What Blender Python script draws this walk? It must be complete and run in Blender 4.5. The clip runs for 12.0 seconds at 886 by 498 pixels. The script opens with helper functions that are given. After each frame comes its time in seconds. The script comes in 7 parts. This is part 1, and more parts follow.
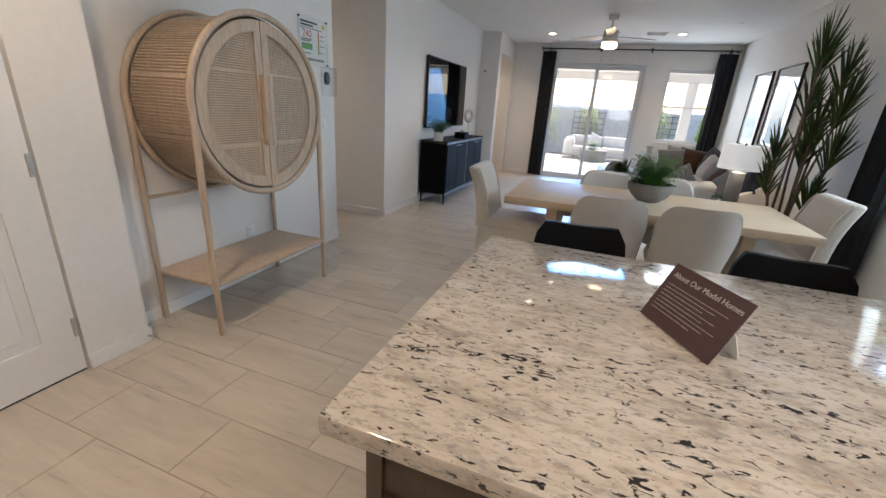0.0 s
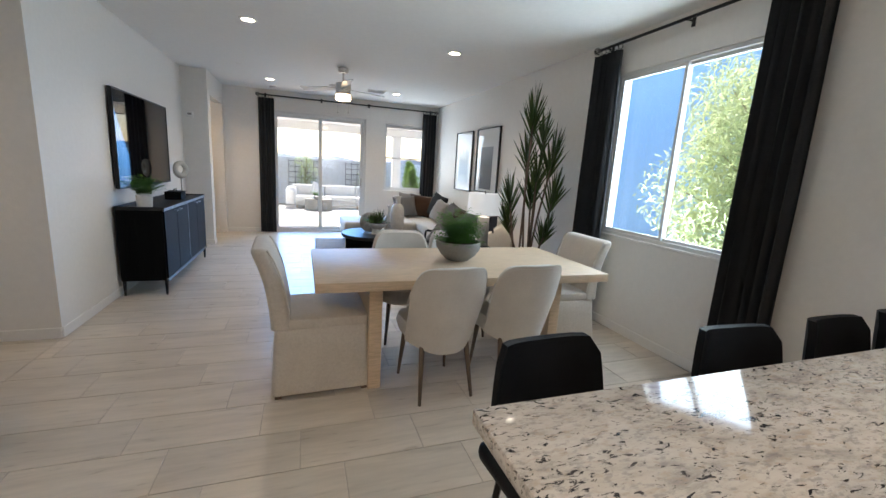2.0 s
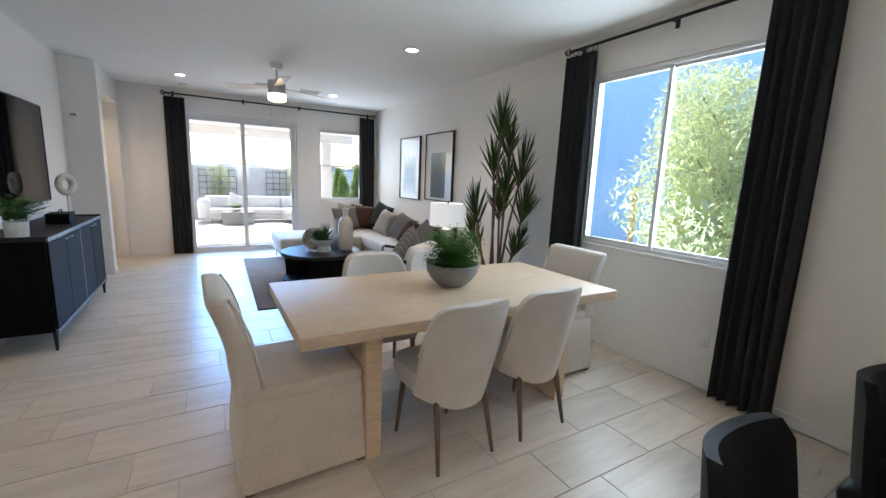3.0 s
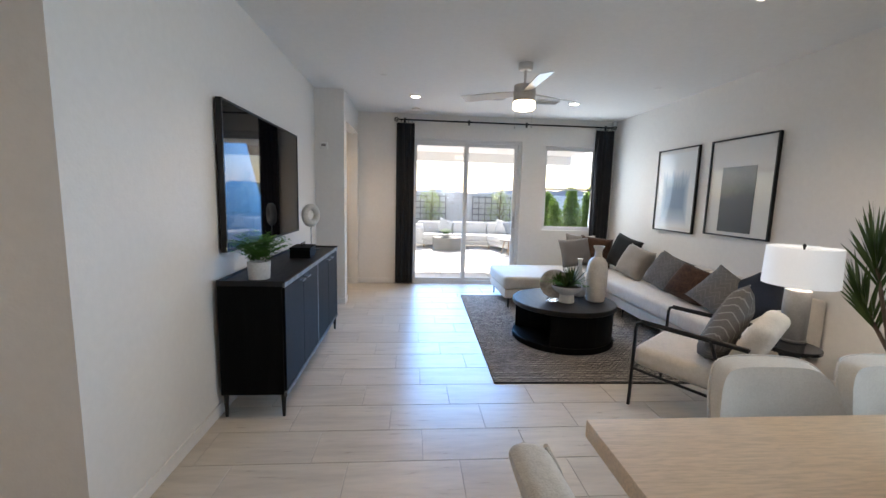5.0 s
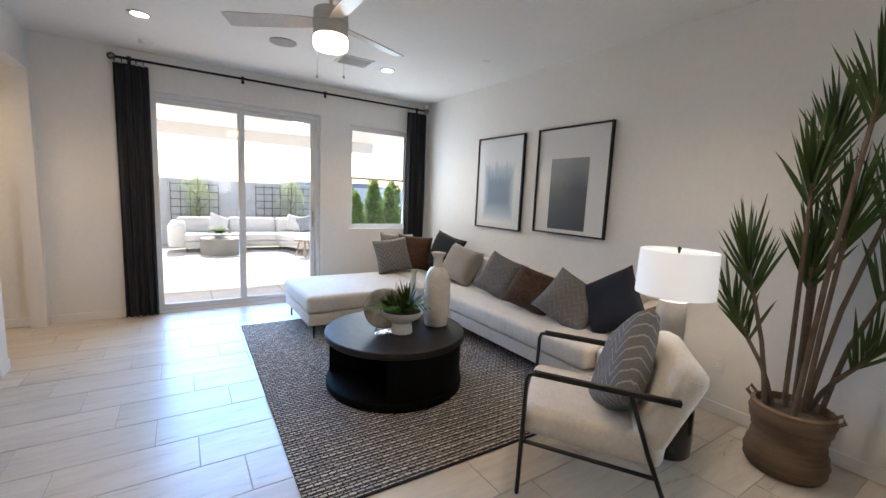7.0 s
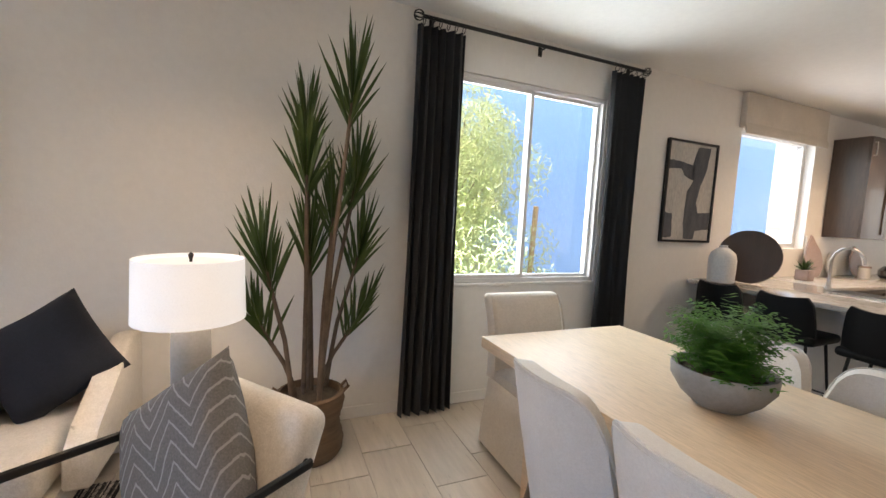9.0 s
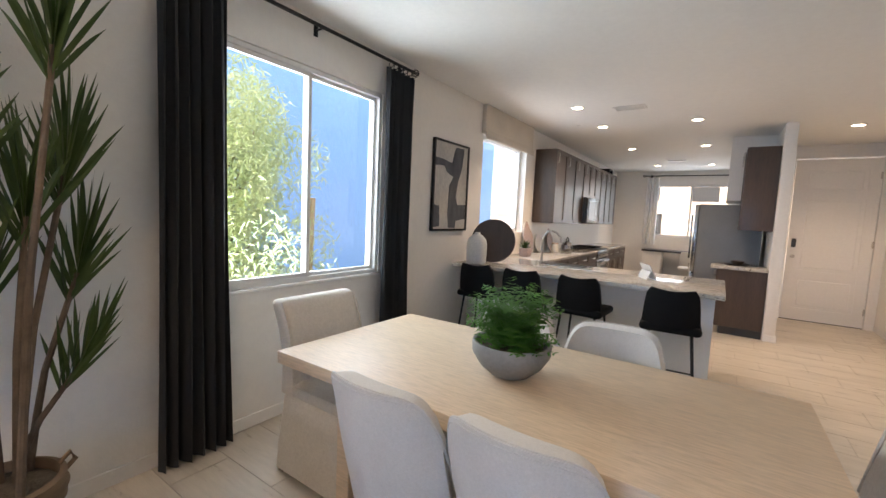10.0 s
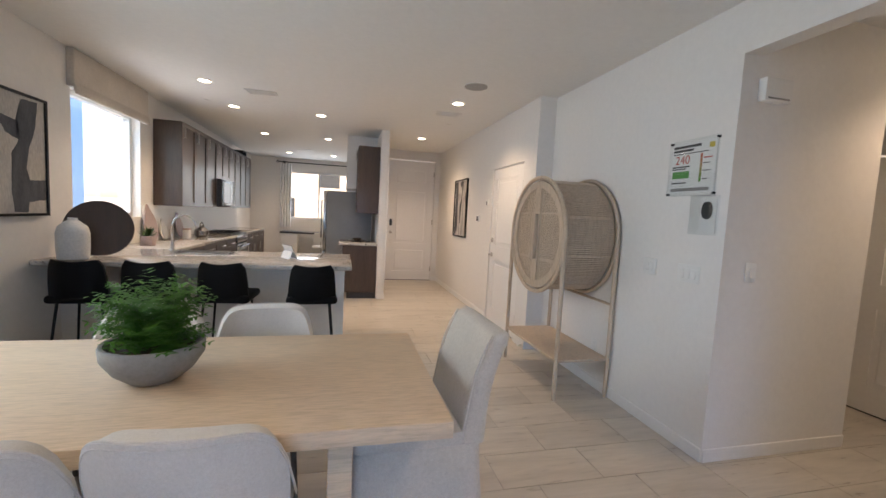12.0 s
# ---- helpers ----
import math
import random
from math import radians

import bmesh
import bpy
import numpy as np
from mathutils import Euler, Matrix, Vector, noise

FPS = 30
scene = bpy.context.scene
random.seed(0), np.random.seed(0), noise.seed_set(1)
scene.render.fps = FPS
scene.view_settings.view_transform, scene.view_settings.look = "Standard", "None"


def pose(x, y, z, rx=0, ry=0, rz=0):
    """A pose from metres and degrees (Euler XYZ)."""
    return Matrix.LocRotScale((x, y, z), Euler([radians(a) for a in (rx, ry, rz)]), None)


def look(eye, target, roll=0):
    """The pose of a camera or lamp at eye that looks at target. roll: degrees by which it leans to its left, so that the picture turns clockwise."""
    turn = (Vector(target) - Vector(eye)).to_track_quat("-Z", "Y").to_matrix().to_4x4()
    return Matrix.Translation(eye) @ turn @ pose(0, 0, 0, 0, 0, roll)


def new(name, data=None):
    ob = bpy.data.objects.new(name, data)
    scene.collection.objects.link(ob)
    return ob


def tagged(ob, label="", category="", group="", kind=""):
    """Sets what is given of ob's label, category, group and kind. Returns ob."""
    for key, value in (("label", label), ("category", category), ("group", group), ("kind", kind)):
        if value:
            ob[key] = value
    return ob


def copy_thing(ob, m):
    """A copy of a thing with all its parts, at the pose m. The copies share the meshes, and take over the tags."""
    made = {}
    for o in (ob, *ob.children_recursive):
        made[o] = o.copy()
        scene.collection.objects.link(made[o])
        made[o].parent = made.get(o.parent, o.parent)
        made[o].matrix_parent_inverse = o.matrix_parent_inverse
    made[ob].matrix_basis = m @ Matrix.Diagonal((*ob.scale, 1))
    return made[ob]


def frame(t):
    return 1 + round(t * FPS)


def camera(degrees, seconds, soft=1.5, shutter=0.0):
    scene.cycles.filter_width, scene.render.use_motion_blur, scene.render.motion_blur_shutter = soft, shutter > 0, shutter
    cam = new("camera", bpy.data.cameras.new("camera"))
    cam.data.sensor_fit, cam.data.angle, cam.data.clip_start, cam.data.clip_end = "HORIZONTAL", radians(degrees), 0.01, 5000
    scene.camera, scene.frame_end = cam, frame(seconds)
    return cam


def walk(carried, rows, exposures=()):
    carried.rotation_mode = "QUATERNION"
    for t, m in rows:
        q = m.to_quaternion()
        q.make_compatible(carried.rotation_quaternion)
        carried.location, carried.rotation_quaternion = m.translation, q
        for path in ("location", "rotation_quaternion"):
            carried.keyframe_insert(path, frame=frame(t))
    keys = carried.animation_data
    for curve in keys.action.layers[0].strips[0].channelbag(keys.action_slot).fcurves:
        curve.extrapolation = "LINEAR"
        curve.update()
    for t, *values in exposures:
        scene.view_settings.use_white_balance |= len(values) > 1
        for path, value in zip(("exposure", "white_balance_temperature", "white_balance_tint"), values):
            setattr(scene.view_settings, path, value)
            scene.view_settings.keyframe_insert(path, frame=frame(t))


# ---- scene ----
cam = camera(94.93, 12.0)
PATH = [
    (0, (0.199, 0.226, 1.393), (-0.437, 2.000, 0.724), 3.7),
    (0.5, (-0.025, 0.367, 1.408), (-0.392, 2.260, 0.874), 3.3),
    (1, (-0.231, 0.589, 1.441), (-0.350, 2.539, 1.010), 3.6),
    (1.5, (-0.405, 0.781, 1.442), (-0.174, 2.726, 1.038), 3.8),
    (2, (-0.507, 1.017, 1.426), (0.148, 2.868, 1.046), 3.4),
    (2.5, (-0.583, 1.328, 1.437), (0.382, 3.044, 1.089), 3.0),
    (3, (-0.752, 1.648, 1.443), (0.242, 3.350, 1.105), 2.3),
    (3.5, (-0.857, 2.009, 1.416), (-0.137, 3.849, 1.107), 2.0),
    (5.3, (-1.050, 3.362, 1.458), (-0.905, 5.340, 1.198), 1.5),
    (5.5, (-1.069, 3.482, 1.455), (-0.905, 5.458, 1.188), 1.4),
    (6, (-1.053, 3.840, 1.446), (-0.698, 5.788, 1.165), 1.2),
    (6.5, (-0.944, 4.196, 1.429), (-0.256, 6.050, 1.125), 1.7),
    (6.7, (-0.878, 4.332, 1.423), (-0.044, 6.127, 1.137), 2.1),
    (8.5, (-0.404, 5.297, 1.426), (1.587, 5.234, 1.246), 3.3),
    (9, (-0.315, 5.446, 1.421), (1.519, 4.669, 1.242), 3.0),
    (9.5, (-0.189, 5.490, 1.433), (1.314, 4.185, 1.241), 2.7),
    (10, (-0.085, 5.498, 1.439), (1.038, 3.851, 1.266), 2.6),
    (10.5, (-0.047, 5.527, 1.450), (0.683, 3.672, 1.289), 2.3),
    (11, (-0.024, 5.571, 1.461), (0.300, 3.604, 1.305), 2.3),
    (11.5, (-0.039, 5.585, 1.448), (-0.134, 3.593, 1.292), 2.5),
    (12, (-0.055, 5.620, 1.438), (-0.538, 3.686, 1.271), 3.0),
]
EXPOSURES = [(0.0, 1.2, 7000, 14), (0.5, 1.25, 6900, 13), (1.5, 1.32, 6900, 12), (3.5, 1.46, 6700, 12), (5.5, 1.3, 7000, 14), (6.5, 1.33, 7000, 14),
             (8.5, 1.62, 8200, 19), (9.5, 1.58, 7700, 18), (11.0, 1.38, 7400, 18), (12.0, 1.36, 7400, 18)]
walk(cam, [(t, look(eye, target, roll)) for t, eye, target, roll in PATH], EXPOSURES)

# ---- daylight, lamps ----
SUN_TO = Vector((0.03, 0.71, 0.70)).normalized()
world = bpy.data.worlds.new("sky")
scene.world = world
world.use_nodes = True
wn = world.node_tree.nodes
sky = wn.new("ShaderNodeTexSky")
sky.sky_type = "NISHITA"
sky.sun_disc = False
sky.sun_elevation = math.asin(SUN_TO.z)
sky.sun_rotation = math.atan2(SUN_TO.x, SUN_TO.y)
wn["Background"].inputs["Strength"].default_value = 0.15
world.node_tree.links.new(sky.outputs[0], wn["Background"].inputs["Color"])

sun = new("sun", bpy.data.lights.new("sun", "SUN"))
sun.data.energy, sun.data.angle, sun.data.color = 5.0, radians(0.6), (1.0, 0.98, 0.94)
sun.matrix_world = look((0, 0, 30), Vector((0, 0, 30)) - SUN_TO)


def area_lamp(name, eye, target, w, h, watts, tone, spread=180):
    d = bpy.data.lights.new(name, "AREA")
    d.shape, d.size, d.size_y, d.energy, d.color, d.spread = "RECTANGLE", w, h, watts, tone, radians(spread)
    ob = new(name, d)
    ob.matrix_world = look(eye, target)
    return ob


DAY = (0.62, 0.81, 1.0)
area_lamp("daylight_dining", (2.75, 3.64, 1.66), (0, 3.64, 1.2), 1.5, 1.55, 28, DAY)
area_lamp("daylight_slider", (-0.14, 9.885, 1.2), (-0.14, 6.6, -0.9), 1.7, 2.2, 19, (0.11, 0.42, 1.0), 95)
area_lamp("daylight_side", (1.62, 9.90, 1.62), (1.62, 5, 1.0), 0.82, 1.25, 9, DAY)
area_lamp("daylight_kitchen", (2.60, 0.55, 1.8), (0, 0.55, 1.2), 1.25, 1.1, 9, DAY)
area_lamp("daylight_nook", (0.6, -6.115, 1.75), (0.6, 0, 1.2), 1.5, 1.2, 8, DAY)

# the one at (-3.75, 4.2) is unseen, added to brighten the hall
DOWNLIGHTS = [(-0.985, 5.68), (1.15, 5.70), (-0.99, 8.72), (1.15, 8.73), (1.43, 0.63), (1.40, -0.47), (0.28, -0.48),
              (1.36, -2.45), (0.25, -2.45), (1.24, -4.9), (0.22, -4.93), (-1.32, 0.92), (-1.34, -1.48), (-3.75, 4.2), (-2.65, 9.24)]
WARM = (1.0, 0.80, 0.60)
for lx, ly in DOWNLIGHTS:
    d = bpy.data.lights.new("downlight_lamp", "SPOT")
    d.energy, d.color, d.spot_size, d.spot_blend, d.shadow_soft_size = (27 if lx in (-1.32, -1.34) else 23 if lx == 1.43 else 17 if lx > 1.35 else 15), WARM, radians(130), 0.8, 0.06
    new("downlight_lamp", d).matrix_world = look((lx, ly, 2.70), (lx, ly, 0))

# ---- materials ----


def ramp_node(nt, stops):
    r = nt.nodes.new("ShaderNodeValToRGB")
    while len(r.color_ramp.elements) < len(stops):
        r.color_ramp.elements.new(0.5)
    for e, (p, c) in zip(r.color_ramp.elements, stops):
        e.position, e.color = p, (*c[:3], 1)
    return r


def noise_node(nt, vec, scale, detail=5, rough=0.55, warp=0.0):
    n = nt.nodes.new("ShaderNodeTexNoise")
    n.inputs["Scale"].default_value, n.inputs["Detail"].default_value = scale, detail
    n.inputs["Roughness"].default_value, n.inputs["Distortion"].default_value = rough, warp
    nt.links.new(vec, n.inputs["Vector"])
    return n


def math_node(nt, op, a, b):
    n = nt.nodes.new("ShaderNodeMath")
    n.operation = op
    for i, v in enumerate((a, b)):
        if isinstance(v, (int, float)):
            n.inputs[i].default_value = v
        else:
            nt.links.new(v, n.inputs[i])
    return n.outputs[0]


def mix_color(nt, fac, a, b, kind="MIX"):
    n = nt.nodes.new("ShaderNodeMix")
    n.data_type, n.blend_type = "RGBA", kind
    for sock, v in ((n.inputs[0], fac), (n.inputs[6], a), (n.inputs[7], b)):
        if isinstance(v, (int, float)):
            sock.default_value = v
        elif isinstance(v, tuple):
            sock.default_value = (*v[:3], 1)
        else:
            nt.links.new(v, sock)
    return n.outputs[2]


def base_mat(name, stretch=(1, 1, 1), rand=0.0):
    """Empty principled material; gives node tree, shader and stretched object coordinates."""
    m = bpy.data.materials.new(name)
    m.use_nodes = True
    nt = m.node_tree
    b = nt.nodes["Principled BSDF"]
    tc = nt.nodes.new("ShaderNodeTexCoord")
    mp = nt.nodes.new("ShaderNodeMapping")
    mp.inputs["Scale"].default_value = stretch
    nt.links.new(tc.outputs["Object"], mp.inputs["Vector"])
    if rand:
        oi = nt.nodes.new("ShaderNodeObjectInfo")
        cx = nt.nodes.new("ShaderNodeCombineXYZ")
        for i, k in enumerate((7.3, 11.9, 5.1)):
            nt.links.new(math_node(nt, "MULTIPLY", oi.outputs["Random"], k * rand), cx.inputs[i])
        nt.links.new(cx.outputs[0], mp.inputs["Location"])
    return m, nt, b, mp.outputs[0]


def add_bump(nt, b, height, strength, dist=0.004):
    n = nt.nodes.new("ShaderNodeBump")
    n.inputs["Strength"].default_value, n.inputs["Distance"].default_value = strength, dist
    nt.links.new(height, n.inputs["Height"])
    nt.links.new(n.outputs[0], b.inputs["Normal"])
    return n


def mat(name, a, b=None, scale=3.0, fine=40.0, rough=0.5, rvar=0.12, bump=0.15, bscale=150.0, metal=0.0, stretch=(1, 1, 1), coat=0.0, sheen=0.0, rand=0.0, dist=0.002, mottle=0.12, spec=0.5):
    b = b or tuple(c * 0.85 for c in a)
    m, nt, sh, vec = base_mat(name, stretch, rand)
    big = noise_node(nt, vec, scale, 5)
    col = ramp_node(nt, [(0.3, a), (0.72, b)])
    nt.links.new(big.outputs[0], col.inputs[0])
    small = noise_node(nt, vec, fine, 4)
    sm = ramp_node(nt, [(0.3, (1 - mottle,) * 3), (0.7, (1 + mottle * 0.4,) * 3)])
    nt.links.new(small.outputs[0], sm.inputs[0])
    nt.links.new(mix_color(nt, 1.0, col.outputs[0], sm.outputs[0], "MULTIPLY"), sh.inputs["Base Color"])
    rr = math_node(nt, "ADD", math_node(nt, "MULTIPLY", small.outputs[0], rvar), rough - rvar / 2)
    nt.links.new(rr, sh.inputs["Roughness"])
    sh.inputs["Metallic"].default_value = metal
    sh.inputs["Specular IOR Level"].default_value = spec
    sh.inputs["Coat Weight"].default_value = coat
    sh.inputs["Sheen Weight"].default_value = sheen
    if bump:
        add_bump(nt, sh, noise_node(nt, vec, bscale, 3).outputs[0], bump, dist)
    return m


def emit_mat(name, tone, power):
    m = bpy.data.materials.new(name)
    m.use_nodes = True
    b = m.node_tree.nodes["Principled BSDF"]
    b.inputs["Base Color"].default_value = (*tone, 1)
    b.inputs["Emission Color"].default_value = (*tone, 1)
    b.inputs["Emission Strength"].default_value = power
    return m


def glass_mat(name, tint=(1, 1, 1), rough=0.0):
    """Thin pane: clear with a mirror coat that grows at grazing angles."""
    m = bpy.data.materials.new(name)
    m.use_nodes = True
    nt = m.node_tree
    nt.nodes.remove(nt.nodes["Principled BSDF"])
    out = nt.nodes["Material Output"]
    tr = nt.nodes.new("ShaderNodeBsdfTransparent")
    tr.inputs[0].default_value = (*tint, 1)
    gl = nt.nodes.new("ShaderNodeBsdfGlossy")
    gl.inputs["Roughness"].default_value = rough
    fr = nt.nodes.new("ShaderNodeLayerWeight")
    fac = math_node(nt, "ADD", math_node(nt, "MULTIPLY", math_node(nt, "POWER", fr.outputs["Facing"], 5.0), 0.9), 0.045)
    mx = nt.nodes.new("ShaderNodeMixShader")
    nt.links.new(fac, mx.inputs[0])
    nt.links.new(tr.outputs[0], mx.inputs[1])
    nt.links.new(gl.outputs[0], mx.inputs[2])
    nt.links.new(mx.outputs[0], out.inputs[0])
    return m


WALL = mat("wall_paint", (0.78, 0.755, 0.715), (0.76, 0.735, 0.70), 0.8, 25, 0.62, 0.1, 0.35, 70, dist=0.003, mottle=0.03)
CEIL = mat("ceiling_paint", (0.80, 0.795, 0.775), (0.78, 0.775, 0.755), 0.6, 25, 0.8, 0.1, 0.4, 60, dist=0.003, mottle=0.03)
TRIM = mat("white_trim", (0.80, 0.78, 0.75), (0.78, 0.76, 0.73), 2, 30, 0.38, 0.1, 0.05, 120, mottle=0.03)
VINYL = mat("white_vinyl", (0.72, 0.715, 0.70), (0.70, 0.695, 0.68), 2, 30, 0.35, 0.08, 0.0, mottle=0.02)
GROUT = mat("grout", (0.50, 0.455, 0.40), (0.44, 0.40, 0.35), 3, 60, 0.9, 0.1, 0.3, 200)
PANE = glass_mat("window_glass")
ACRYLIC = glass_mat("clear_acrylic", (0.97, 0.98, 0.98))
BLACK_METAL = mat("black_metal", (0.018, 0.018, 0.019), (0.03, 0.029, 0.028), 8, 120, 0.42, 0.15, 0.1, 300, metal=0.6)
NICKEL = mat("brushed_nickel", (0.60, 0.57, 0.53), (0.50, 0.47, 0.44), 6, 200, 0.28, 0.12, 0.05, 400, metal=1.0, stretch=(1, 1, 20))
DARK_PLASTIC = mat("dark_plastic", (0.02, 0.02, 0.021), (0.03, 0.03, 0.03), 5, 90, 0.35, 0.1, 0.0)
WHITE_PLASTIC = mat("white_plastic", (0.78, 0.77, 0.74), (0.75, 0.74, 0.71), 5, 60, 0.4, 0.1, 0.0, mottle=0.03)
LENS = emit_mat("lamp_lens", (1.0, 0.90, 0.74), 9.0)


def tile_mat():
    m, nt, b, vec = base_mat("floor_porcelain", (0.7, 5.0, 1.0), 1.0)
    n1 = noise_node(nt, vec, 1.3, 6, 0.6, 0.6)
    n2 = noise_node(nt, vec, 7.0, 6, 0.6, 0.3)
    c1 = ramp_node(nt, [(0.28, (0.64, 0.58, 0.50)), (0.5, (0.58, 0.522, 0.446)), (0.75, (0.47, 0.42, 0.358))])
    nt.links.new(n1.outputs[0], c1.inputs[0])
    c2 = ramp_node(nt, [(0.3, (0.88, 0.88, 0.88)), (0.6, (1.0, 1.0, 1.0))])
    nt.links.new(n2.outputs[0], c2.inputs[0])
    oi = nt.nodes.new("ShaderNodeObjectInfo")
    c3 = ramp_node(nt, [(0.0, (0.93, 0.93, 0.93)), (1.0, (1.05, 1.04, 1.03))])
    nt.links.new(oi.outputs["Random"], c3.inputs[0])
    c = mix_color(nt, 1.0, c1.outputs[0], c2.outputs[0], "MULTIPLY")
    nt.links.new(mix_color(nt, 1.0, c, c3.outputs[0], "MULTIPLY"), b.inputs["Base Color"])
    nt.links.new(math_node(nt, "ADD", math_node(nt, "MULTIPLY", n2.outputs[0], 0.16), 0.22), b.inputs["Roughness"])
    add_bump(nt, b, noise_node(nt, vec, 16, 4).outputs[0], 0.10, 0.002)
    return m


TILE = tile_mat()

# ---- building helpers ----


def mesh_of(name, bm, material, angle=38):
    bmesh.ops.recalc_face_normals(bm, faces=bm.faces)
    me = bpy.data.meshes.new(name)
    bm.to_mesh(me)
    bm.free()
    if material:
        me.materials.append(material)
    me.polygons.foreach_set("use_smooth", [p.area < 0.03 for p in me.polygons])
    me.set_sharp_from_angle(angle=radians(angle))
    return me


def part(name, bm, material, parent, label=""):
    ob = new(name, mesh_of(name, bm, material))
    ob.parent = parent
    if label:
        ob["label"] = label
    return ob


def thing(name, label, category, m=None, group="", kind=""):
    ob = new(name)
    ob.empty_display_size = 0.1
    if m is not None:
        ob.matrix_basis = m
    return tagged(ob, label, category, group, kind)


def solid(name, bm, material, label, category, m=None, group="", kind=""):
    ob = new(name, mesh_of(name, bm, material))
    if m is not None:
        ob.matrix_basis = m
    return tagged(ob, label, category, group, kind)


def B():
    return bmesh.new()


def bx(bm, x0, x1, y0, y1, z0, z1, r=0.0, seg=2):
    v = [bm.verts.new((x, y, z)) for x in (x0, x1) for y in (y0, y1) for z in (z0, z1)]
    fs = [bm.faces.new([v[i] for i in q]) for q in ((0, 1, 3, 2), (4, 6, 7, 5), (0, 4, 5, 1), (2, 3, 7, 6), (0, 2, 6, 4), (1, 5, 7, 3))]
    if r:
        es = list({e for f in fs for e in f.edges})
        bmesh.ops.bevel(bm, geom=es, offset=r, segments=seg, affect="EDGES", profile=0.5)
    return bm


def box(x0, x1, y0, y1, z0, z1, r=0.0, seg=2):
    return bx(B(), x0, x1, y0, y1, z0, z1, r, seg)


def ring_frames(pts, closed=False):
    pts = [Vector(p) for p in pts]
    n = len(pts)
    out, up = [], None
    for i, p in enumerate(pts):
        a = pts[(i - 1) % n] if (closed or i) else p
        c = pts[(i + 1) % n] if (closed or i < n - 1) else p
        t = (c - a).normalized()
        if up is None:
            up = Vector((0, 0, 1)) if abs(t.z) < 0.9 else Vector((1, 0, 0))
        s = t.cross(up).normalized()
        up = s.cross(t).normalized()
        out.append((p, s, up))
    return out


def tube(bm, pts, r, n=8, closed=False, r_end=None, flat=1.0):
    rings, fr = [], ring_frames(pts, closed)
    for i, (p, s, u) in enumerate(fr):
        rr = r if r_end is None else r + (r_end - r) * i / max(1, len(fr) - 1)
        rings.append([bm.verts.new(p + s * (rr * math.cos(6.28319 * k / n)) + u * (rr * flat * math.sin(6.28319 * k / n))) for k in range(n)])
    for i in range(len(rings) - (0 if closed else 1)):
        a, b = rings[i], rings[(i + 1) % len(rings)]
        for k in range(n):
            bm.faces.new((a[k], a[(k + 1) % n], b[(k + 1) % n], b[k]))
    if not closed:
        bm.faces.new(rings[0][::-1]), bm.faces.new(rings[-1])
    return bm


def bar(bm, p, q, w, h):
    """A flat bar from p to q, w across and h high."""
    p, q = Vector(p), Vector(q)
    t = (q - p).normalized()
    up = Vector((0, 0, 1)) if abs(t.z) < 0.9 else Vector((1, 0, 0))
    s = t.cross(up).normalized()
    u = s.cross(t)
    v = [bm.verts.new(e + s * (a * w / 2) + u * (c * h / 2)) for e in (p, q) for a, c in ((-1, -1), (1, -1), (1, 1), (-1, 1))]
    for f in ((3, 2, 1, 0), (4, 5, 6, 7), (0, 1, 5, 4), (1, 2, 6, 5), (2, 3, 7, 6), (3, 0, 4, 7)):
        bm.faces.new([v[i] for i in f])
    return bm


def lathe(bm, prof, n=32, cx=0.0, cy=0.0, cap=True):
    rings = [[bm.verts.new((cx + r * math.cos(6.28319 * k / n), cy + r * math.sin(6.28319 * k / n), z)) for k in range(n)] for r, z in prof]
    for a, b in zip(rings, rings[1:]):
        for k in range(n):
            bm.faces.new((a[k], a[(k + 1) % n], b[(k + 1) % n], b[k]))
    if cap:
        if prof[0][0] > 1e-5:
            bm.faces.new(rings[0][::-1])
        if prof[-1][0] > 1e-5:
            bm.faces.new(rings[-1])
    return bm


def moved(bm, m):
    bmesh.ops.transform(bm, matrix=m, verts=bm.verts)
    return bm


def grid_wall(axis, f0, f1, u0, u1, z0, z1, holes=()):
    """A wall slab between f0 and f1 on one axis, u0 to u1 along the other, with openings (u0, u1, z0, z1) cut through."""
    us = sorted({u0, u1, *(h[0] for h in holes), *(h[1] for h in holes)})
    zs = sorted({z0, z1, *(h[2] for h in holes), *(h[3] for h in holes)})
    us, zs = [u for u in us if u0 <= u <= u1], [z for z in zs if z0 <= z <= z1]
    full = {}
    for i in range(len(us) - 1):
        for k in range(len(zs) - 1):
            uc, zc = (us[i] + us[i + 1]) / 2, (zs[k] + zs[k + 1]) / 2
            full[i, k] = not any(h[0] < uc < h[1] and h[2] < zc < h[3] for h in holes)
    bm, cache = B(), {}

    def v(f, u, z):
        key = (f, u, z)
        if key not in cache:
            cache[key] = bm.verts.new((f, u, z) if axis == "x" else (u, f, z))
        return cache[key]

    for (i, k), on in full.items():
        if not on:
            continue
        a, b, c, d = us[i], us[i + 1], zs[k], zs[k + 1]
        for f in (f0, f1):
            bm.faces.new((v(f, a, c), v(f, b, c), v(f, b, d), v(f, a, d)))
        for near, e in (((i - 1, k), (a, c, a, d)), ((i + 1, k), (b, c, b, d)), ((i, k - 1), (a, c, b, c)), ((i, k + 1), (a, d, b, d))):
            if not full.get(near, False):
                bm.faces.new((v(f0, e[0], e[1]), v(f1, e[0], e[1]), v(f1, e[2], e[3]), v(f0, e[2], e[3])))
    return bm


def setting(name, bm, material, label="", parent=None):
    ob = new(name, mesh_of(name, bm, material))
    ob.parent = parent
    return tagged(ob, label, "", "", "structure")


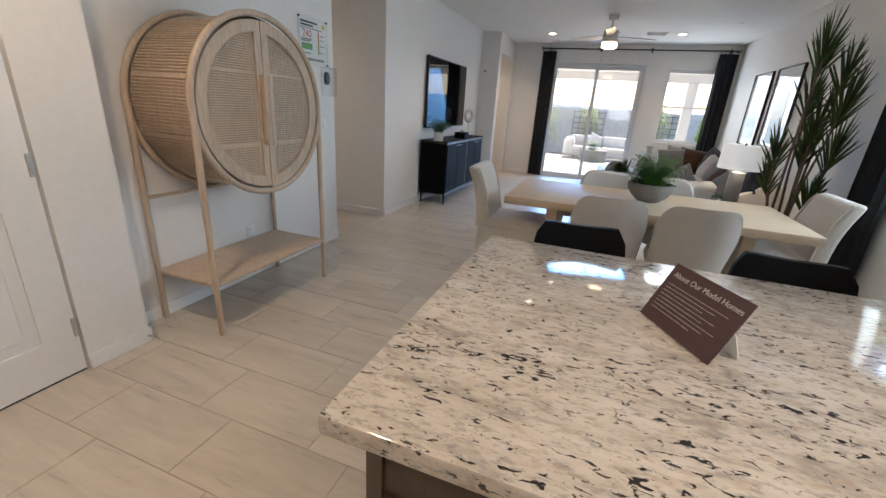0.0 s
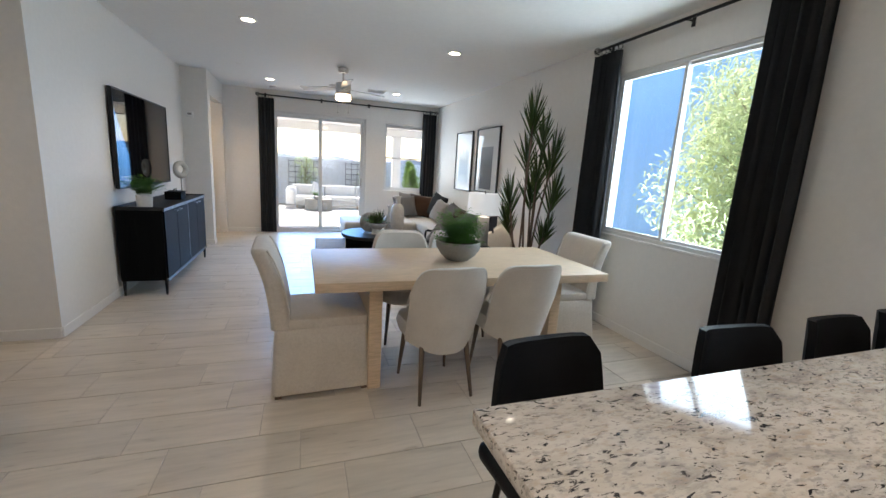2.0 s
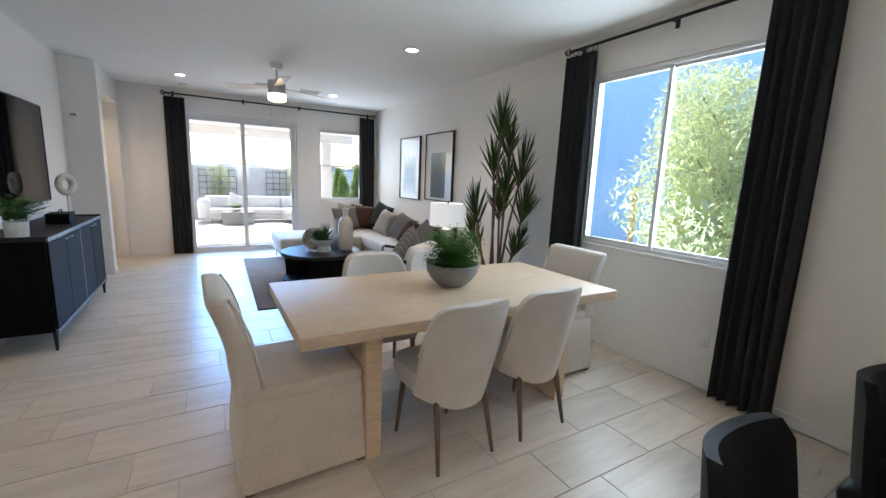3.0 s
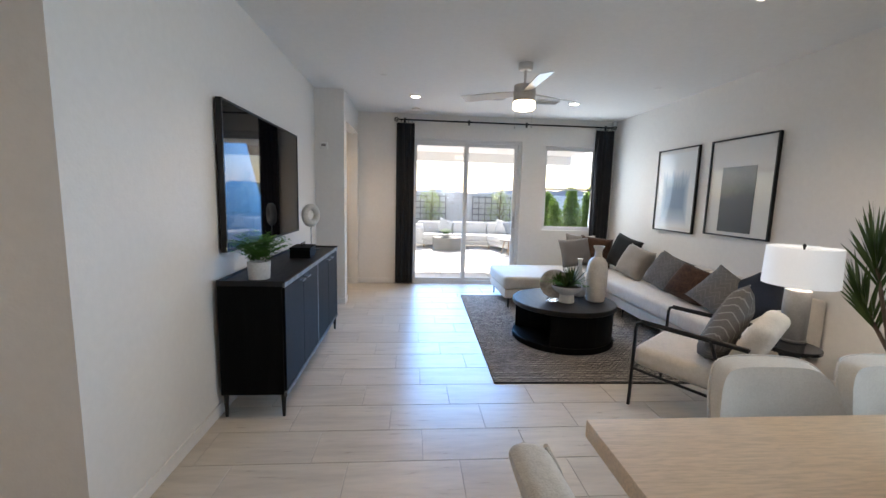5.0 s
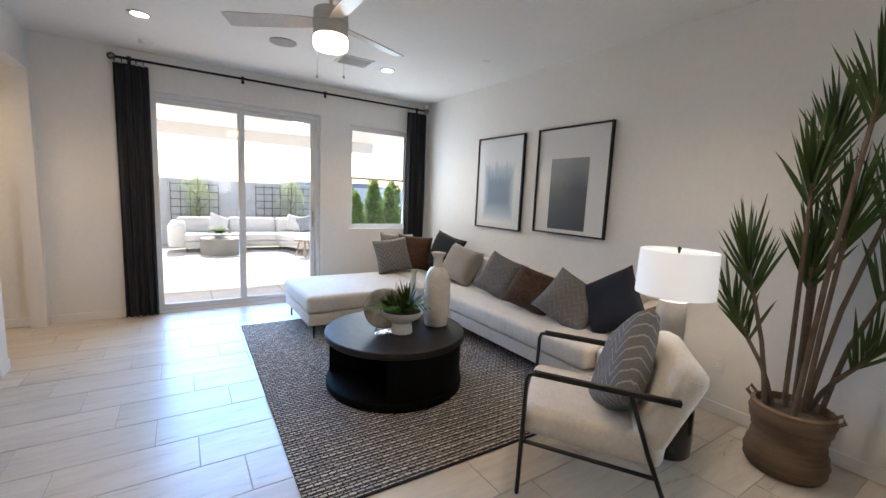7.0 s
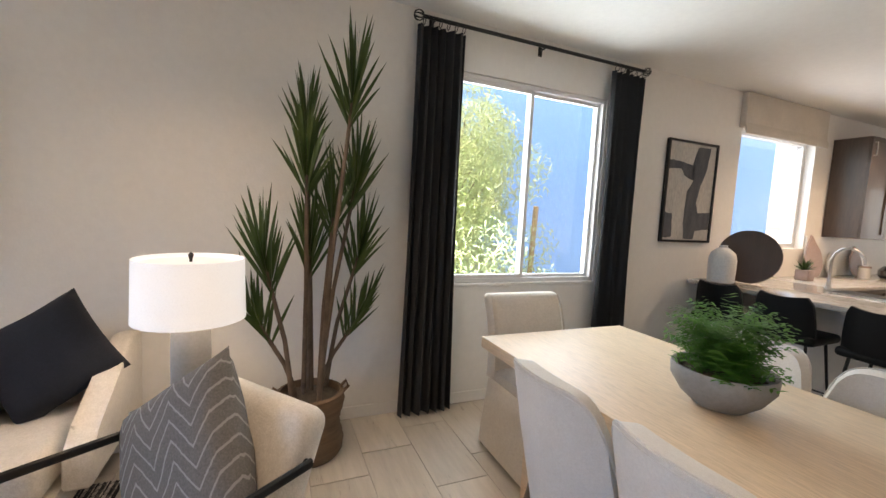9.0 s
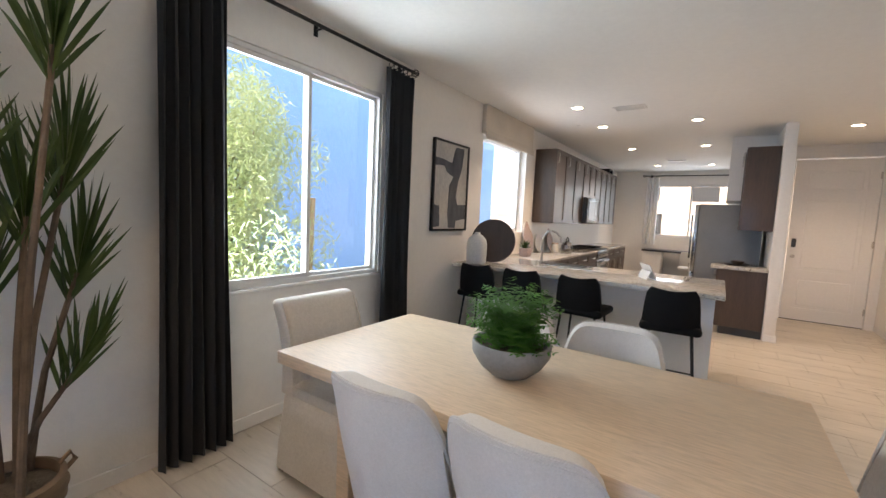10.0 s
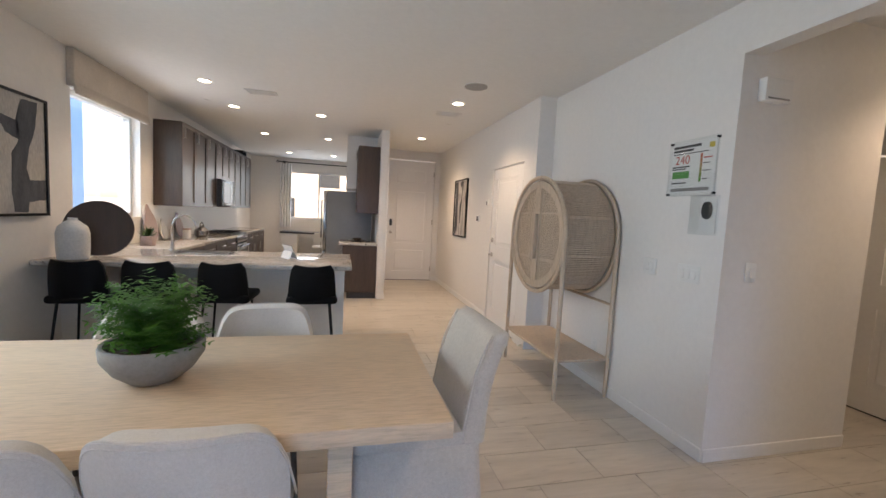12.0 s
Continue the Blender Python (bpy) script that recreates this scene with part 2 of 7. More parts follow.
# ---- the shell of the house ----
H = 2.74
WE, WN = 2.34, 9.86          # inner faces of the east and north walls
WW, WD = -2.24, -2.05        # west wall, and the wall with the side door
setting("wall_east", grid_wall("x", WE, WE + 0.16, -6.22, WN, 0, H, [(2.925, 4.36, 0.908, 2.405), (-0.10, 1.19, 1.22, 2.42)]), WALL, "warm white painted wall with two windows")
setting("wall_north", grid_wall("y", WN, WN + 0.16, -3.3, WE + 0.16, 0, H, [(-1.05, 0.77, -0.02, 2.37), (1.165, 2.07, 0.93, 2.315)]), WALL, "warm white painted wall around a sliding door")
setting("wall_west", grid_wall("x", WW - 0.12, WW, 1.565, 8.5, 0, H, [(3.695, 4.70, -0.02, 2.44)]), WALL, "warm white painted wall with a hall opening")
setting("wall_jut", grid_wall("y", 8.5, 8.62, -3.3, -1.88, 0, H), WALL, "short return wall beside the console")
setting("wall_passage", grid_wall("x", -2.0, -1.88, 8.62, WN, 0, H, [(8.68, 9.77, -0.02, 2.39)]), WALL, "wall with a plain cased opening")
setting("wall_passage_end", box(-3.42, -3.3, 8.5, WN + 0.16, 0, H), WALL)
setting("wall_entry", grid_wall("x", -2.36, WD, -2.96, 1.565, 0, H, [(0.28, 1.26, -0.02, 2.10)]), WALL, "warm white wall with a side door")
setting("wall_front", grid_wall("y", -3.12, -2.96, -2.36, -0.62, 0, H, [(-1.94, -0.955, -0.02, 2.55)]), WALL, "warm white wall around the front door")
setting("wall_pier", box(-0.75, -0.62, -6.22, -1.05, 0, H, 0.012), WALL, "end of a partition between kitchen and entry")
setting("wall_nook", grid_wall("y", -6.22, -6.10, -0.62, WE, 0, H, [(-0.20, 1.40, 1.12, 2.41)]), WALL)
setting("wall_hall_south", box(-3.42, WW - 0.12, 3.575, 3.695, 0, H), WALL)
setting("wall_hall_north", box(-4.36, WW - 0.12, 4.70, 4.82, 0, H), WALL)
setting("wall_hall_end", grid_wall("x", -4.36, -4.24, 2.0, 4.70, 0, H, [(3.19, 4.03, -0.02, 2.10)]), WALL)
setting("wall_hall_turn", box(-4.36, -3.42, 1.88, 2.0, 0, H), WALL)
setting("wall_hall_side", box(-3.42, -3.30, 2.0, 3.575, 0, H), WALL)
setting("ceiling", box(-4.5, WE + 0.2, -6.3, WN + 0.2, H, H + 0.12), CEIL, "smooth off-white painted ceiling")
floor = setting("floor", box(-4.5, WE + 0.05, -6.2, WN + 0.1, -0.12, -0.004), GROUT, "pale beige porcelain plank-tile floor")


def skirting(x0, x1, y0, y1):
    setting("baseboard", box(x0, x1, y0, y1, 0, 0.085, 0.004, 1), TRIM, "low white painted baseboard")


T = 0.012
skirting(WE - T, WE, 1.79, WN)
skirting(-1.88, -1.05, WN - T, WN), skirting(0.77, WE - T, WN - T, WN)
skirting(WW, WW + T, 1.565 + T, 3.695), skirting(WW, WW + T, 4.70, 8.5 - T)
skirting(WW, WD + T, 1.565, 1.565 + T), skirting(WD, WD + T, 1.26, 1.565), skirting(WD, WD + T, -2.96, 0.28)
skirting(WW, -1.88 + T, 8.5 - T, 8.5), skirting(-1.88, -1.88 + T, 8.5, 8.68)
skirting(WD, -1.94, -2.96, -2.96 + T), skirting(-0.955, -0.75, -2.96, -2.96 + T)
skirting(-0.75 - T, -0.75, -2.96, -1.05), skirting(-0.75 - T, -0.62, -1.05, -1.05 + T)
skirting(-3.42, WW, 3.695, 3.695 + T), skirting(-4.24, WW, 4.70 - T, 4.70), skirting(-3.3, -2.0, WN - T, WN)

# ---- windows and doors ----


def pane_part(bm, parent):
    p = part("pane", bm, PANE, parent)
    p.visible_shadow = False
    return p


def ring_x(x0, x1, y0, y1, z0, z1, w):
    """A rectangular sash round an opening in a plane of constant x."""
    return grid_wall("x", x0, x1, y0, y1, z0, z1, [(y0 + w, y1 - w, z0 + w, z1 - w)])


def ring_y(y0, y1, x0, x1, z0, z1, w):
    return grid_wall("y", y0, y1, x0, x1, z0, z1, [(x0 + w, x1 - w, z0 + w, z1 - w)])


def window_thing(name, label):
    return thing(name, label, "window", kind="structure")


w = window_thing("window_1", "white vinyl sliding window with two panes")
part("window_frame", ring_x(2.352, 2.425, 2.927, 4.358, 0.912, 2.403, 0.03), VINYL, w)
s = part("sash", ring_x(2.36, 2.388, 3.625, 4.327, 0.943, 2.372, 0.028), VINYL, w)
pane_part(box(2.372, 2.376, 3.652, 4.30, 0.97, 2.345), s)
s = part("sash", ring_x(2.39, 2.418, 2.958, 3.655, 0.943, 2.372, 0.024), VINYL, w)
pane_part(box(2.402, 2.406, 2.981, 3.632, 0.966, 2.349), s)
part("latch", box(2.352, 2.36, 3.632, 3.646, 1.60, 1.68, 0.002, 1), VINYL, s)
part("window_sill", box(2.326, 2.352, 2.915, 4.37, 0.888, 0.911, 0.004, 1), TRIM, w)

w = window_thing("window_2", "white vinyl kitchen window with a single pane")
part("window_frame", ring_x(2.43, 2.495, -0.098, 1.188, 1.222, 2.418, 0.05), VINYL, w)
pane_part(box(2.46, 2.464, -0.05, 1.14, 1.27, 2.37), w)

w = window_thing("window_3", "white single-hung window beside the sliding door")
part("window_frame", ring_y(9.93, 9.99, 1.167, 2.068, 0.932, 2.313, 0.032), VINYL, w)
s = part("sash", ring_y(9.937, 9.962, 1.197, 2.038, 0.962, 1.635, 0.03), VINYL, w)
pane_part(box(1.226, 2.009, 9.948, 9.952, 0.991, 1.606), s)
s = part("sash", ring_y(9.962, 9.985, 1.197, 2.038, 1.605, 2.283, 0.028), VINYL, w)
pane_part(box(1.224, 2.011, 9.972, 9.976, 1.632, 2.256), s)

w = window_thing("window_4", "bright white window of the room behind the kitchen")
part("window_frame", ring_y(-6.19, -6.13, -0.198, 1.398, 1.122, 2.408, 0.045), VINYL, w)
part("mullion", box(0.58, 0.62, -6.18, -6.14, 1.167, 2.363), VINYL, w)
pane_part(box(-0.153, 1.353, -6.164, -6.160, 1.167, 2.363), w)

d = thing("sliding_door", "closed white sliding glass patio door with two panels", "sliding door", kind="structure")
part("door_frame", ring_y(9.90, 10.0, -1.048, 0.768, 0.0, 2.368, 0.045), VINYL, d)
p1 = part("door_panel", ring_y(9.915, 9.945, -1.0, -0.105, 0.03, 2.32, 0.055), VINYL, d)
pane_part(box(-0.946, -0.159, 9.928, 9.932, 0.084, 2.266), p1)
p2 = part("door_panel", ring_y(9.95, 9.98, -0.175, 0.722, 0.03, 2.32, 0.055), VINYL, d)
pane_part(box(-0.121, 0.668, 9.963, 9.967, 0.084, 2.266), p2)
part("handle", box(0.675, 0.70, 9.925, 9.95, 0.95, 1.15, 0.006), NICKEL, p2, "brushed metal pull handle")
part("casing", ring_y(9.852, 9.862, -1.075, 0.795, 0.0, 2.40, 0.026), TRIM, d)


def door(name, label, wid, hgt, panels, m, lock=True, swing=1):
    """Leaf with recessed panels; local x across, y out of the room, z up, face at y = 0."""
    t = thing(name, label, "door", m, kind="structure")
    part("leaf", grid_wall("y", 0, 0.04, 0, wid, 0.012, hgt, panels), TRIM, t)
    for a, b, c, e in panels:
        bm = box(a, b, 0.012, 0.028, c, e)
        bx(bm, a + 0.05, b - 0.05, 0.004, 0.02, c + 0.05, e - 0.05, 0.006, 1)
        part("panel", bm, TRIM, t)
    kx = 0.07 if swing > 0 else wid - 0.07
    if lock:
        bm = B()
        lathe(bm, [(0.03, 0), (0.03, 0.008), (0.012, 0.012), (0.012, 0.05)], 20)
        moved(bm, pose(kx, 0, 0.93, 90))
        bar(bm, (kx, -0.045, 0.93), (kx + 0.11 * swing, -0.045, 0.93), 0.014, 0.018)
        part("lever_handle", bm, NICKEL, t, "brushed nickel lever handle")
        part("deadbolt", moved(lathe(B(), [(0.032, 0), (0.032, 0.012), (0.02, 0.02), (0.0, 0.022)], 20), pose(kx, 0, 1.13, 90)), NICKEL, t, "brushed nickel deadbolt")
    hx = wid - 0.006 if swing > 0 else 0.006
    for hz in (0.25, hgt / 2, hgt - 0.25):
        part("hinge", box(hx - 0.012, hx + 0.012, -0.007, 0.012, hz - 0.05, hz + 0.05, 0.003, 1), NICKEL, t, "dull metal hinge")
    # dark bar drawn in for the shade of the gap below the leaf
    part("under_door_shade", box(0, wid, 0.005, 0.035, 0, 0.012), DARK_PLASTIC, t)
    return t


fd = door("door_1", "closed white panelled front door", 0.965, 2.53, [(0.13, 0.835, 2.03, 2.38), (0.13, 0.835, 0.80, 1.94), (0.13, 0.835, 0.20, 0.70)], pose(-0.965, -2.985, 0, 0, 0, 180), False, 1)
part("keypad", box(0.045, 0.10, -0.022, 0.0, 1.16, 1.30, 0.006), DARK_PLASTIC, fd, "black electronic lock keypad")
part("door_knob", moved(lathe(B(), [(0.03, 0), (0.03, 0.01), (0.012, 0.015), (0.014, 0.035), (0.028, 0.045), (0.028, 0.06), (0.0, 0.068)], 20), pose(0.072, 0, 1.02, 90)), NICKEL, fd, "brushed nickel knob")
door("door_2", "closed white two-panel interior door", 0.96, 2.08, [(0.14, 0.82, 1.06, 1.95), (0.14, 0.82, 0.22, 0.86)], pose(-2.065, 0.29, 0, 0, 0, 90), True, 1)
door("door_3", "closed white hall door with raised panels", 0.82, 2.08, [(0.13, 0.69, 1.06, 1.95), (0.13, 0.69, 0.22, 0.86)], pose(-4.25, 3.20, 0, 0, 0, 90), False, -1)
setting("trim", grid_wall("x", -4.24, -4.228, 3.11, 4.11, 0, 2.18, [(3.19, 4.03, -0.01, 2.10)]), TRIM, "white door casing in the hall")

# ---- more materials ----


def wood_mat(name, a, b, dark, stretch, rough=0.45, coat=0.0, scale=2.0, spec=0.5):
    m, nt, sh, vec = base_mat(name, stretch, 0.6)
    n1 = noise_node(nt, vec, scale, 6, 0.6, 1.0)
    n2 = noise_node(nt, vec, scale * 9, 5, 0.65, 0.4)
    c = ramp_node(nt, [(0.25, a), (0.55, b), (0.8, dark)])
    nt.links.new(n1.outputs[0], c.inputs[0])
    g = ramp_node(nt, [(0.35, (0.82, 0.82, 0.82)), (0.6, (1.03, 1.03, 1.03))])
    nt.links.new(n2.outputs[0], g.inputs[0])
    nt.links.new(mix_color(nt, 1.0, c.outputs[0], g.outputs[0], "MULTIPLY"), sh.inputs["Base Color"])
    nt.links.new(math_node(nt, "ADD", math_node(nt, "MULTIPLY", n2.outputs[0], 0.2), rough - 0.1), sh.inputs["Roughness"])
    sh.inputs["Coat Weight"].default_value = coat
    sh.inputs["Specular IOR Level"].default_value = spec
    add_bump(nt, sh, n2.outputs[0], 0.12, 0.001)
    return m


def weave_mat(name, a, b, pitch=260.0, rough=0.95, mix=0.5, bump=0.5):
    """Woven cloth: crossed thread waves with soft blotches."""
    m, nt, sh, vec = base_mat(name, (1, 1, 1), 0.4)
    n1 = noise_node(nt, vec, 5.0, 4)
    n2 = noise_node(nt, vec, pitch, 2)
    n3 = noise_node(nt, vec, pitch * 0.25, 3)
    f = math_node(nt, "ADD", math_node(nt, "MULTIPLY", n2.outputs[0], 0.6), math_node(nt, "MULTIPLY", n3.outputs[0], 0.4))
    c = ramp_node(nt, [(0.35, a), (0.65, b)])
    nt.links.new(f, c.inputs[0])
    g = ramp_node(nt, [(0.3, (0.93, 0.93, 0.93)), (0.7, (1.04, 1.04, 1.04))])
    nt.links.new(n1.outputs[0], g.inputs[0])
    nt.links.new(mix_color(nt, 1.0, c.outputs[0], g.outputs[0], "MULTIPLY"), sh.inputs["Base Color"])
    sh.inputs["Roughness"].default_value = rough
    sh.inputs["Sheen Weight"].default_value = 0.25 if b[0] > 0.2 else 0.03
    add_bump(nt, sh, f, bump, 0.003)
    return m


def chevron_mat(name, ground, line, pitch=0.085):
    """Zigzag line pattern across a cushion (local x and z)."""
    m, nt, sh, vec = base_mat(name)
    sep = nt.nodes.new("ShaderNodeSeparateXYZ")
    nt.links.new(vec, sep.inputs[0])
    zig = math_node(nt, "PINGPONG", math_node(nt, "ADD", sep.outputs[0], 5.0), pitch)
    s = math_node(nt, "ADD", math_node(nt, "MULTIPLY", zig, 1.3), sep.outputs[2])
    wob = noise_node(nt, vec, 60, 2)
    s = math_node(nt, "ADD", s, math_node(nt, "MULTIPLY", wob.outputs[0], 0.01))
    tri = math_node(nt, "PINGPONG", math_node(nt, "ADD", s, 5.0), 0.030)
    on = math_node(nt, "LESS_THAN", tri, 0.0045)
    n2 = noise_node(nt, vec, 180, 3)
    g = ramp_node(nt, [(0.3, tuple(c * 0.75 for c in ground)), (0.7, tuple(c * 1.15 for c in ground))])
    nt.links.new(n2.outputs[0], g.inputs[0])
    nt.links.new(mix_color(nt, on, g.outputs[0], line), sh.inputs["Base Color"])
    sh.inputs["Roughness"].default_value = 0.95
    add_bump(nt, sh, n2.outputs[0], 0.4, 0.003)
    return m


def granite_mat():
    m, nt, sh, vec = base_mat("speckled_granite")
    rot = nt.nodes.new("ShaderNodeMapping")
    rot.inputs["Rotation"].default_value = (0, 0, radians(-24))
    rot.inputs["Scale"].default_value = (0.42, 1.0, 1.0)
    nt.links.new(vec, rot.inputs[0])
    v = rot.outputs[0]
    cloud = noise_node(nt, v, 16, 6, 0.65, 0.6)
    c0 = ramp_node(nt, [(0.28, (0.30, 0.275, 0.25)), (0.45, (0.52, 0.485, 0.435)), (0.7, (0.64, 0.61, 0.565))])
    nt.links.new(cloud.outputs[0], c0.inputs[0])
    tan = noise_node(nt, v, 55, 4, 0.6)
    t1 = ramp_node(nt, [(0.53, (0, 0, 0)), (0.66, (1, 1, 1))])
    nt.links.new(tan.outputs[0], t1.inputs[0])
    c1 = mix_color(nt, math_node(nt, "MULTIPLY", t1.outputs[0], 0.55), c0.outputs[0], (0.42, 0.33, 0.25))
    grey = noise_node(nt, v, 95, 4, 0.65)
    g1 = ramp_node(nt, [(0.52, (0, 0, 0)), (0.63, (1, 1, 1))])
    nt.links.new(grey.outputs[0], g1.inputs[0])
    c2 = mix_color(nt, math_node(nt, "MULTIPLY", g1.outputs[0], 0.6), c1, (0.27, 0.255, 0.25))
    spots = noise_node(nt, v, 78, 4, 0.6, 0.9)
    band = noise_node(nt, v, 4.5, 3)
    s = math_node(nt, "ADD", spots.outputs[0], math_node(nt, "MULTIPLY", math_node(nt, "SUBTRACT", band.outputs[0], 0.5), 0.32))
    k = ramp_node(nt, [(0.59, (0, 0, 0)), (0.645, (1, 1, 1))])
    nt.links.new(s, k.inputs[0])
    nt.links.new(mix_color(nt, k.outputs[0], c2, (0.03, 0.028, 0.03)), sh.inputs["Base Color"])
    sh.inputs["Roughness"].default_value = 0.07
    return m


def rug_mat():
    """Rows of short cream and grey dashes between black rows."""
    m, nt, sh, vec = base_mat("woven_rug")
    wob = noise_node(nt, vec, 25, 2)
    mx = nt.nodes.new("ShaderNodeVectorMath")
    mx.operation = "SCALE"
    mx.inputs["Scale"].default_value = 0.008
    nt.links.new(wob.outputs["Color"], mx.inputs[0])
    ad = nt.nodes.new("ShaderNodeVectorMath")
    nt.links.new(vec, ad.inputs[0]), nt.links.new(mx.outputs[0], ad.inputs[1])
    br = nt.nodes.new("ShaderNodeTexBrick")
    br.offset = 0.5
    for k, val in (("Scale", 1.0), ("Mortar Size", 0.0036), ("Brick Width", 0.042), ("Row Height", 0.0235), ("Bias", 0.0), ("Mortar Smooth", 0.3)):
        br.inputs[k].default_value = val
    br.inputs["Color1"].default_value, br.inputs["Color2"].default_value = (0.74, 0.69, 0.62, 1), (0.40, 0.37, 0.34, 1)
    br.inputs["Mortar"].default_value = (0.025, 0.023, 0.024, 1)
    nt.links.new(ad.outputs[0], br.inputs["Vector"])
    sep = nt.nodes.new("ShaderNodeSeparateXYZ")
    nt.links.new(ad.outputs[0], sep.inputs[0])
    dark = math_node(nt, "GREATER_THAN", math_node(nt, "FRACT", math_node(nt, "DIVIDE", sep.outputs[1], 0.047), 0.0), 0.70)
    n = noise_node(nt, vec, 140, 3)
    g = ramp_node(nt, [(0.3, (0.7, 0.7, 0.7)), (0.7, (1.1, 1.1, 1.1))])
    nt.links.new(n.outputs[0], g.inputs[0])
    speck = ramp_node(nt, [(0.45, (0.03, 0.028, 0.028)), (0.72, (0.24, 0.225, 0.21))])
    nt.links.new(noise_node(nt, vec, 60, 2).outputs[0], speck.inputs[0])
    col = mix_color(nt, dark, br.outputs[0], speck.outputs[0])
    nt.links.new(mix_color(nt, 1.0, col, g.outputs[0], "MULTIPLY"), sh.inputs["Base Color"])
    sh.inputs["Roughness"].default_value = 0.97
    add_bump(nt, sh, n.outputs[0], 0.7, 0.006)
    return m


OAK = wood_mat("pale_oak", (0.70, 0.54, 0.38), (0.675, 0.515, 0.358), (0.63, 0.475, 0.325), (0.6, 6, 6), 0.5, 0.0)
RATTAN = wood_mat("natural_rattan", (0.60, 0.465, 0.345), (0.55, 0.425, 0.31), (0.46, 0.35, 0.255), (3, 3, 0.6), 0.5)
LEGWOOD = wood_mat("walnut_leg", (0.16, 0.11, 0.075), (0.13, 0.09, 0.06), (0.09, 0.06, 0.04), (6, 6, 0.7), 0.45)
BLACKWOOD = wood_mat("black_stained_wood", (0.003, 0.003, 0.0033), (0.005, 0.005, 0.005), (0.012, 0.0115, 0.011), (5, 5, 0.5), 0.5, 0.0, 3.0, 0.05)
TOPWOOD = wood_mat("dark_brown_top", (0.010, 0.009, 0.008), (0.014, 0.012, 0.010), (0.026, 0.022, 0.019), (5, 0.5, 5), 0.45, spec=0.3)
STEEL_EDGE = mat("worn_steel_edge", (0.20, 0.20, 0.20), (0.06, 0.06, 0.06), 14, 80, 0.4, 0.2, 0.1, 200, metal=0.8)
CABINET = wood_mat("espresso_cabinet", (0.085, 0.058, 0.042), (0.075, 0.050, 0.037), (0.055, 0.037, 0.028), (4, 4, 0.5), 0.42, 0.08, spec=0.35)
GRANITE = granite_mat()
LINEN = weave_mat("cream_linen", (0.52, 0.46, 0.39), (0.64, 0.58, 0.50))
OATMEAL = weave_mat("oatmeal_weave", (0.54, 0.50, 0.45), (0.66, 0.62, 0.565), 520, bump=0.25)
BOUCLE = weave_mat("cream_boucle", (0.62, 0.56, 0.48), (0.74, 0.68, 0.60), 160, bump=0.7)
SHADECLOTH = weave_mat("roman_shade_cloth", (0.52, 0.46, 0.39), (0.62, 0.56, 0.48), 200)
CURTAIN = weave_mat("charcoal_curtain", (0.016, 0.017, 0.020), (0.027, 0.028, 0.032), 300)
SHEER = weave_mat("white_sheer", (0.70, 0.70, 0.70), (0.80, 0.80, 0.80), 200)
GREYPILLOW = chevron_mat("grey_chevron", (0.155, 0.145, 0.135), (0.30, 0.29, 0.275))
GREYKNIT = chevron_mat("grey_knit", (0.15, 0.145, 0.14), (0.19, 0.185, 0.178), 0.05)
TAUPE = weave_mat("taupe_linen", (0.24, 0.21, 0.18), (0.32, 0.285, 0.25), 220)
FUR = weave_mat("brown_fur", (0.034, 0.015, 0.008), (0.09, 0.042, 0.02), 70, bump=1.0)
NAVY = weave_mat("navy_cloth", (0.006, 0.008, 0.014), (0.011, 0.014, 0.023), 240)
BLACKCLOTH = weave_mat("black_cloth", (0.006, 0.006, 0.0065), (0.011, 0.011, 0.012), 240)
LEATHER = mat("black_leather", (0.004, 0.004, 0.0045), (0.007, 0.007, 0.0078), 6, 90, 0.5, 0.12, 0.35, 260, spec=0.14)
CONCRETE = mat("grey_concrete", (0.29, 0.28, 0.26), (0.23, 0.22, 0.205), 6, 70, 0.8, 0.1, 0.4, 120)
CERAMIC = mat("crackled_white_glaze", (0.66, 0.62, 0.56), (0.56, 0.52, 0.46), 14, 60, 0.2, 0.15, 0.1, 90, mottle=0.1)
WHITEPOT = mat("matte_white_pot", (0.72, 0.70, 0.66), (0.68, 0.66, 0.62), 5, 60, 0.55, 0.1, 0.15, 150)
STONE = mat("white_stone", (0.70, 0.68, 0.63), (0.58, 0.56, 0.52), 8, 60, 0.6, 0.15, 0.4, 90)
SOIL = mat("dry_moss", (0.12, 0.095, 0.07), (0.07, 0.055, 0.04), 20, 90, 1.0, 0.0, 1.0, 60, dist=0.01)
FERN = mat("fern_leaf", (0.045, 0.15, 0.018), (0.10, 0.25, 0.04), 12, 60, 0.6, 0.1, 0.1, 100, spec=0.2)
DRACAENA = mat("dark_sword_leaf", (0.035, 0.068, 0.016), (0.068, 0.105, 0.028), 6, 40, 0.5, 0.1, 0.1, 60, spec=0.3)
CANE = mat("plant_cane", (0.17, 0.12, 0.085), (0.10, 0.07, 0.05), 14, 90, 0.85, 0.1, 0.6, 90)
BASKET = wood_mat("woven_basket", (0.19, 0.125, 0.075), (0.15, 0.095, 0.058), (0.10, 0.065, 0.04), (2, 2, 20), 0.8)
RUG = rug_mat()
SCREEN = mat("tv_glass", (0.004, 0.004, 0.005), (0.004, 0.004, 0.005), 2, 10, 0.03, 0.0, 0.0, spec=0.22)
MARBLE = mat("dark_marble", (0.010, 0.0095, 0.009), (0.028, 0.026, 0.024), 5, 50, 0.15, 0.1, 0.0)
GREYBASE = mat("grey_stoneware", (0.30, 0.28, 0.265), (0.25, 0.235, 0.22), 8, 70, 0.7, 0.1, 0.4, 120)
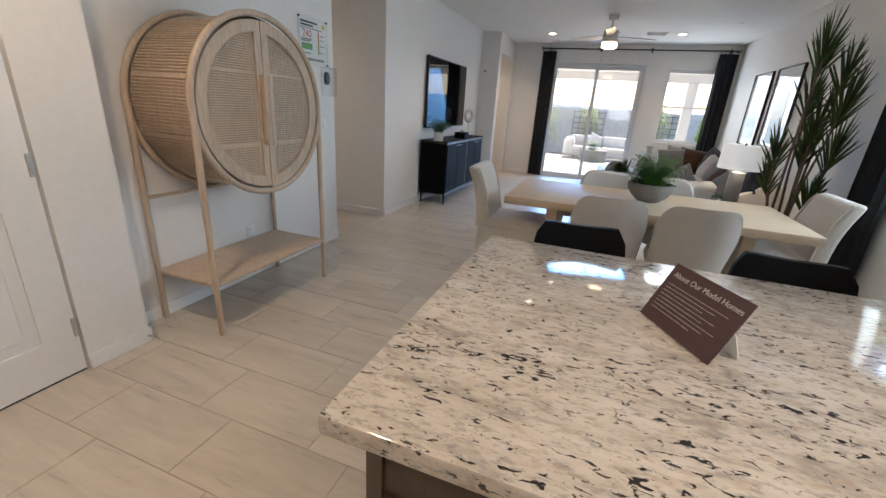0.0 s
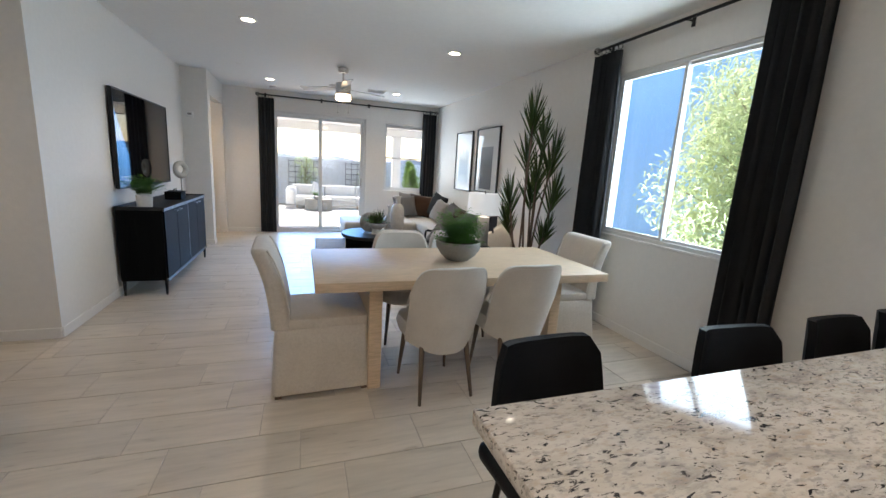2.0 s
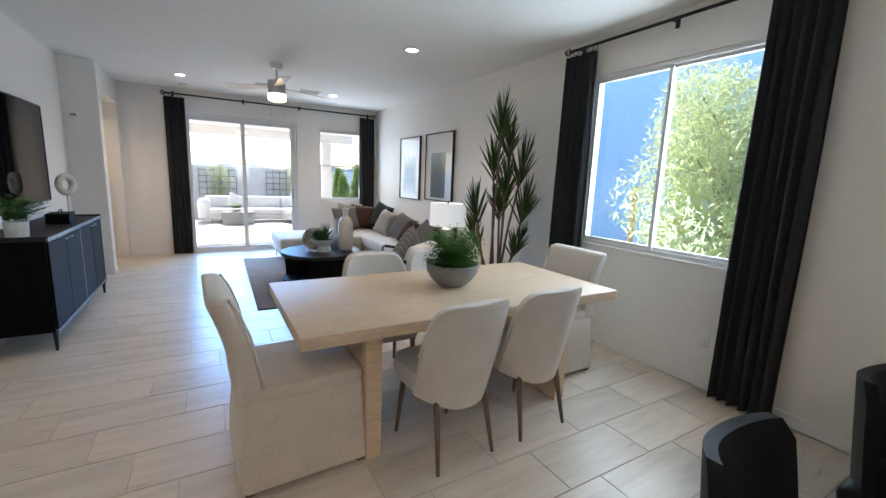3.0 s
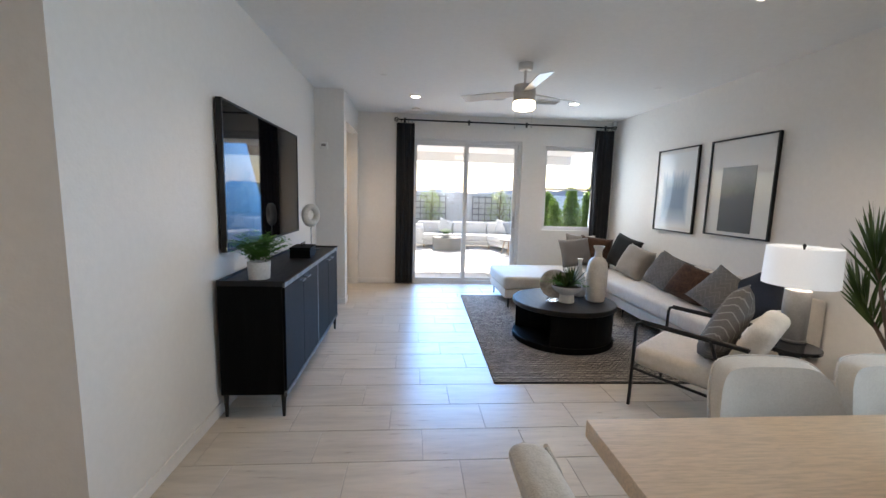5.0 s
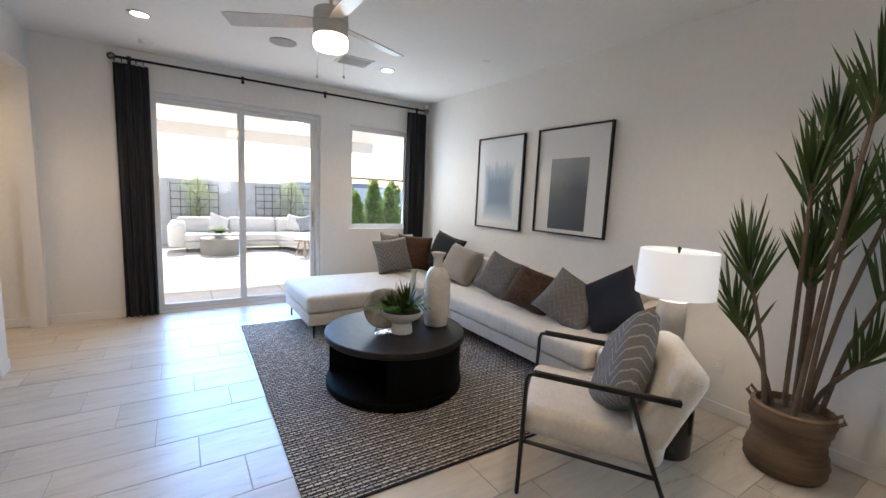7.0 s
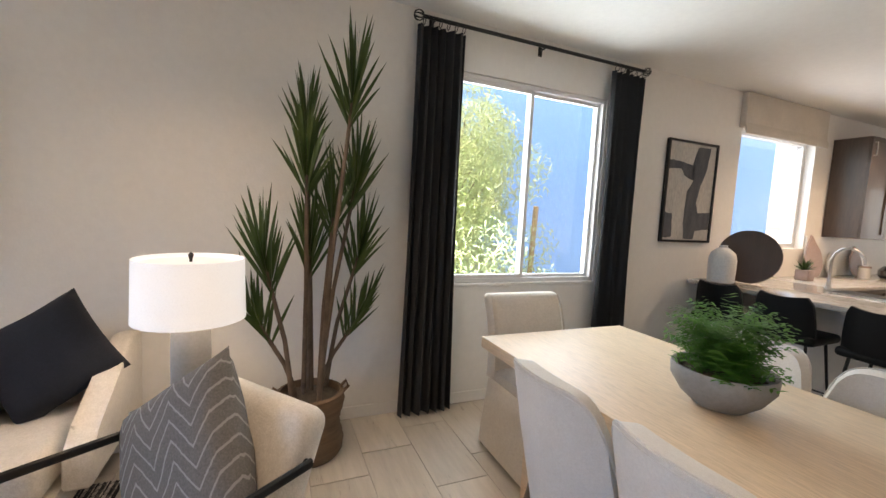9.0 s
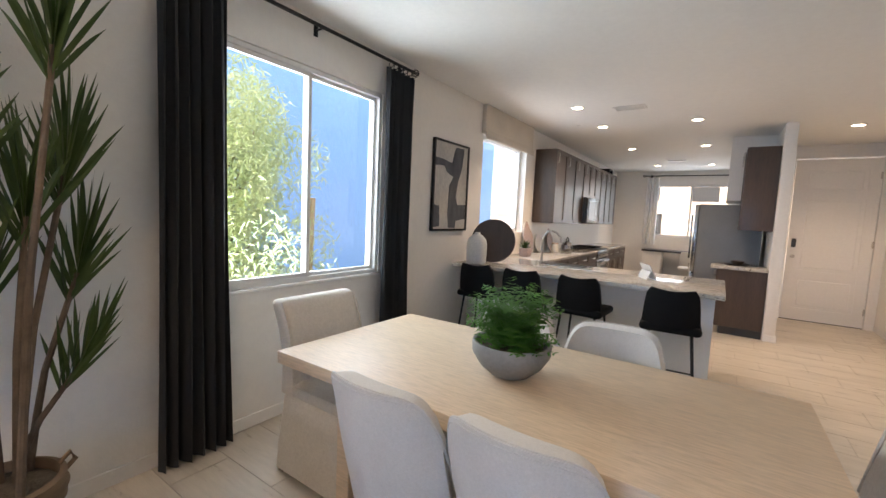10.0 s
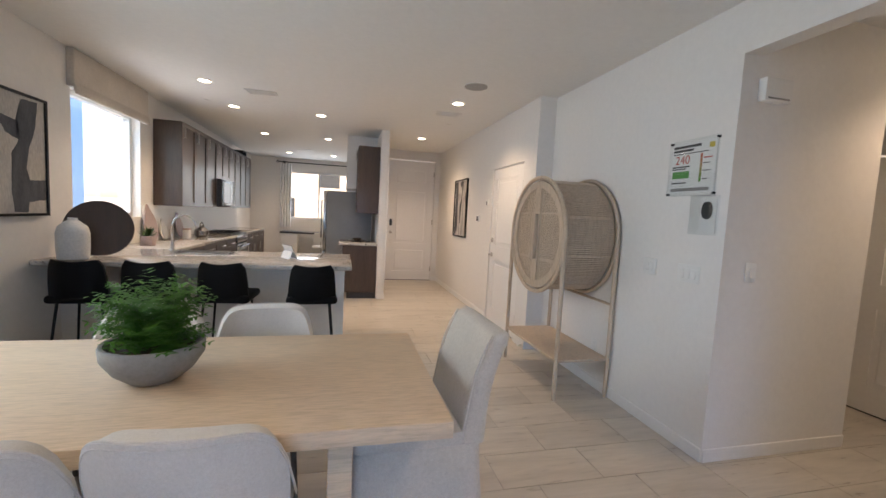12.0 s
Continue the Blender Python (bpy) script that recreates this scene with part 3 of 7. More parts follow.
STAINLESS = mat("stainless_steel", (0.42, 0.43, 0.44), (0.36, 0.37, 0.38), 3, 150, 0.25, 0.1, 0.03, 300, metal=1.0, stretch=(1, 1, 12))
WALNUT_BOARD = wood_mat("dark_wood_board", (0.075, 0.05, 0.038), (0.06, 0.04, 0.03), (0.04, 0.027, 0.02), (4, 4, 0.7), 0.55)


def lampshade_mat():
    m, nt, sh, vec = base_mat("white_lamp_shade")
    n = noise_node(nt, vec, 200, 2)
    c = ramp_node(nt, [(0.3, (0.82, 0.81, 0.79)), (0.7, (0.88, 0.87, 0.85))])
    nt.links.new(n.outputs[0], c.inputs[0])
    nt.links.new(c.outputs[0], sh.inputs["Base Color"])
    sh.inputs["Roughness"].default_value = 0.9
    # the bluish glow imitates window light falling on the shade
    sh.inputs["Emission Color"].default_value = (0.86, 0.93, 1.0, 1)
    sh.inputs["Emission Strength"].default_value = 0.16
    return m


SHADE = lampshade_mat()

# ---- kitchen ----
# peninsula: granite slab over a dark cabinet run with a pale panel on the dining side
solid("countertop", bx(box(-0.152, 2.335, 0.655, 1.762, 0.872, 0.912, 0.006), 1.70, 2.335, -2.05, 0.655, 0.872, 0.912, 0.006), GRANITE, "speckled white and black polished granite countertop", "countertop")
solid("countertop", box(1.70, 2.335, -4.6, -2.83, 0.872, 0.912, 0.006), GRANITE, "polished granite counter beyond the stove", "countertop")


def cabinet_front(parent, axis, f, u0, u1, z0, z1, sign, n, drawer=0.0, mat_=None):
    """Shaker doors with pulls on a cabinet body's face."""
    mat_ = mat_ or CABINET
    wu = (u1 - u0) / n
    for i in range(n):
        a, b = u0 + i * wu + 0.003, u0 + (i + 1) * wu - 0.003
        rows = [(z0 + 0.003, z1 - 0.003 - drawer)] + ([(z1 - drawer + 0.003, z1 - 0.003)] if drawer else [])
        for lo, hi in rows:
            fr = 0.055 if hi - lo > 0.3 else 0.03
            f0, f1 = sorted((f, f + sign * 0.02))
            bm = grid_wall(axis, f0, f1, a, b, lo, hi, [(a + fr, b - fr, lo + fr, hi - fr)])
            g0, g1 = sorted((f, f + sign * 0.009))
            if axis == "x":
                bx(bm, g0, g1, a + fr, b - fr, lo + fr, hi - fr)
            else:
                bx(bm, a + fr, b - fr, g0, g1, lo + fr, hi - fr)
            dr = part("door" if hi - lo > 0.3 else "drawer", bm, mat_, parent)
            k = f + sign * 0.045
            bm = B()
            if hi - lo > 0.3:
                c = b - 0.04
                p, q = (k, c, hi - 0.2), (k, c, hi - 0.06)
            else:
                c = (a + b) / 2
                p, q = (k, c - 0.07, (lo + hi) / 2), (k, c + 0.07, (lo + hi) / 2)
            if axis == "y":
                p, q = (p[1], p[0], p[2]), (q[1], q[0], q[2])
            tube(bm, [p, q], 0.006, 8)
            for e in (p, q):
                e2 = (f + sign * 0.018, e[1], e[2]) if axis == "x" else (e[0], f + sign * 0.018, e[2])
                tube(bm, [e, e2], 0.004, 6)
            part("handle", bm, NICKEL, dr, "brushed bar pull")


def cabinet(name, label, x0, x1, y0, y1, z0, z1, axis, face, sign, n, drawer=0.0, toe=0.0):
    c = thing(name, label, "cabinet", group="kitchen cabinets")
    part("body", box(x0, x1, y0, y1, z0 + toe, z1, 0.002, 1), CABINET, c)
    if toe:
        ins = 0.06
        part("toe_kick", box(x0 + (ins if sign < 0 and axis == "x" else 0), x1 - (ins if sign > 0 and axis == "x" else 0),
                             y0 + (ins if sign < 0 and axis == "y" else 0), y1 - (ins if sign > 0 and axis == "y" else 0), 0, toe), DARK_PLASTIC, c)
    u0, u1 = (y0, y1) if axis == "x" else (x0, x1)
    cabinet_front(c, axis, face, u0, u1, z0 + toe, z1, sign, n, drawer)
    return c


cabinet("base_cabinet", "dark espresso base cabinets under the peninsula counter", -0.085, 1.72, 0.71, 1.33, 0, 0.868, "y", 0.71, -1, 4, 0.16, 0.1)
setting("peninsula_panel", box(-0.09, 2.335, 1.332, 1.40, 0, 0.87, 0.002, 1), TRIM, "pale painted back of the breakfast bar")
cabinet("base_cabinet", "dark espresso base cabinets beside the stove", 1.74, 2.335, -2.05, 0.70, 0, 0.868, "x", 1.74, -1, 5, 0.16, 0.1)
cabinet("base_cabinet", "dark espresso base cabinets past the stove", 1.74, 2.335, -4.6, -2.83, 0, 0.868, "x", 1.74, -1, 3, 0.16, 0.1)
for ya, yb, nn in ((-1.95, -0.43, 3), (-4.5, -2.75, 4)):
    cabinet("wall_cabinet", "dark espresso wall cabinets with shaker doors", 2.02, 2.335, ya, yb, 1.37, 2.47, "x", 2.02, -1, nn)
cabinet("wall_cabinet", "short dark wall cabinet over the microwave", 2.02, 2.335, -2.75, -1.95, 1.85, 2.47, "x", 2.02, -1, 2)
cabinet("base_cabinet", "dark base cabinet of the coffee station", -0.615, -0.09, -1.80, -1.10, 0, 0.868, "x", -0.09, 1, 2, 0.16, 0.1)
solid("countertop", box(-0.617, 0.0, -1.80, -1.08, 0.872, 0.912, 0.005), GRANITE, "small granite counter beside the refrigerator", "countertop")
cabinet("wall_cabinet", "dark wall cabinet above the coffee station", -0.615, -0.29, -1.80, -1.10, 1.40, 2.47, "x", -0.29, 1, 2)
setting("wall_fridge_bulkhead", box(-0.617, -0.10, -2.78, -1.82, 1.82, 2.735), WALL, "plain bulkhead over the refrigerator")
setting("trim_backsplash", box(2.322, 2.338, -4.6, -0.12, 0.914, 1.368), TRIM, "pale tiled backsplash")

f = thing("refrigerator", "tall grey stainless refrigerator with double doors", "refrigerator", pose(-0.14, -2.28, 0))
part("body", box(-0.42, 0.36, -0.45, 0.45, 0.02, 1.76, 0.01), mat("fridge_side", (0.20, 0.21, 0.22), (0.17, 0.18, 0.19), 3, 60, 0.4, 0.1, 0.0), f)
for a, b in ((-0.448, -0.003), (0.003, 0.448)):
    dd = part("door", box(0.363, 0.42, a, b, 0.72, 1.755, 0.012), STAINLESS, f)
    part("handle", tube(B(), [(0.47, (b if a < -0.1 else a) * 1.0 + (-0.04 if a < -0.1 else 0.04), 0.9), (0.47, (b if a < -0.1 else a) + (-0.04 if a < -0.1 else 0.04), 1.6)], 0.012, 10), STAINLESS, dd)
part("freezer_drawer", box(0.363, 0.42, -0.448, 0.448, 0.06, 0.70, 0.012), STAINLESS, f)

r = thing("stove", "stainless range with black cooktop and oven door", "stove", pose(0, -2.44, 0))
part("body", box(1.75, 2.33, -0.38, 0.38, 0.02, 0.90, 0.004, 1), STAINLESS, r)
part("cooktop", box(1.71, 2.33, -0.38, 0.38, 0.902, 0.922, 0.005), DARK_PLASTIC, r, "black glass cooktop")
part("oven_door", box(1.705, 1.745, -0.37, 0.37, 0.18, 0.74, 0.008), STAINLESS, r)
part("oven_window", box(1.700, 1.704, -0.28, 0.28, 0.30, 0.62), DARK_PLASTIC, r)
part("oven_handle", tube(B(), [(1.66, -0.32, 0.70), (1.66, 0.32, 0.70)], 0.012, 10), STAINLESS, r)
part("control_panel", box(1.70, 1.748, -0.37, 0.37, 0.76, 0.895, 0.006), STAINLESS, r)
for gy in (-0.19, 0.19):
    bm = B()
    for k in (-0.12, 0, 0.12):
        bar(bm, (1.80, gy + k, 0.94), (2.26, gy + k, 0.94), 0.012, 0.014)
    for k in (1.84, 2.03, 2.22):
        bar(bm, (k, gy - 0.15, 0.932), (k, gy + 0.15, 0.932), 0.012, 0.016)
    part("grate", bm, BLACK_METAL, r)
for k in range(5):
    part("knob", moved(lathe(B(), [(0.02, 0), (0.02, 0.02), (0.016, 0.026), (0, 0.026)], 14), pose(1.70, -0.28 + 0.14 * k, 0.83, 0, -90)), STAINLESS, r)

mw = thing("microwave", "stainless over-range microwave with dark window", "microwave", pose(0, -2.35, 0))
part("body", box(1.94, 2.33, -0.39, 0.39, 1.39, 1.845, 0.006), DARK_PLASTIC, mw)
part("door", box(1.915, 1.938, -0.385, 0.385, 1.395, 1.84, 0.006), STAINLESS, mw)
part("window", box(1.911, 1.914, -0.12, 0.33, 1.45, 1.79), DARK_PLASTIC, mw)
part("handle", tube(B(), [(1.885, -0.19, 1.44), (1.885, -0.19, 1.80)], 0.009, 8), STAINLESS, mw)

sk = thing("sink", "undermount stainless kitchen sink in the counter", "sink")
part("basin", grid_wall("y", 0.70, 0.98, 1.10, 1.60, 0.909, 0.916, ()), STAINLESS, sk)
# no hollow here: a flat dark sheet paints the shade of the bowl
part("bowl", box(1.125, 1.575, 0.725, 0.955, 0.9165, 0.9185), mat("sink_shadow", (0.10, 0.10, 0.10), (0.07, 0.07, 0.07), 4, 40, 0.3, 0.1, 0.0, metal=0.7), sk)
fa = thing("faucet", "brushed nickel gooseneck kitchen faucet", "faucet", pose(1.655, 0.86, 0.914, 0, 0, -70))
part("base", lathe(B(), [(0.028, 0), (0.028, 0.02), (0.02, 0.03), (0.018, 0.10), (0, 0.10)], 18), NICKEL, fa)
part("spout", tube(B(), [(0, 0, 0.09), (0, 0, 0.27), (-0.01, -0.02, 0.33), (-0.03, -0.06, 0.37), (-0.05, -0.11, 0.38), (-0.07, -0.16, 0.36), (-0.085, -0.20, 0.31), (-0.09, -0.21, 0.25)], 0.012, 12), NICKEL, fa)
part("lever", tube(B(), [(0.018, 0, 0.07), (0.09, 0, 0.10)], 0.007, 8), NICKEL, fa)

# ---- bar stools ----


def stool():
    t = thing("bar_stool", "black leather bar stool with low curved back", "stool", group="stools at the breakfast bar")
    bm = B()
    n = 12
    prof = []
    for i in range(n + 1):
        u = -1 + 2 * i / n
        for lay, off in ((0, 0.0), (1, 0.028)):
            for k in range(7):
                v = k / 6
                wid = 0.200 - 0.004 * v - 0.018 * v * v
                x = u * wid
                y = 0.19 + 0.035 * v - 0.07 * abs(u) ** 2.2 + off * (1 if lay else 0)
                z = 0.655 + v * (0.282 + 0.016 * min(1.0, abs(u) / 0.8) ** 2 - 0.05 * (max(0, abs(u) - 0.78) / 0.22) ** 2.5)
                prof.append(bm.verts.new((x, y, z)))
    idx = lambda i, lay, k: prof[i * 14 + lay * 7 + k]
    for i in range(n):
        for k in range(6):
            bm.faces.new((idx(i, 0, k), idx(i + 1, 0, k), idx(i + 1, 0, k + 1), idx(i, 0, k + 1)))
            bm.faces.new((idx(i, 1, k), idx(i, 1, k + 1), idx(i + 1, 1, k + 1), idx(i + 1, 1, k)))
        bm.faces.new((idx(i, 0, 6), idx(i + 1, 0, 6), idx(i + 1, 1, 6), idx(i, 1, 6)))
        bm.faces.new((idx(i, 0, 0), idx(i, 1, 0), idx(i + 1, 1, 0), idx(i + 1, 0, 0)))
    for i in (0, n):
        for k in range(6):
            bm.faces.new((idx(i, 0, k), idx(i, 0, k + 1), idx(i, 1, k + 1), idx(i, 1, k)))
    part("backrest", bm, LEATHER, t)
    part("seat", box(-0.215, 0.215, -0.22, 0.20, 0.60, 0.668, 0.03, 3), LEATHER, t)
    for sx in (-1, 1):
        for sy in (-1, 1):
            part("leg", tube(B(), [(0.15 * sx, 0.14 * sy, 0.605), (0.205 * sx, 0.195 * sy, 0.0)], 0.011, 8, r_end=0.008), BLACK_METAL, t)
    bm = B()
    c = [(0.186 * a, 0.176 * b, 0.20) for a, b in ((-1, -1), (1, -1), (1, 1), (-1, 1))]
    for i in range(4):
        tube(bm, [c[i], c[(i + 1) % 4]], 0.007, 8)
    part("footrest", bm, BLACK_METAL, t)
    return t


st = stool()
st.matrix_basis = pose(0.195, 1.79, 0, 0, 0, 4)
for sx, sy, rz in ((0.90, 1.745, -3), (1.455, 1.74, 2), (1.93, 1.75, 0)):
    copy_thing(st, pose(sx, sy, 0, 0, 0, rz))

# ---- dining ----
t = thing("dining_table", "pale oak dining table on two slab legs", "table", pose(0.591, 3.858, 0))
part("tabletop", box(-1.03, 1.03, -0.507, 0.507, 0.69, 0.75, 0.004, 2), OAK, t)
for sx in (-1, 1):
    part("leg", box(0.662 * sx - 0.042, 0.662 * sx + 0.042, -0.415, 0.415, 0.0, 0.69, 0.004, 1), OAK, t)
part("stretcher", box(-0.62, 0.62, -0.03, 0.03, 0.56, 0.689, 0.004, 1), OAK, t)


def loft(bm, rings):
    vs = [[bm.verts.new(p) for p in r] for r in rings]
    n = len(vs[0])
    for a, b in zip(vs, vs[1:]):
        for k in range(n):
            bm.faces.new((a[k], a[(k + 1) % n], b[(k + 1) % n], b[k]))
    bm.faces.new(vs[0][::-1]), bm.faces.new(vs[-1])
    return bm


def rrect(cx, cy, hx, hy, z, r=0.04, n=5):
    pts = []
    for sx, sy, a0 in ((1, 1, 0), (-1, 1, 90), (-1, -1, 180), (1, -1, 270)):
        for k in range(n):
            a = radians(a0 + 90 * k / (n - 1))
            pts.append((cx + sx * (hx - r) + r * math.cos(a), cy + sy * (hy - r) + r * math.sin(a), z))
    return pts


def end_chair():
    """Slipcovered host chair; faces +x, back at -x."""
    t = thing("host_chair", "cream slipcovered dining chair with skirted base", "chair", group="host chairs at the table ends")
    part("skirt", loft(B(), [rrect(0.0, 0, 0.30, 0.30, 0.03), rrect(0.0, 0, 0.295, 0.295, 0.15), rrect(0.005, 0, 0.285, 0.28, 0.32), rrect(0.005, 0, 0.28, 0.272, 0.42), rrect(0.005, 0, 0.27, 0.26, 0.435)]), LINEN, t)
    part("seat", loft(B(), [rrect(0.03, 0, 0.262, 0.262, 0.436), rrect(0.03, 0, 0.268, 0.266, 0.46), rrect(0.03, 0, 0.262, 0.26, 0.492), rrect(0.03, 0, 0.22, 0.22, 0.507)]), LINEN, t)
    rings = []
    for v, th, wy in [(k / 10, 0.062 - 0.014 * k / 10, 0.272 - 0.012 * math.sin(k * 0.31)) for k in range(10)] + [(0.955, 0.046, 0.268), (0.98, 0.040, 0.262), (0.995, 0.028, 0.252), (1.0, 0.014, 0.24)]:
        cx = -0.235 - 0.03 * v - 0.09 * v ** 2.2
        rings.append([(x, y, 0.44 + 0.49 * v) for x, y, _ in rrect(cx, 0, th, wy, 0, min(0.035, th * 0.9))])
    part("backrest", loft(B(), rings), LINEN, t)
    for sy in (-1, 1):
        part("piping", tube(B(), [(-0.185, 0.262 * sy, 0.50), (-0.205, 0.258 * sy, 0.62), (-0.23, 0.254 * sy, 0.75), (-0.27, 0.256 * sy, 0.86), (-0.305, 0.25 * sy, 0.92)], 0.006, 6), LINEN, t)
    for sx in (-1, 1):
        for sy in (-1, 1):
            part("foot", box(0.26 * sx - 0.02, 0.26 * sx + 0.02, 0.26 * sy - 0.02, 0.26 * sy + 0.02, 0, 0.034), LEGWOOD, t)
    return t


hc = end_chair()
hc.matrix_basis = pose(-0.40, 3.735, 0, 0, 0, 2)
copy_thing(hc, pose(1.53, 3.945, 0, 0, 0, 180))


def side_chair():
    """Upholstered chair with a gently curved, arched back; faces +y, back at -y."""
    t = thing("dining_chair", "oatmeal upholstered dining chair with rounded back and wood legs", "chair", group="side chairs of the dining table")
    NU, NV = 24, 12

    def shell(u, v, inset):
        top = 0.40 + 0.472 * max(0.0, 1 - abs(u) ** 7.5) ** 0.5
        low = 0.315 + 0.06 * abs(u) ** 2.5
        z = low + (top - low) * v
        q = min(1.0, max(0.0, (z - 0.33) / 0.53))
        half = 0.228 + 0.046 * min(1.0, q * 1.9) ** 0.8
        x = u * half
        y = -0.205 - 0.085 * q + 0.145 * abs(u) ** 2.4 * (1.12 - 0.36 * q)
        return Vector((x * (1 - 0.07 * inset), y + inset * (0.05 * (1 - 0.35 * v) + 0.06 * (1 - abs(u) ** 2.4)), z - 0.010 * inset * v))

    bm = B()
    sheets = [[[bm.verts.new(shell(-1 + 2 * i / NU, k / NV, lay)) for k in range(NV + 1)] for i in range(NU + 1)] for lay in (0, 1)]
    for lay in (0, 1):
        g = sheets[lay]
        for i in range(NU):
            for k in range(NV):
                bm.faces.new((g[i][k], g[i + 1][k], g[i + 1][k + 1], g[i][k + 1]))
    a, b = sheets
    for i in range(NU):
        for k in (0, NV):
            bm.faces.new((a[i][k], a[i + 1][k], b[i + 1][k], b[i][k]))
    for i in (0, NU):
        for k in range(NV):
            bm.faces.new((a[i][k], a[i][k + 1], b[i][k + 1], b[i][k]))
    part("backrest", bm, OATMEAL, t)
    for drop in (0.0, 0.05):
        pts = [shell(-0.97 + 1.94 * i / 30, 1.0 - drop * 0.55, 0.10 if drop == 0 else 0.0) + Vector((0, -0.001, 0.002 if drop == 0 else 0)) for i in range(31)]
        part("piping" if drop == 0 else "stitching", tube(B(), pts, 0.0035 if drop == 0 else 0.0018, 6), OATMEAL, t)
    part("seat", loft(B(), [rrect(0, 0.05, 0.17, 0.18, 0.335, 0.12, 7), rrect(0, 0.055, 0.205, 0.225, 0.36, 0.13, 7), rrect(0, 0.055, 0.222, 0.238, 0.42, 0.13, 7), rrect(0, 0.055, 0.21, 0.226, 0.468, 0.13, 7), rrect(0, 0.05, 0.15, 0.17, 0.482, 0.1, 7)]), OATMEAL, t)
    for sx in (-1, 1):
        for y0, y1 in ((-0.13, -0.205), (0.19, 0.225)):
            part("leg", tube(B(), [(0.15 * sx, y0, 0.36), (0.178 * sx, y1, 0.0)], 0.019, 10, r_end=0.010), LEGWOOD, t)
    return t


sc = side_chair()
sc.matrix_basis = pose(0.325, 3.40, 0, 0, 0, 5)
for m in (pose(0.88, 3.425, 0, 0, 0, 4), pose(0.825, 4.31, 0, 0, 0, 179), pose(0.312, 4.305, 0, 0, 0, 178)):
    copy_thing(sc, m)

# ---- plants ----


def leaf_strip(bm, base, tip, wid, up, sag=0.0, n=3):
    """A narrow pointed leaf from base to tip, bent downward by sag, with a fold."""
    base, tip = Vector(base), Vector(tip)
    t = (tip - base)
    s = t.cross(up)
    s = s.normalized() if s.length > 1e-6 else Vector((1, 0, 0))
    prev = None
    for i in range(n + 1):
        f = i / n
        p = base + t * f + Vector((0, 0, -sag * f * f * t.length))
        w = wid * (0.45 + 1.3 * f - 1.75 * f * f) if f < 1 else 0.0
        if i == n:
            a = bm.verts.new(p)
            bm.faces.new((prev[0], prev[1], a))
        else:
            cur = (bm.verts.new(p - s * w), bm.verts.new(p + s * w))
            if prev:
                bm.faces.new((prev[0], prev[1], cur[1], cur[0]))
            prev = cur
    return bm


def fern_foliage(rng, fronds, reach, height, leaf=0.016, lowest=0.55):
    bm = B()
    for _ in range(fronds):
        a = rng.uniform(0, 6.283)
        r = reach * rng.uniform(0.35, 1.0)
        h = height * rng.uniform(lowest, 1.0) * (1.15 - 0.5 * r / reach)
        ca, sa = math.cos(a), math.sin(a)
        n = 9
        for k in range(2, n + 1):
            f = k / n
            p = Vector((ca * r * f, sa * r * f, h * (1.7 * f - 0.75 * f * f)))
            for side in (-1, 1):
                q = p + Vector((-sa * side, ca * side, rng.uniform(-0.2, 0.5))) * leaf * rng.uniform(1.2, 2.4) * (1.25 - 0.6 * f) + Vector((ca, sa, 0)) * leaf * 0.8
                leaf_strip(bm, p, q, leaf * 0.42, Vector((0, 0, 1)), 0.2, 2)
    return bm


rng = random.Random(5)
t = thing("potted_fern", "green fern in a ribbed grey concrete bowl on the table", "plant", pose(0.63, 3.885, 0.752))
bm = B()
n = 60
prof = [(0.075, 0.0), (0.085, 0.004), (0.13, 0.045), (0.165, 0.10), (0.172, 0.14), (0.168, 0.15), (0.155, 0.148), (0.148, 0.11)]
rings = []
for r_, z_ in prof:
    ribbed = 0.02 < z_ < 0.12 and r_ > 0.1
    rings.append([(((r_ + (0.004 if k % 2 else -0.001) * ribbed) * math.cos(6.28319 * k / n)), ((r_ + (0.004 if k % 2 else -0.001) * ribbed) * math.sin(6.28319 * k / n)), z_) for k in range(n)])
part("bowl", loft(bm, rings), CONCRETE, t)
part("moss", lathe(B(), [(0.149, 0.112), (0.11, 0.135), (0.05, 0.145), (0.0, 0.148)], 24), SOIL, t)
part("foliage", moved(fern_foliage(rng, 380, 0.20, 0.35, 0.0185, 0.08), pose(0, 0, 0.115)), FERN, t, "bushy bright green fronds")

# ---- rattan cabinet ----
c = thing("rattan_cabinet", "round rattan drum cabinet on a pale wood stand", "cabinet", pose(-1.985, 2.283, 1.307))
XF, XB, RD = 0.245, -0.225, 0.485
# the side is slit into reeds in three bands each way round, smooth between them
bm = B()
N = 176
ring = []
for k in range(N):
    a = 6.28319 * k / N
    deg = math.degrees(math.asin(math.sin(a)))
    slit = -58 < deg < -20 or -17 < deg < 17 or 20 < deg < 66
    for da, dr in ((0.0, 0.002), (0.30, 0.004), (0.58, 0.002), (0.66, -0.007), (0.92, -0.007)):
        rr = RD + (dr if slit else 0.002)
        th = a + da * 6.28319 / N
        ring.append([bm.verts.new((x, rr * math.cos(th), rr * math.sin(th))) for x in (XB + 0.02, XF - 0.03)])
for k in range(len(ring)):
    p, q = ring[k], ring[(k + 1) % len(ring)]
    bm.faces.new((p[0], q[0], q[1], p[1]))
part("drum", bm, RATTAN, c, "side of split reeds laid side by side")
part("back_panel", moved(lathe(B(), [(RD - 0.014, 0), (RD - 0.014, 0.012), (0, 0.012)], 60), pose(XB + 0.01, 0, 0, 0, 90)), RATTAN, c)
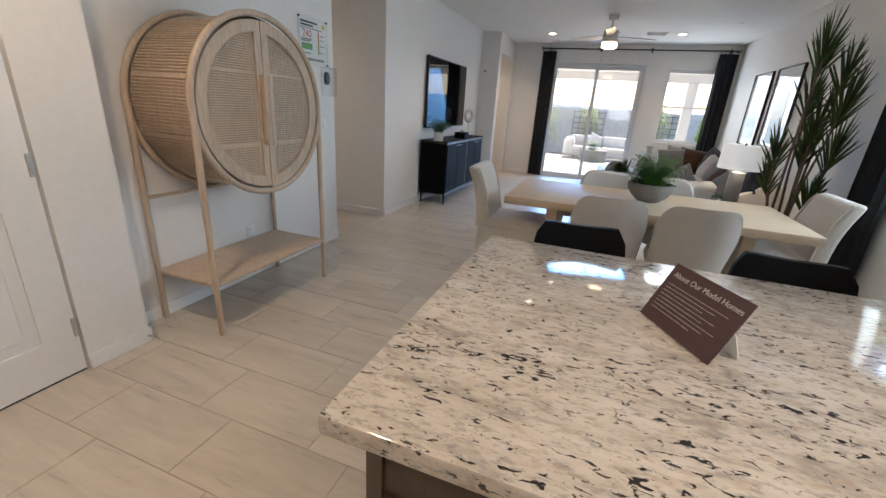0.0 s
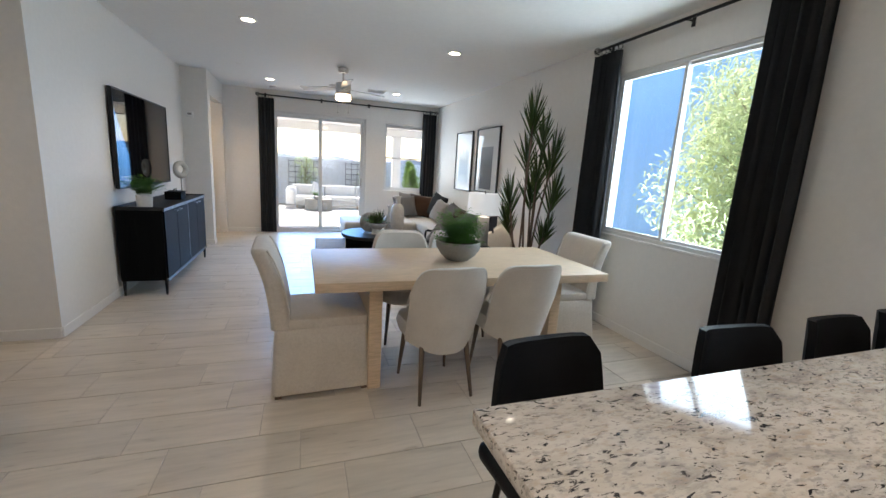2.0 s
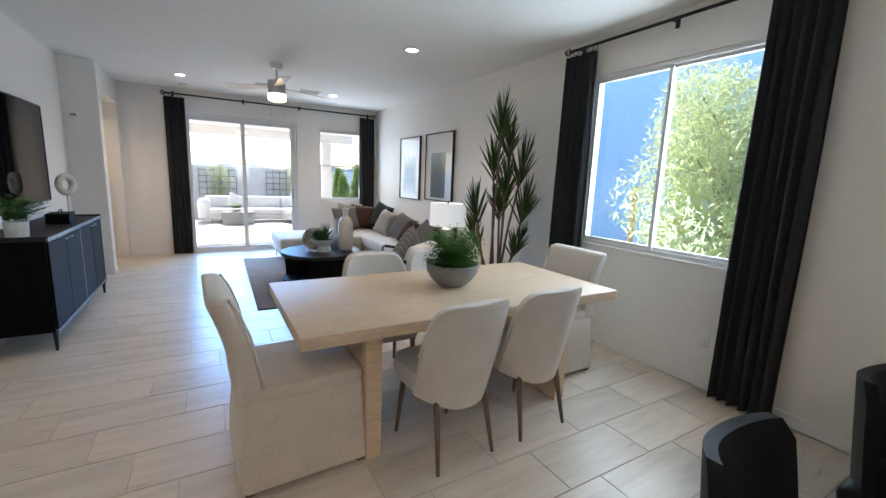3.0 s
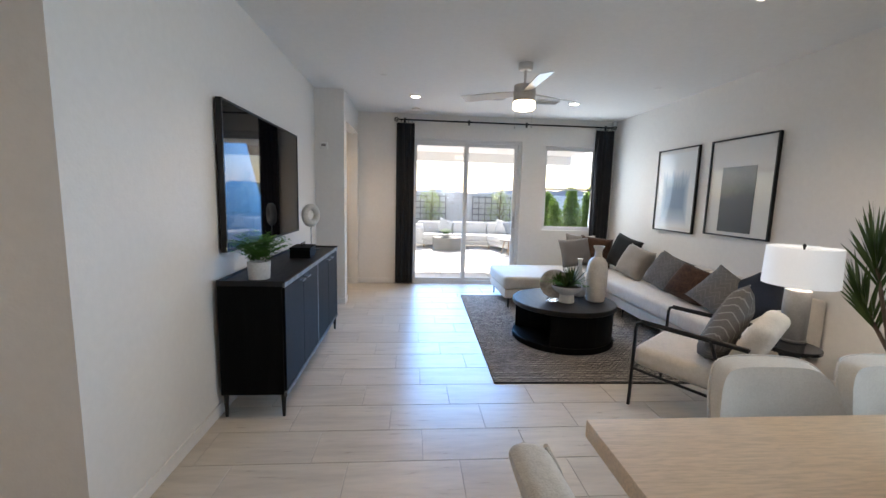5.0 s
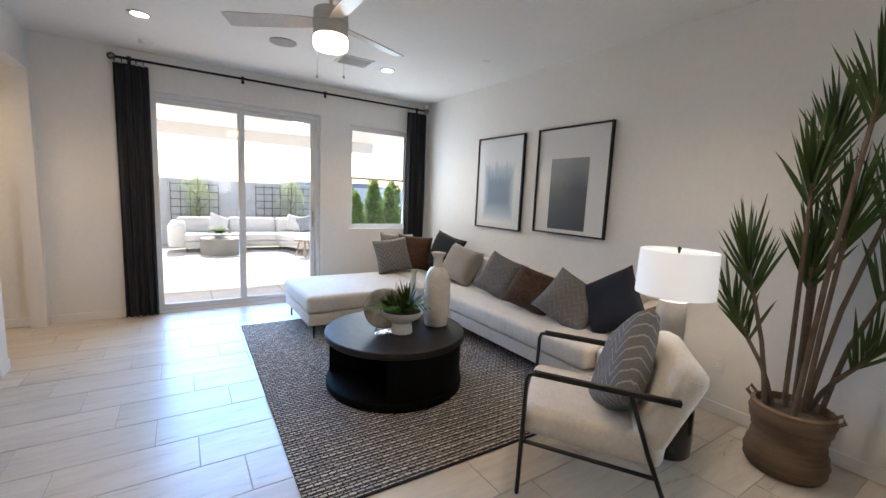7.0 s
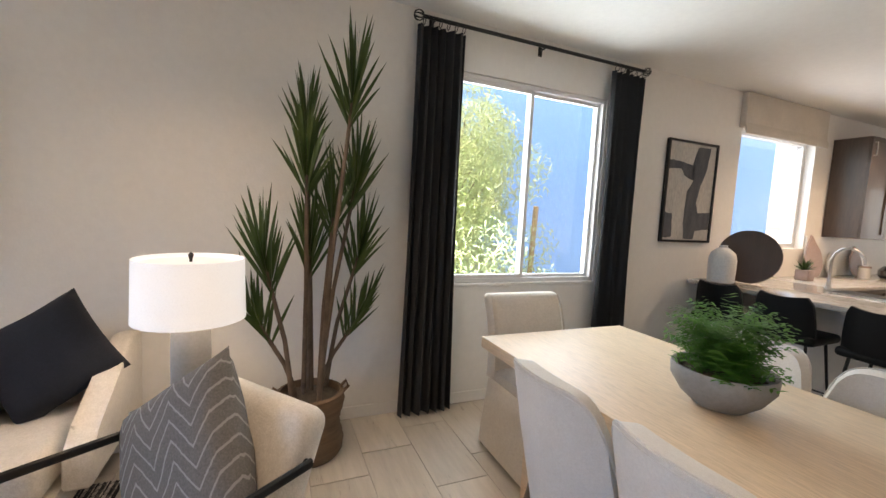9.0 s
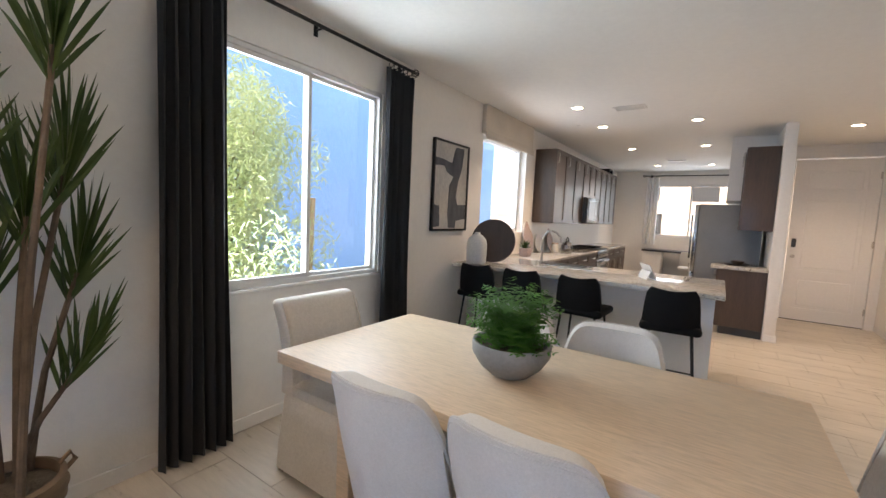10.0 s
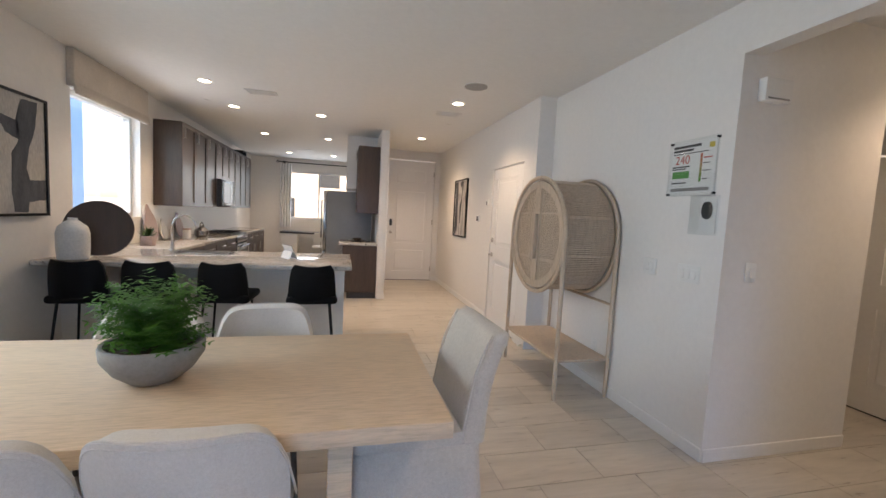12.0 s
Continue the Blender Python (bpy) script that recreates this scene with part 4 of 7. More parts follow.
# added dark disc behind the cane; its colour stands for the shade inside
part("inner_shade_disc", moved(lathe(B(), [(RD - 0.016, 0), (0, 0.001)], 60), pose(XF - 0.045, 0, 0, 0, 90)), mat("cabinet_inside_shade", (0.13, 0.09, 0.062), (0.10, 0.07, 0.048), 4, 40, 0.8), c)


def circle_pts(x, r, n=72):
    return [(x, r * math.cos(6.28319 * k / n), r * math.sin(6.28319 * k / n)) for k in range(n)]


for nm, x in (("front_hoop", XF), ("back_hoop", XB)):
    part(nm, tube(B(), circle_pts(x, 0.503), 0.018, 10, True), RATTAN, c)
    for sy in (-1, 1):
        part("leg", tube(B(), [(x, 0.499 * sy, 0.03), (x, 0.499 * sy, -1.307)], 0.019, 12, r_end=0.016), RATTAN, c)
part("stretcher", tube(B(), [(XB, -0.499, -0.53), (XB, 0.499, -0.53)], 0.012, 8), RATTAN, c)
part("shelf", box(XB - 0.01, XF + 0.01, -0.50, 0.50, -1.000, -0.978, 0.004, 1), RATTAN, c, "flat pale wood lower shelf")
for side in (-1, 1):
    bm = B()
    ro, ri, x0, x1 = 0.472, 0.412, XF - 0.022, XF + 0.004
    M_ = 40
    arc = [radians(-90 + 180 * k / M_) for k in range(M_ + 1)]
    for k in range(M_):
        a, b = arc[k], arc[k + 1]
        pts = []
        for x in (x0, x1):
            for r_, th in ((ro, a), (ro, b), (ri, b), (ri, a)):
                y = max(r_ * math.cos(th), 0.003)
                pts.append(bm.verts.new((x, side * y, r_ * math.sin(th))))
        for q in ((0, 1, 2, 3), (7, 6, 5, 4), (0, 4, 5, 1), (1, 5, 6, 2), (2, 6, 7, 3), (3, 7, 4, 0)):
            bm.faces.new([pts[i] for i in q])
    bx(bm, x0, x1, *sorted((side * 0.003, side * 0.05)), -ri, ri)
    dob = new("door", mesh_of("door", bm, RATTAN))
    dob.parent = c
    cane = B()
    pitch = 0.0132
    for k in range(-31, 32):
        z = k * pitch
        if abs(z) < ri - 0.004:
            e = math.sqrt(ri * ri - z * z)
            y0, y1 = sorted((side * 0.048, side * e))
            if abs(e) > 0.06:
                bx(cane, XF - 0.0105, XF - 0.0085, y0, y1, z - 0.0036, z + 0.0036)
    for k in range(4, 32):
        y = k * pitch
        if y < ri - 0.004:
            e = math.sqrt(ri * ri - y * y)
            bx(cane, XF - 0.0100, XF - 0.0080, side * y - 0.0028, side * y + 0.0028, -e, e)
    tagged(part("cane_panel", cane, RATTAN, dob, "open-weave cane mesh"), kind="stuff")
    for z in (-0.21, 0.19):
        part("cane_band", box(XF - 0.0112, XF - 0.0075, *sorted((side * 0.05, side * math.sqrt(ri * ri - z * z))), z - 0.009, z + 0.009), RATTAN, dob)
    part("bead", tube(B(), [(XF - 0.002, side * (ri - 0.004) * math.cos(radians(-83 + 166 * k / 40)), (ri - 0.004) * math.sin(radians(-83 + 166 * k / 40))) for k in range(41)], 0.0045, 6), RATTAN, dob)
    part("handle", box(XF + 0.004, XF + 0.040, *sorted((side * 0.0015, side * 0.034)), -0.215, 0.185, 0.004, 2), RATTAN, dob, "long upright wooden handle")

# ---- television wall ----
t = thing("television", "large wall-mounted flat black television", "television", pose(-2.19, 6.660, 1.540))
part("screen", box(-0.006, 0.002, -0.815, 0.825, -0.465, 0.468), SCREEN, t, "glossy black glass screen")
part("bezel", grid_wall("x", -0.03, 0.006, -0.827, 0.837, -0.480, 0.480, [(-0.812, 0.823, -0.463, 0.466)]), BLACK_METAL, t)
part("bracket", box(-0.049, -0.03, -0.3, 0.3, -0.2, 0.2), DARK_PLASTIC, t)

t = thing("console", "black-stained wood console with metal edges and slim legs", "sideboard", pose(-1.992, 6.62, 0))
CX0, CX1, CY = -0.215, 0.195, 0.905
part("body", box(CX0, CX1 - 0.02, -CY, CY, 0.155, 0.868, 0.003, 1), BLACKWOOD, t)
part("top", box(CX0 + 0.005, CX1 - 0.012, -CY + 0.012, CY - 0.012, 0.870, 0.888), TOPWOOD, t)
part("rim", grid_wall("x", CX0, CX0 + 0.004, -CY, CY, 0.869, 0.905), BLACK_METAL, t)
for sy in (-1, 1):
    part("rim", box(CX0, CX1, *sorted((sy * (CY - 0.002), sy * (CY - 0.010))), 0.869, 0.903), BLACK_METAL, t)
bm = B()
bx(bm, CX1 - 0.012, CX1, -CY, CY, 0.862, 0.892), bx(bm, CX1 - 0.019, CX1 - 0.001, -CY, CY, 0.145, 0.172)
part("edge_strip", bm, STEEL_EDGE, t)
for i in range(4):
    y0 = -CY + 0.012 + i * (2 * CY - 0.024) / 4
    y1 = y0 + (2 * CY - 0.024) / 4
    dr = part("door", box(CX1 - 0.02, CX1 - 0.004, y0 + 0.003, y1 - 0.003, 0.175, 0.858, 0.002, 1), BLACKWOOD, t)
    hy = y1 - 0.07 if i % 2 == 0 else y0 + 0.07
    part("handle", bar(bar(B(), (CX1 - 0.004, hy, 0.838), (CX1 + 0.022, hy, 0.838), 0.10, 0.003), (CX1 + 0.021, hy, 0.838), (CX1 + 0.021, hy, 0.828), 0.10, 0.003), STEEL_EDGE, dr, "thin bent steel pull")
part("center_strip", box(CX1 - 0.004, CX1 - 0.001, -0.012, 0.012, 0.175, 0.858), STEEL_EDGE, t)
for sx, x in ((-1, CX0 + 0.02), (1, CX1 - 0.03)):
    for sy in (-1, 1):
        part("leg", tube(B(), [(x, sy * (CY - 0.025), 0.16), (x, sy * (CY - 0.025), 0.0)], 0.018, 8, r_end=0.010), BLACK_METAL, t)

t = thing("potted_plant", "leafy green plant in a white ceramic pot", "plant", pose(-2.0, 5.86, 0.89))
part("pot", lathe(B(), [(0.062, 0), (0.066, 0.004), (0.072, 0.115), (0.068, 0.117), (0.064, 0.10), (0, 0.10)], 32), WHITEPOT, t)
part("foliage", moved(fern_foliage(random.Random(8), 130, 0.19, 0.27, 0.021), pose(0, 0, 0.09)), FERN, t)
t = thing("decor_box", "black lidded box with a bar handle on the console", "box", pose(-1.98, 6.86, 0.889, 0, 0, 3))
part("body", box(-0.085, 0.085, -0.135, 0.135, 0, 0.075, 0.003, 1), BLACKWOOD, t)
part("lid", box(-0.088, 0.088, -0.138, 0.138, 0.076, 0.092, 0.003, 1), BLACKWOOD, t)
part("handle", tube(B(), [(0, -0.055, 0.091), (0, -0.055, 0.115), (0, -0.07, 0.119), (0, 0.07, 0.119), (0, 0.055, 0.115), (0, 0.055, 0.091)], 0.006, 8), BLACK_METAL, t)
t = thing("ring_sculpture", "white stone ring on a metal rod stand", "sculpture", pose(-2.0, 7.245, 0.889, 0, 0, -32))
bm = B()
tube(bm, [(0, 0.078 * math.cos(6.28319 * k / 40), 0.35 + 0.078 * math.sin(6.28319 * k / 40)) for k in range(40)], 0.032, 12, True)
part("ring", bm, STONE, t)
part("rod", tube(B(), [(0, 0, 0.01), (0, 0, 0.25)], 0.006, 8), NICKEL, t)
part("cradle", tube(B(), [(0, 0.115 * math.cos(radians(200 + 14 * k)), 0.35 + 0.115 * math.sin(radians(200 + 14 * k))) for k in range(11)], 0.005, 6), NICKEL, t)
part("base", box(-0.05, 0.05, -0.06, 0.06, 0, 0.012, 0.003, 1), BLACK_METAL, t)
t = thing("thermostat", "small white wall thermostat", "thermostat", pose(-2.13, 8.5, 2.045))
part("housing", box(-0.05, 0.05, -0.025, -0.0, -0.04, 0.04, 0.006), WHITE_PLASTIC, t)
part("display", box(-0.028, 0.028, -0.0265, -0.0245, -0.008, 0.022), GREYBASE, t)

# ---- curtains ----


def curtain(name, label, along, f, u0, u1, z0, z1, pleats, amp=0.035, material=None, flare=0.0, group="curtains"):
    """A pleated panel hanging in a plane of constant x or y; it spreads a little toward the hem."""
    t = thing(name, label, "curtain", group=group)
    bm = B()
    nu, nz = pleats * 10, 10
    layers = []
    for lay in (0, 1):
        rows_ = []
        for k in range(nz + 1):
            v = k / nz
            z = z1 + (z0 - z1) * v
            row = []
            for i in range(nu + 1):
                u = i / nu
                ph = 6.28319 * pleats * u
                am = amp * (0.75 + 0.35 * v) * (1 + 0.25 * math.sin(3.1 * u * pleats + 1.7))
                off = am * math.sin(ph + 0.5 * math.sin(4 * v + u * 9)) + (0.004 if lay else 0)
                uu = u0 + (u1 - u0) * u + flare * v * (u - 0.5) + 0.006 * math.sin(ph * 2)
                row.append(bm.verts.new((f + off, uu, z) if along == "y" else (uu, f + off, z)))
            rows_.append(row)
        layers.append(rows_)
    for rows_ in layers:
        for k in range(nz):
            for i in range(nu):
                bm.faces.new((rows_[k][i], rows_[k][i + 1], rows_[k + 1][i + 1], rows_[k + 1][i]))
    for i in (0, nu):
        for k in range(nz):
            bm.faces.new((layers[0][k][i], layers[0][k + 1][i], layers[1][k + 1][i], layers[1][k][i]))
    for k in (0, nz):
        for i in range(nu):
            bm.faces.new((layers[0][k][i], layers[0][k][i + 1], layers[1][k][i + 1], layers[1][k][i]))
    part("panel", bm, material or CURTAIN, t)
    if z1 > 2.5:
        for i in range(pleats):
            uu = u0 + (u1 - u0) * (i + 0.25) / pleats
            ctr = (f, uu, z1 + 0.028) if along == "y" else (uu, f, z1 + 0.028)
            pts = []
            for k in range(14):
                a = 6.28319 * k / 14
                pts.append((ctr[0] + (0.024 * math.cos(a) if along == "y" else 0), ctr[1] + (0 if along == "y" else 0.024 * math.cos(a)), ctr[2] + 0.024 * math.sin(a)))
            part("ring", tube(B(), pts, 0.003, 6, True), BLACK_METAL, t)
    return t


def rod(label, along, f, u0, u1, z, brackets, wall):
    t = thing("curtain_rod", label, "curtain rod")
    P = (lambda u, d=0.0, dz=0.0: (f + d, u, z + dz)) if along == "y" else (lambda u, d=0.0, dz=0.0: (u, f + d, z + dz))
    part("pole", tube(B(), [P(u0), P(u1)], 0.0125, 12), BLACK_METAL, t)
    for u, s in ((u0, -1), (u1, 1)):
        bm = B()
        for k in range(4):
            a = radians(45 * k)
            pts = []
            for j in range(16):
                b = 6.28319 * j / 16
                pts.append(P(u + s * (0.032 + 0.032 * math.cos(b)), 0.032 * math.sin(b) * math.cos(a), 0.032 * math.sin(b) * math.sin(a)))
            tube(bm, pts, 0.003, 6, True)
        part("finial", bm, BLACK_METAL, t, "open wire ball end")
    for u in brackets:
        bm = tube(B(), [P(u), P(u, wall - f)], 0.007, 8)
        e = P(u, wall - f)
        s = -1 if wall > f else 1
        if along == "y":
            bx(bm, *sorted((wall, wall + s * 0.006)), u - 0.016, u + 0.016, z - 0.04, z + 0.04)
        else:
            bx(bm, u - 0.016, u + 0.016, *sorted((wall, wall + s * 0.006)), z - 0.04, z + 0.04)
        part("bracket", bm, BLACK_METAL, t)
    return t


rod("black curtain rod with wire ball ends above the dining window", "y", 2.25, 2.655, 4.575, 2.655, (2.74, 3.62, 4.49), WE)
curtain("curtain", "charcoal curtain panel with soft pleats beside the dining window", "y", 2.25, 4.275, 4.61, 0.012, 2.602, 6, 0.036, flare=0.05)
curtain("curtain", "charcoal curtain panel with soft pleats beside the dining window", "y", 2.25, 2.63, 2.985, 0.012, 2.602, 6, 0.036, flare=0.02)
rod("long black curtain rod above the sliding door", "x", 9.79, -1.25, 2.24, 2.632, (-1.15, -0.12, 0.82, 2.15), WN)
curtain("curtain", "charcoal curtain panel beside the sliding door", "x", 9.79, -1.275, -0.99, 0.012, 2.58, 5, 0.035)
curtain("curtain", "charcoal curtain panel in the corner beside the window", "x", 9.79, 1.965, 2.275, 0.012, 2.58, 5, 0.035)
rod("black curtain rod in the room behind the kitchen", "x", -5.99, -0.45, 1.62, 2.62, (-0.3, 1.5), -6.10)
curtain("curtain", "white sheer curtain panel", "x", -5.99, 1.30, 1.58, 0.9, 2.57, 4, 0.03, SHEER)
curtain("curtain", "white sheer curtain panel", "x", -5.99, -0.42, -0.18, 0.9, 2.57, 4, 0.03, SHEER)

t = thing("roman_shade", "folded linen roman shade above the kitchen window", "window shade")
part("valance", box(2.275, 2.337, -0.16, 1.25, 2.40, 2.73, 0.006), SHADECLOTH, t)
for k in range(3):
    part("fold", box(2.255 + 0.008 * k, 2.274 + 0.008 * k if k < 2 else 2.274 + 0.01, -0.16, 1.25, 2.335 + 0.025 * k, 2.40 + 0.02 * k, 0.006), SHADECLOTH, t)

# ---- framed prints ----


def print_blue():
    m, nt, sh, vec = base_mat("blue_watercolour")
    sep = nt.nodes.new("ShaderNodeSeparateXYZ")
    nt.links.new(vec, sep.inputs[0])
    mp = nt.nodes.new("ShaderNodeMapping")
    mp.inputs["Scale"].default_value = (1, 26, 3)
    nt.links.new(vec, mp.inputs[0])
    drip = noise_node(nt, mp.outputs[0], 1.0, 4)
    ay = math_node(nt, "ABSOLUTE", sep.outputs[1], 0.0)
    side = math_node(nt, "MULTIPLY", math_node(nt, "SUBTRACT", 0.27, ay), 9.0)
    edge = math_node(nt, "SUBTRACT", math_node(nt, "MULTIPLY", math_node(nt, "SUBTRACT", drip.outputs[0], 0.5), 0.9), math_node(nt, "MULTIPLY", sep.outputs[2], 4.0))
    e = math_node(nt, "MINIMUM", side, math_node(nt, "ADD", edge, 0.95))
    low = math_node(nt, "MULTIPLY", math_node(nt, "ADD", sep.outputs[2], 0.44), 4.0)
    e = math_node(nt, "MINIMUM", e, low)
    c = ramp_node(nt, [(0.0, (0.70, 0.72, 0.73)), (0.35, (0.42, 0.50, 0.58)), (0.9, (0.20, 0.28, 0.38))])
    nt.links.new(e, c.inputs[0])
    nt.links.new(c.outputs[0], sh.inputs["Base Color"])
    sh.inputs["Roughness"].default_value = 0.75
    sh.inputs["Coat Weight"].default_value, sh.inputs["Coat Roughness"].default_value = 0.5, 0.02
    return m


def print_grey():
    m, nt, sh, vec = base_mat("grey_gradient_print")
    sep = nt.nodes.new("ShaderNodeSeparateXYZ")
    nt.links.new(vec, sep.inputs[0])
    n = noise_node(nt, vec, 18, 4)
    g = math_node(nt, "ADD", math_node(nt, "MULTIPLY", math_node(nt, "ADD", sep.outputs[2], 0.46), 1.3), math_node(nt, "MULTIPLY", n.outputs[0], 0.10))
    c = ramp_node(nt, [(0.05, (0.05, 0.055, 0.065)), (0.55, (0.10, 0.11, 0.125)), (1.0, (0.36, 0.37, 0.38))])
    nt.links.new(g, c.inputs[0])
    nt.links.new(c.outputs[0], sh.inputs["Base Color"])
    sh.inputs["Roughness"].default_value = 0.7
    sh.inputs["Coat Weight"].default_value, sh.inputs["Coat Roughness"].default_value = 0.5, 0.02
    return m


def print_abstract(name, seed):
    m, nt, sh, vec = base_mat(name)
    mp = nt.nodes.new("ShaderNodeMapping")
    mp.inputs["Location"].default_value = (seed, seed * 1.7, 0.3 * seed)
    mp.inputs["Scale"].default_value = (1, 3.4, 1.1)
    nt.links.new(vec, mp.inputs[0])
    n1 = noise_node(nt, mp.outputs[0], 1.5, 1.5, 0.4, 0.5)
    c1 = ramp_node(nt, [(0.40, (0.012, 0.013, 0.016)), (0.45, (0.05, 0.053, 0.06)), (0.465, (0.40, 0.37, 0.34)), (0.56, (0.58, 0.54, 0.50)), (0.62, (0.30, 0.285, 0.275)), (0.70, (0.36, 0.34, 0.32))])
    nt.links.new(n1.outputs[0], c1.inputs[0])
    n2 = noise_node(nt, vec, 14, 4)
    g = ramp_node(nt, [(0.3, (0.8, 0.8, 0.8)), (0.7, (1.05, 1.05, 1.05))])
    nt.links.new(n2.outputs[0], g.inputs[0])
    nt.links.new(mix_color(nt, 1.0, c1.outputs[0], g.outputs[0], "MULTIPLY"), sh.inputs["Base Color"])
    sh.inputs["Roughness"].default_value = 0.7
    sh.inputs["Coat Weight"].default_value, sh.inputs["Coat Roughness"].default_value = 0.6, 0.05
    return m


MATBOARD = mat("white_matboard", (0.72, 0.71, 0.69), (0.70, 0.69, 0.67), 3, 60, 0.75, 0.05, 0.1, 200, coat=1.0, mottle=0.03)


def framed(label, y0, y1, z0, z1, x, side, sheets, fw=0.016):
    """A framed picture on a wall of constant x; side is the way it faces."""
    t = thing("framed_picture", label, "picture", pose(x, (y0 + y1) / 2, (z0 + z1) / 2), group="framed pictures")
    hy, hz = (y1 - y0) / 2, (z1 - z0) / 2
    X = lambda a, b: sorted((side * a, side * b))
    part("frame", grid_wall("x", *X(0.002, 0.034), -hy, hy, -hz, hz, [(-hy + fw, hy - fw, -hz + fw, hz - fw)]), BLACK_METAL, t, "thin black frame")
    part("mat_board", box(*X(0.003, 0.018), -hy + fw, hy - fw, -hz + fw, hz - fw), MATBOARD, t)
    for nm, (a, b, c, d), mm in sheets:
        part(nm, box(*X(0.0185, 0.0205), a, b, c, d), mm, t)
    return t


framed("blue watercolour print in a thin black frame", 7.77, 8.555, 1.08, 2.128, WE, -1, [("print", (-0.39, 0.39, -0.465, 0.465), print_blue())])
framed("grey gradient print with wide white mat in a black frame", 6.718, 7.571, 1.11, 2.13, WE, -1, [("print", (-0.205, 0.235, -0.46, 0.215), print_grey())])
PALE_CANVAS = mat("pale_canvas_paint", (0.56, 0.52, 0.47), (0.44, 0.42, 0.40), 3.0, 30, 0.7, 0.1, 0.5, 50, stretch=(1, 2.5, 0.8), mottle=0.2)
SLATE_PAINT = mat("slate_canvas_paint", (0.045, 0.05, 0.062), (0.10, 0.105, 0.12), 5.0, 40, 0.65, 0.1, 0.5, 60, stretch=(1, 3, 0.8), mottle=0.25)


def strokes(t, hy, hz, x, shapes, rough=0.012):
    """Broad brush marks with ragged edges, 0 to 1 across (from the +y side) and up."""
    for shape in shapes:
        pts = []
        for (u0, v0), (u1, v1) in zip(shape, shape[1:] + shape[:1]):
            for k in range(6):
                f = k / 6
                u, v = u0 + (u1 - u0) * f, v0 + (v1 - v0) * f
                u += rough * noise.noise(Vector((u * 14, v * 14, 1.0)))
                v += rough * noise.noise(Vector((u * 14, v * 14, 5.0)))
                pts.append((hy * (1 - 2 * min(0.995, max(0.005, u))), hz * (2 * min(0.995, max(0.005, v)) - 1)))
        bm = B()
        lo = [bm.verts.new((x, y, z)) for y, z in pts]
        hi = [bm.verts.new((x - 0.0015, y, z)) for y, z in pts]
        bm.faces.new(hi)
        for k in range(len(pts)):
            bm.faces.new((lo[k], lo[(k + 1) % len(pts)], hi[(k + 1) % len(pts)], hi[k]))
        part("brush_stroke", bm, SLATE_PAINT, t)


pt = framed("black and beige abstract painting in a black frame", 1.545, 2.207, 1.262, 2.188, WE, -1, [("canvas", (-0.311, 0.311, -0.443, 0.443), PALE_CANVAS)], 0.02)
strokes(pt, 0.311, 0.443, -0.0207, [
    [(0.0, 0.82), (0.30, 0.80), (0.55, 0.78), (0.56, 0.62), (0.36, 0.66), (0.28, 0.74), (0.0, 0.72)],
    [(0.50, 0.76), (0.60, 0.97), (0.88, 0.98), (0.82, 0.72), (0.72, 0.58), (0.66, 0.40), (0.72, 0.29), (0.99, 0.30), (0.99, 0.12), (0.70, 0.10), (0.68, 0.01), (0.46, 0.01), (0.42, 0.20), (0.44, 0.50), (0.56, 0.62)],
    [(0.0, 0.28), (0.17, 0.27), (0.20, 0.03), (0.0, 0.02)]])
framed("tall abstract painting in a black frame in the entry", -1.586, -0.84, 1.075, 2.062, WD, 1, [("canvas", (-0.32, 0.32, -0.46, 0.46), print_abstract("abstract_canvas_tall", 5.1))], 0.025)
framed("small dark framed picture in the far room", -5.55, -5.10, 1.60, 2.25, WE, -1, [("canvas", (-0.19, 0.19, -0.29, 0.29), print_abstract("far_canvas", 7.7))], 0.02)

# ---- living room ----
bm = B()
RX0, RX1, RY0, RY1 = -0.345, 2.05, 6.17, 9.02
nr = 121
vs = []
for i in range(nr * 4 + 1):
    y = RY0 + (RY1 - RY0) * i / (nr * 4)
    z = 0.006 + 0.0055 * abs(math.sin(math.pi * i / 4))
    vs.append([bm.verts.new((x, y, z)) for x in (RX0, RX1)])
for a, b in zip(vs, vs[1:]):
    bm.faces.new((a[0], a[1], b[1], b[0]))
t = thing("rug", "handwoven black and cream striped wool area rug", "rug", pose(RX0, RY0, 0, 0, 0, -1.4) @ pose(-RX0, -RY0, 0))
part("weave", bm, RUG, t)
for yy in (RY0, RY1):
    part("binding", tube(B(), [(RX0, yy, 0.006), (RX1, yy, 0.006)], 0.006, 6), BLACKCLOTH, t, "black bound edge")
part("backing", box(RX0, RX1, RY0, RY1, 0.001, 0.005), BLACKCLOTH, t)

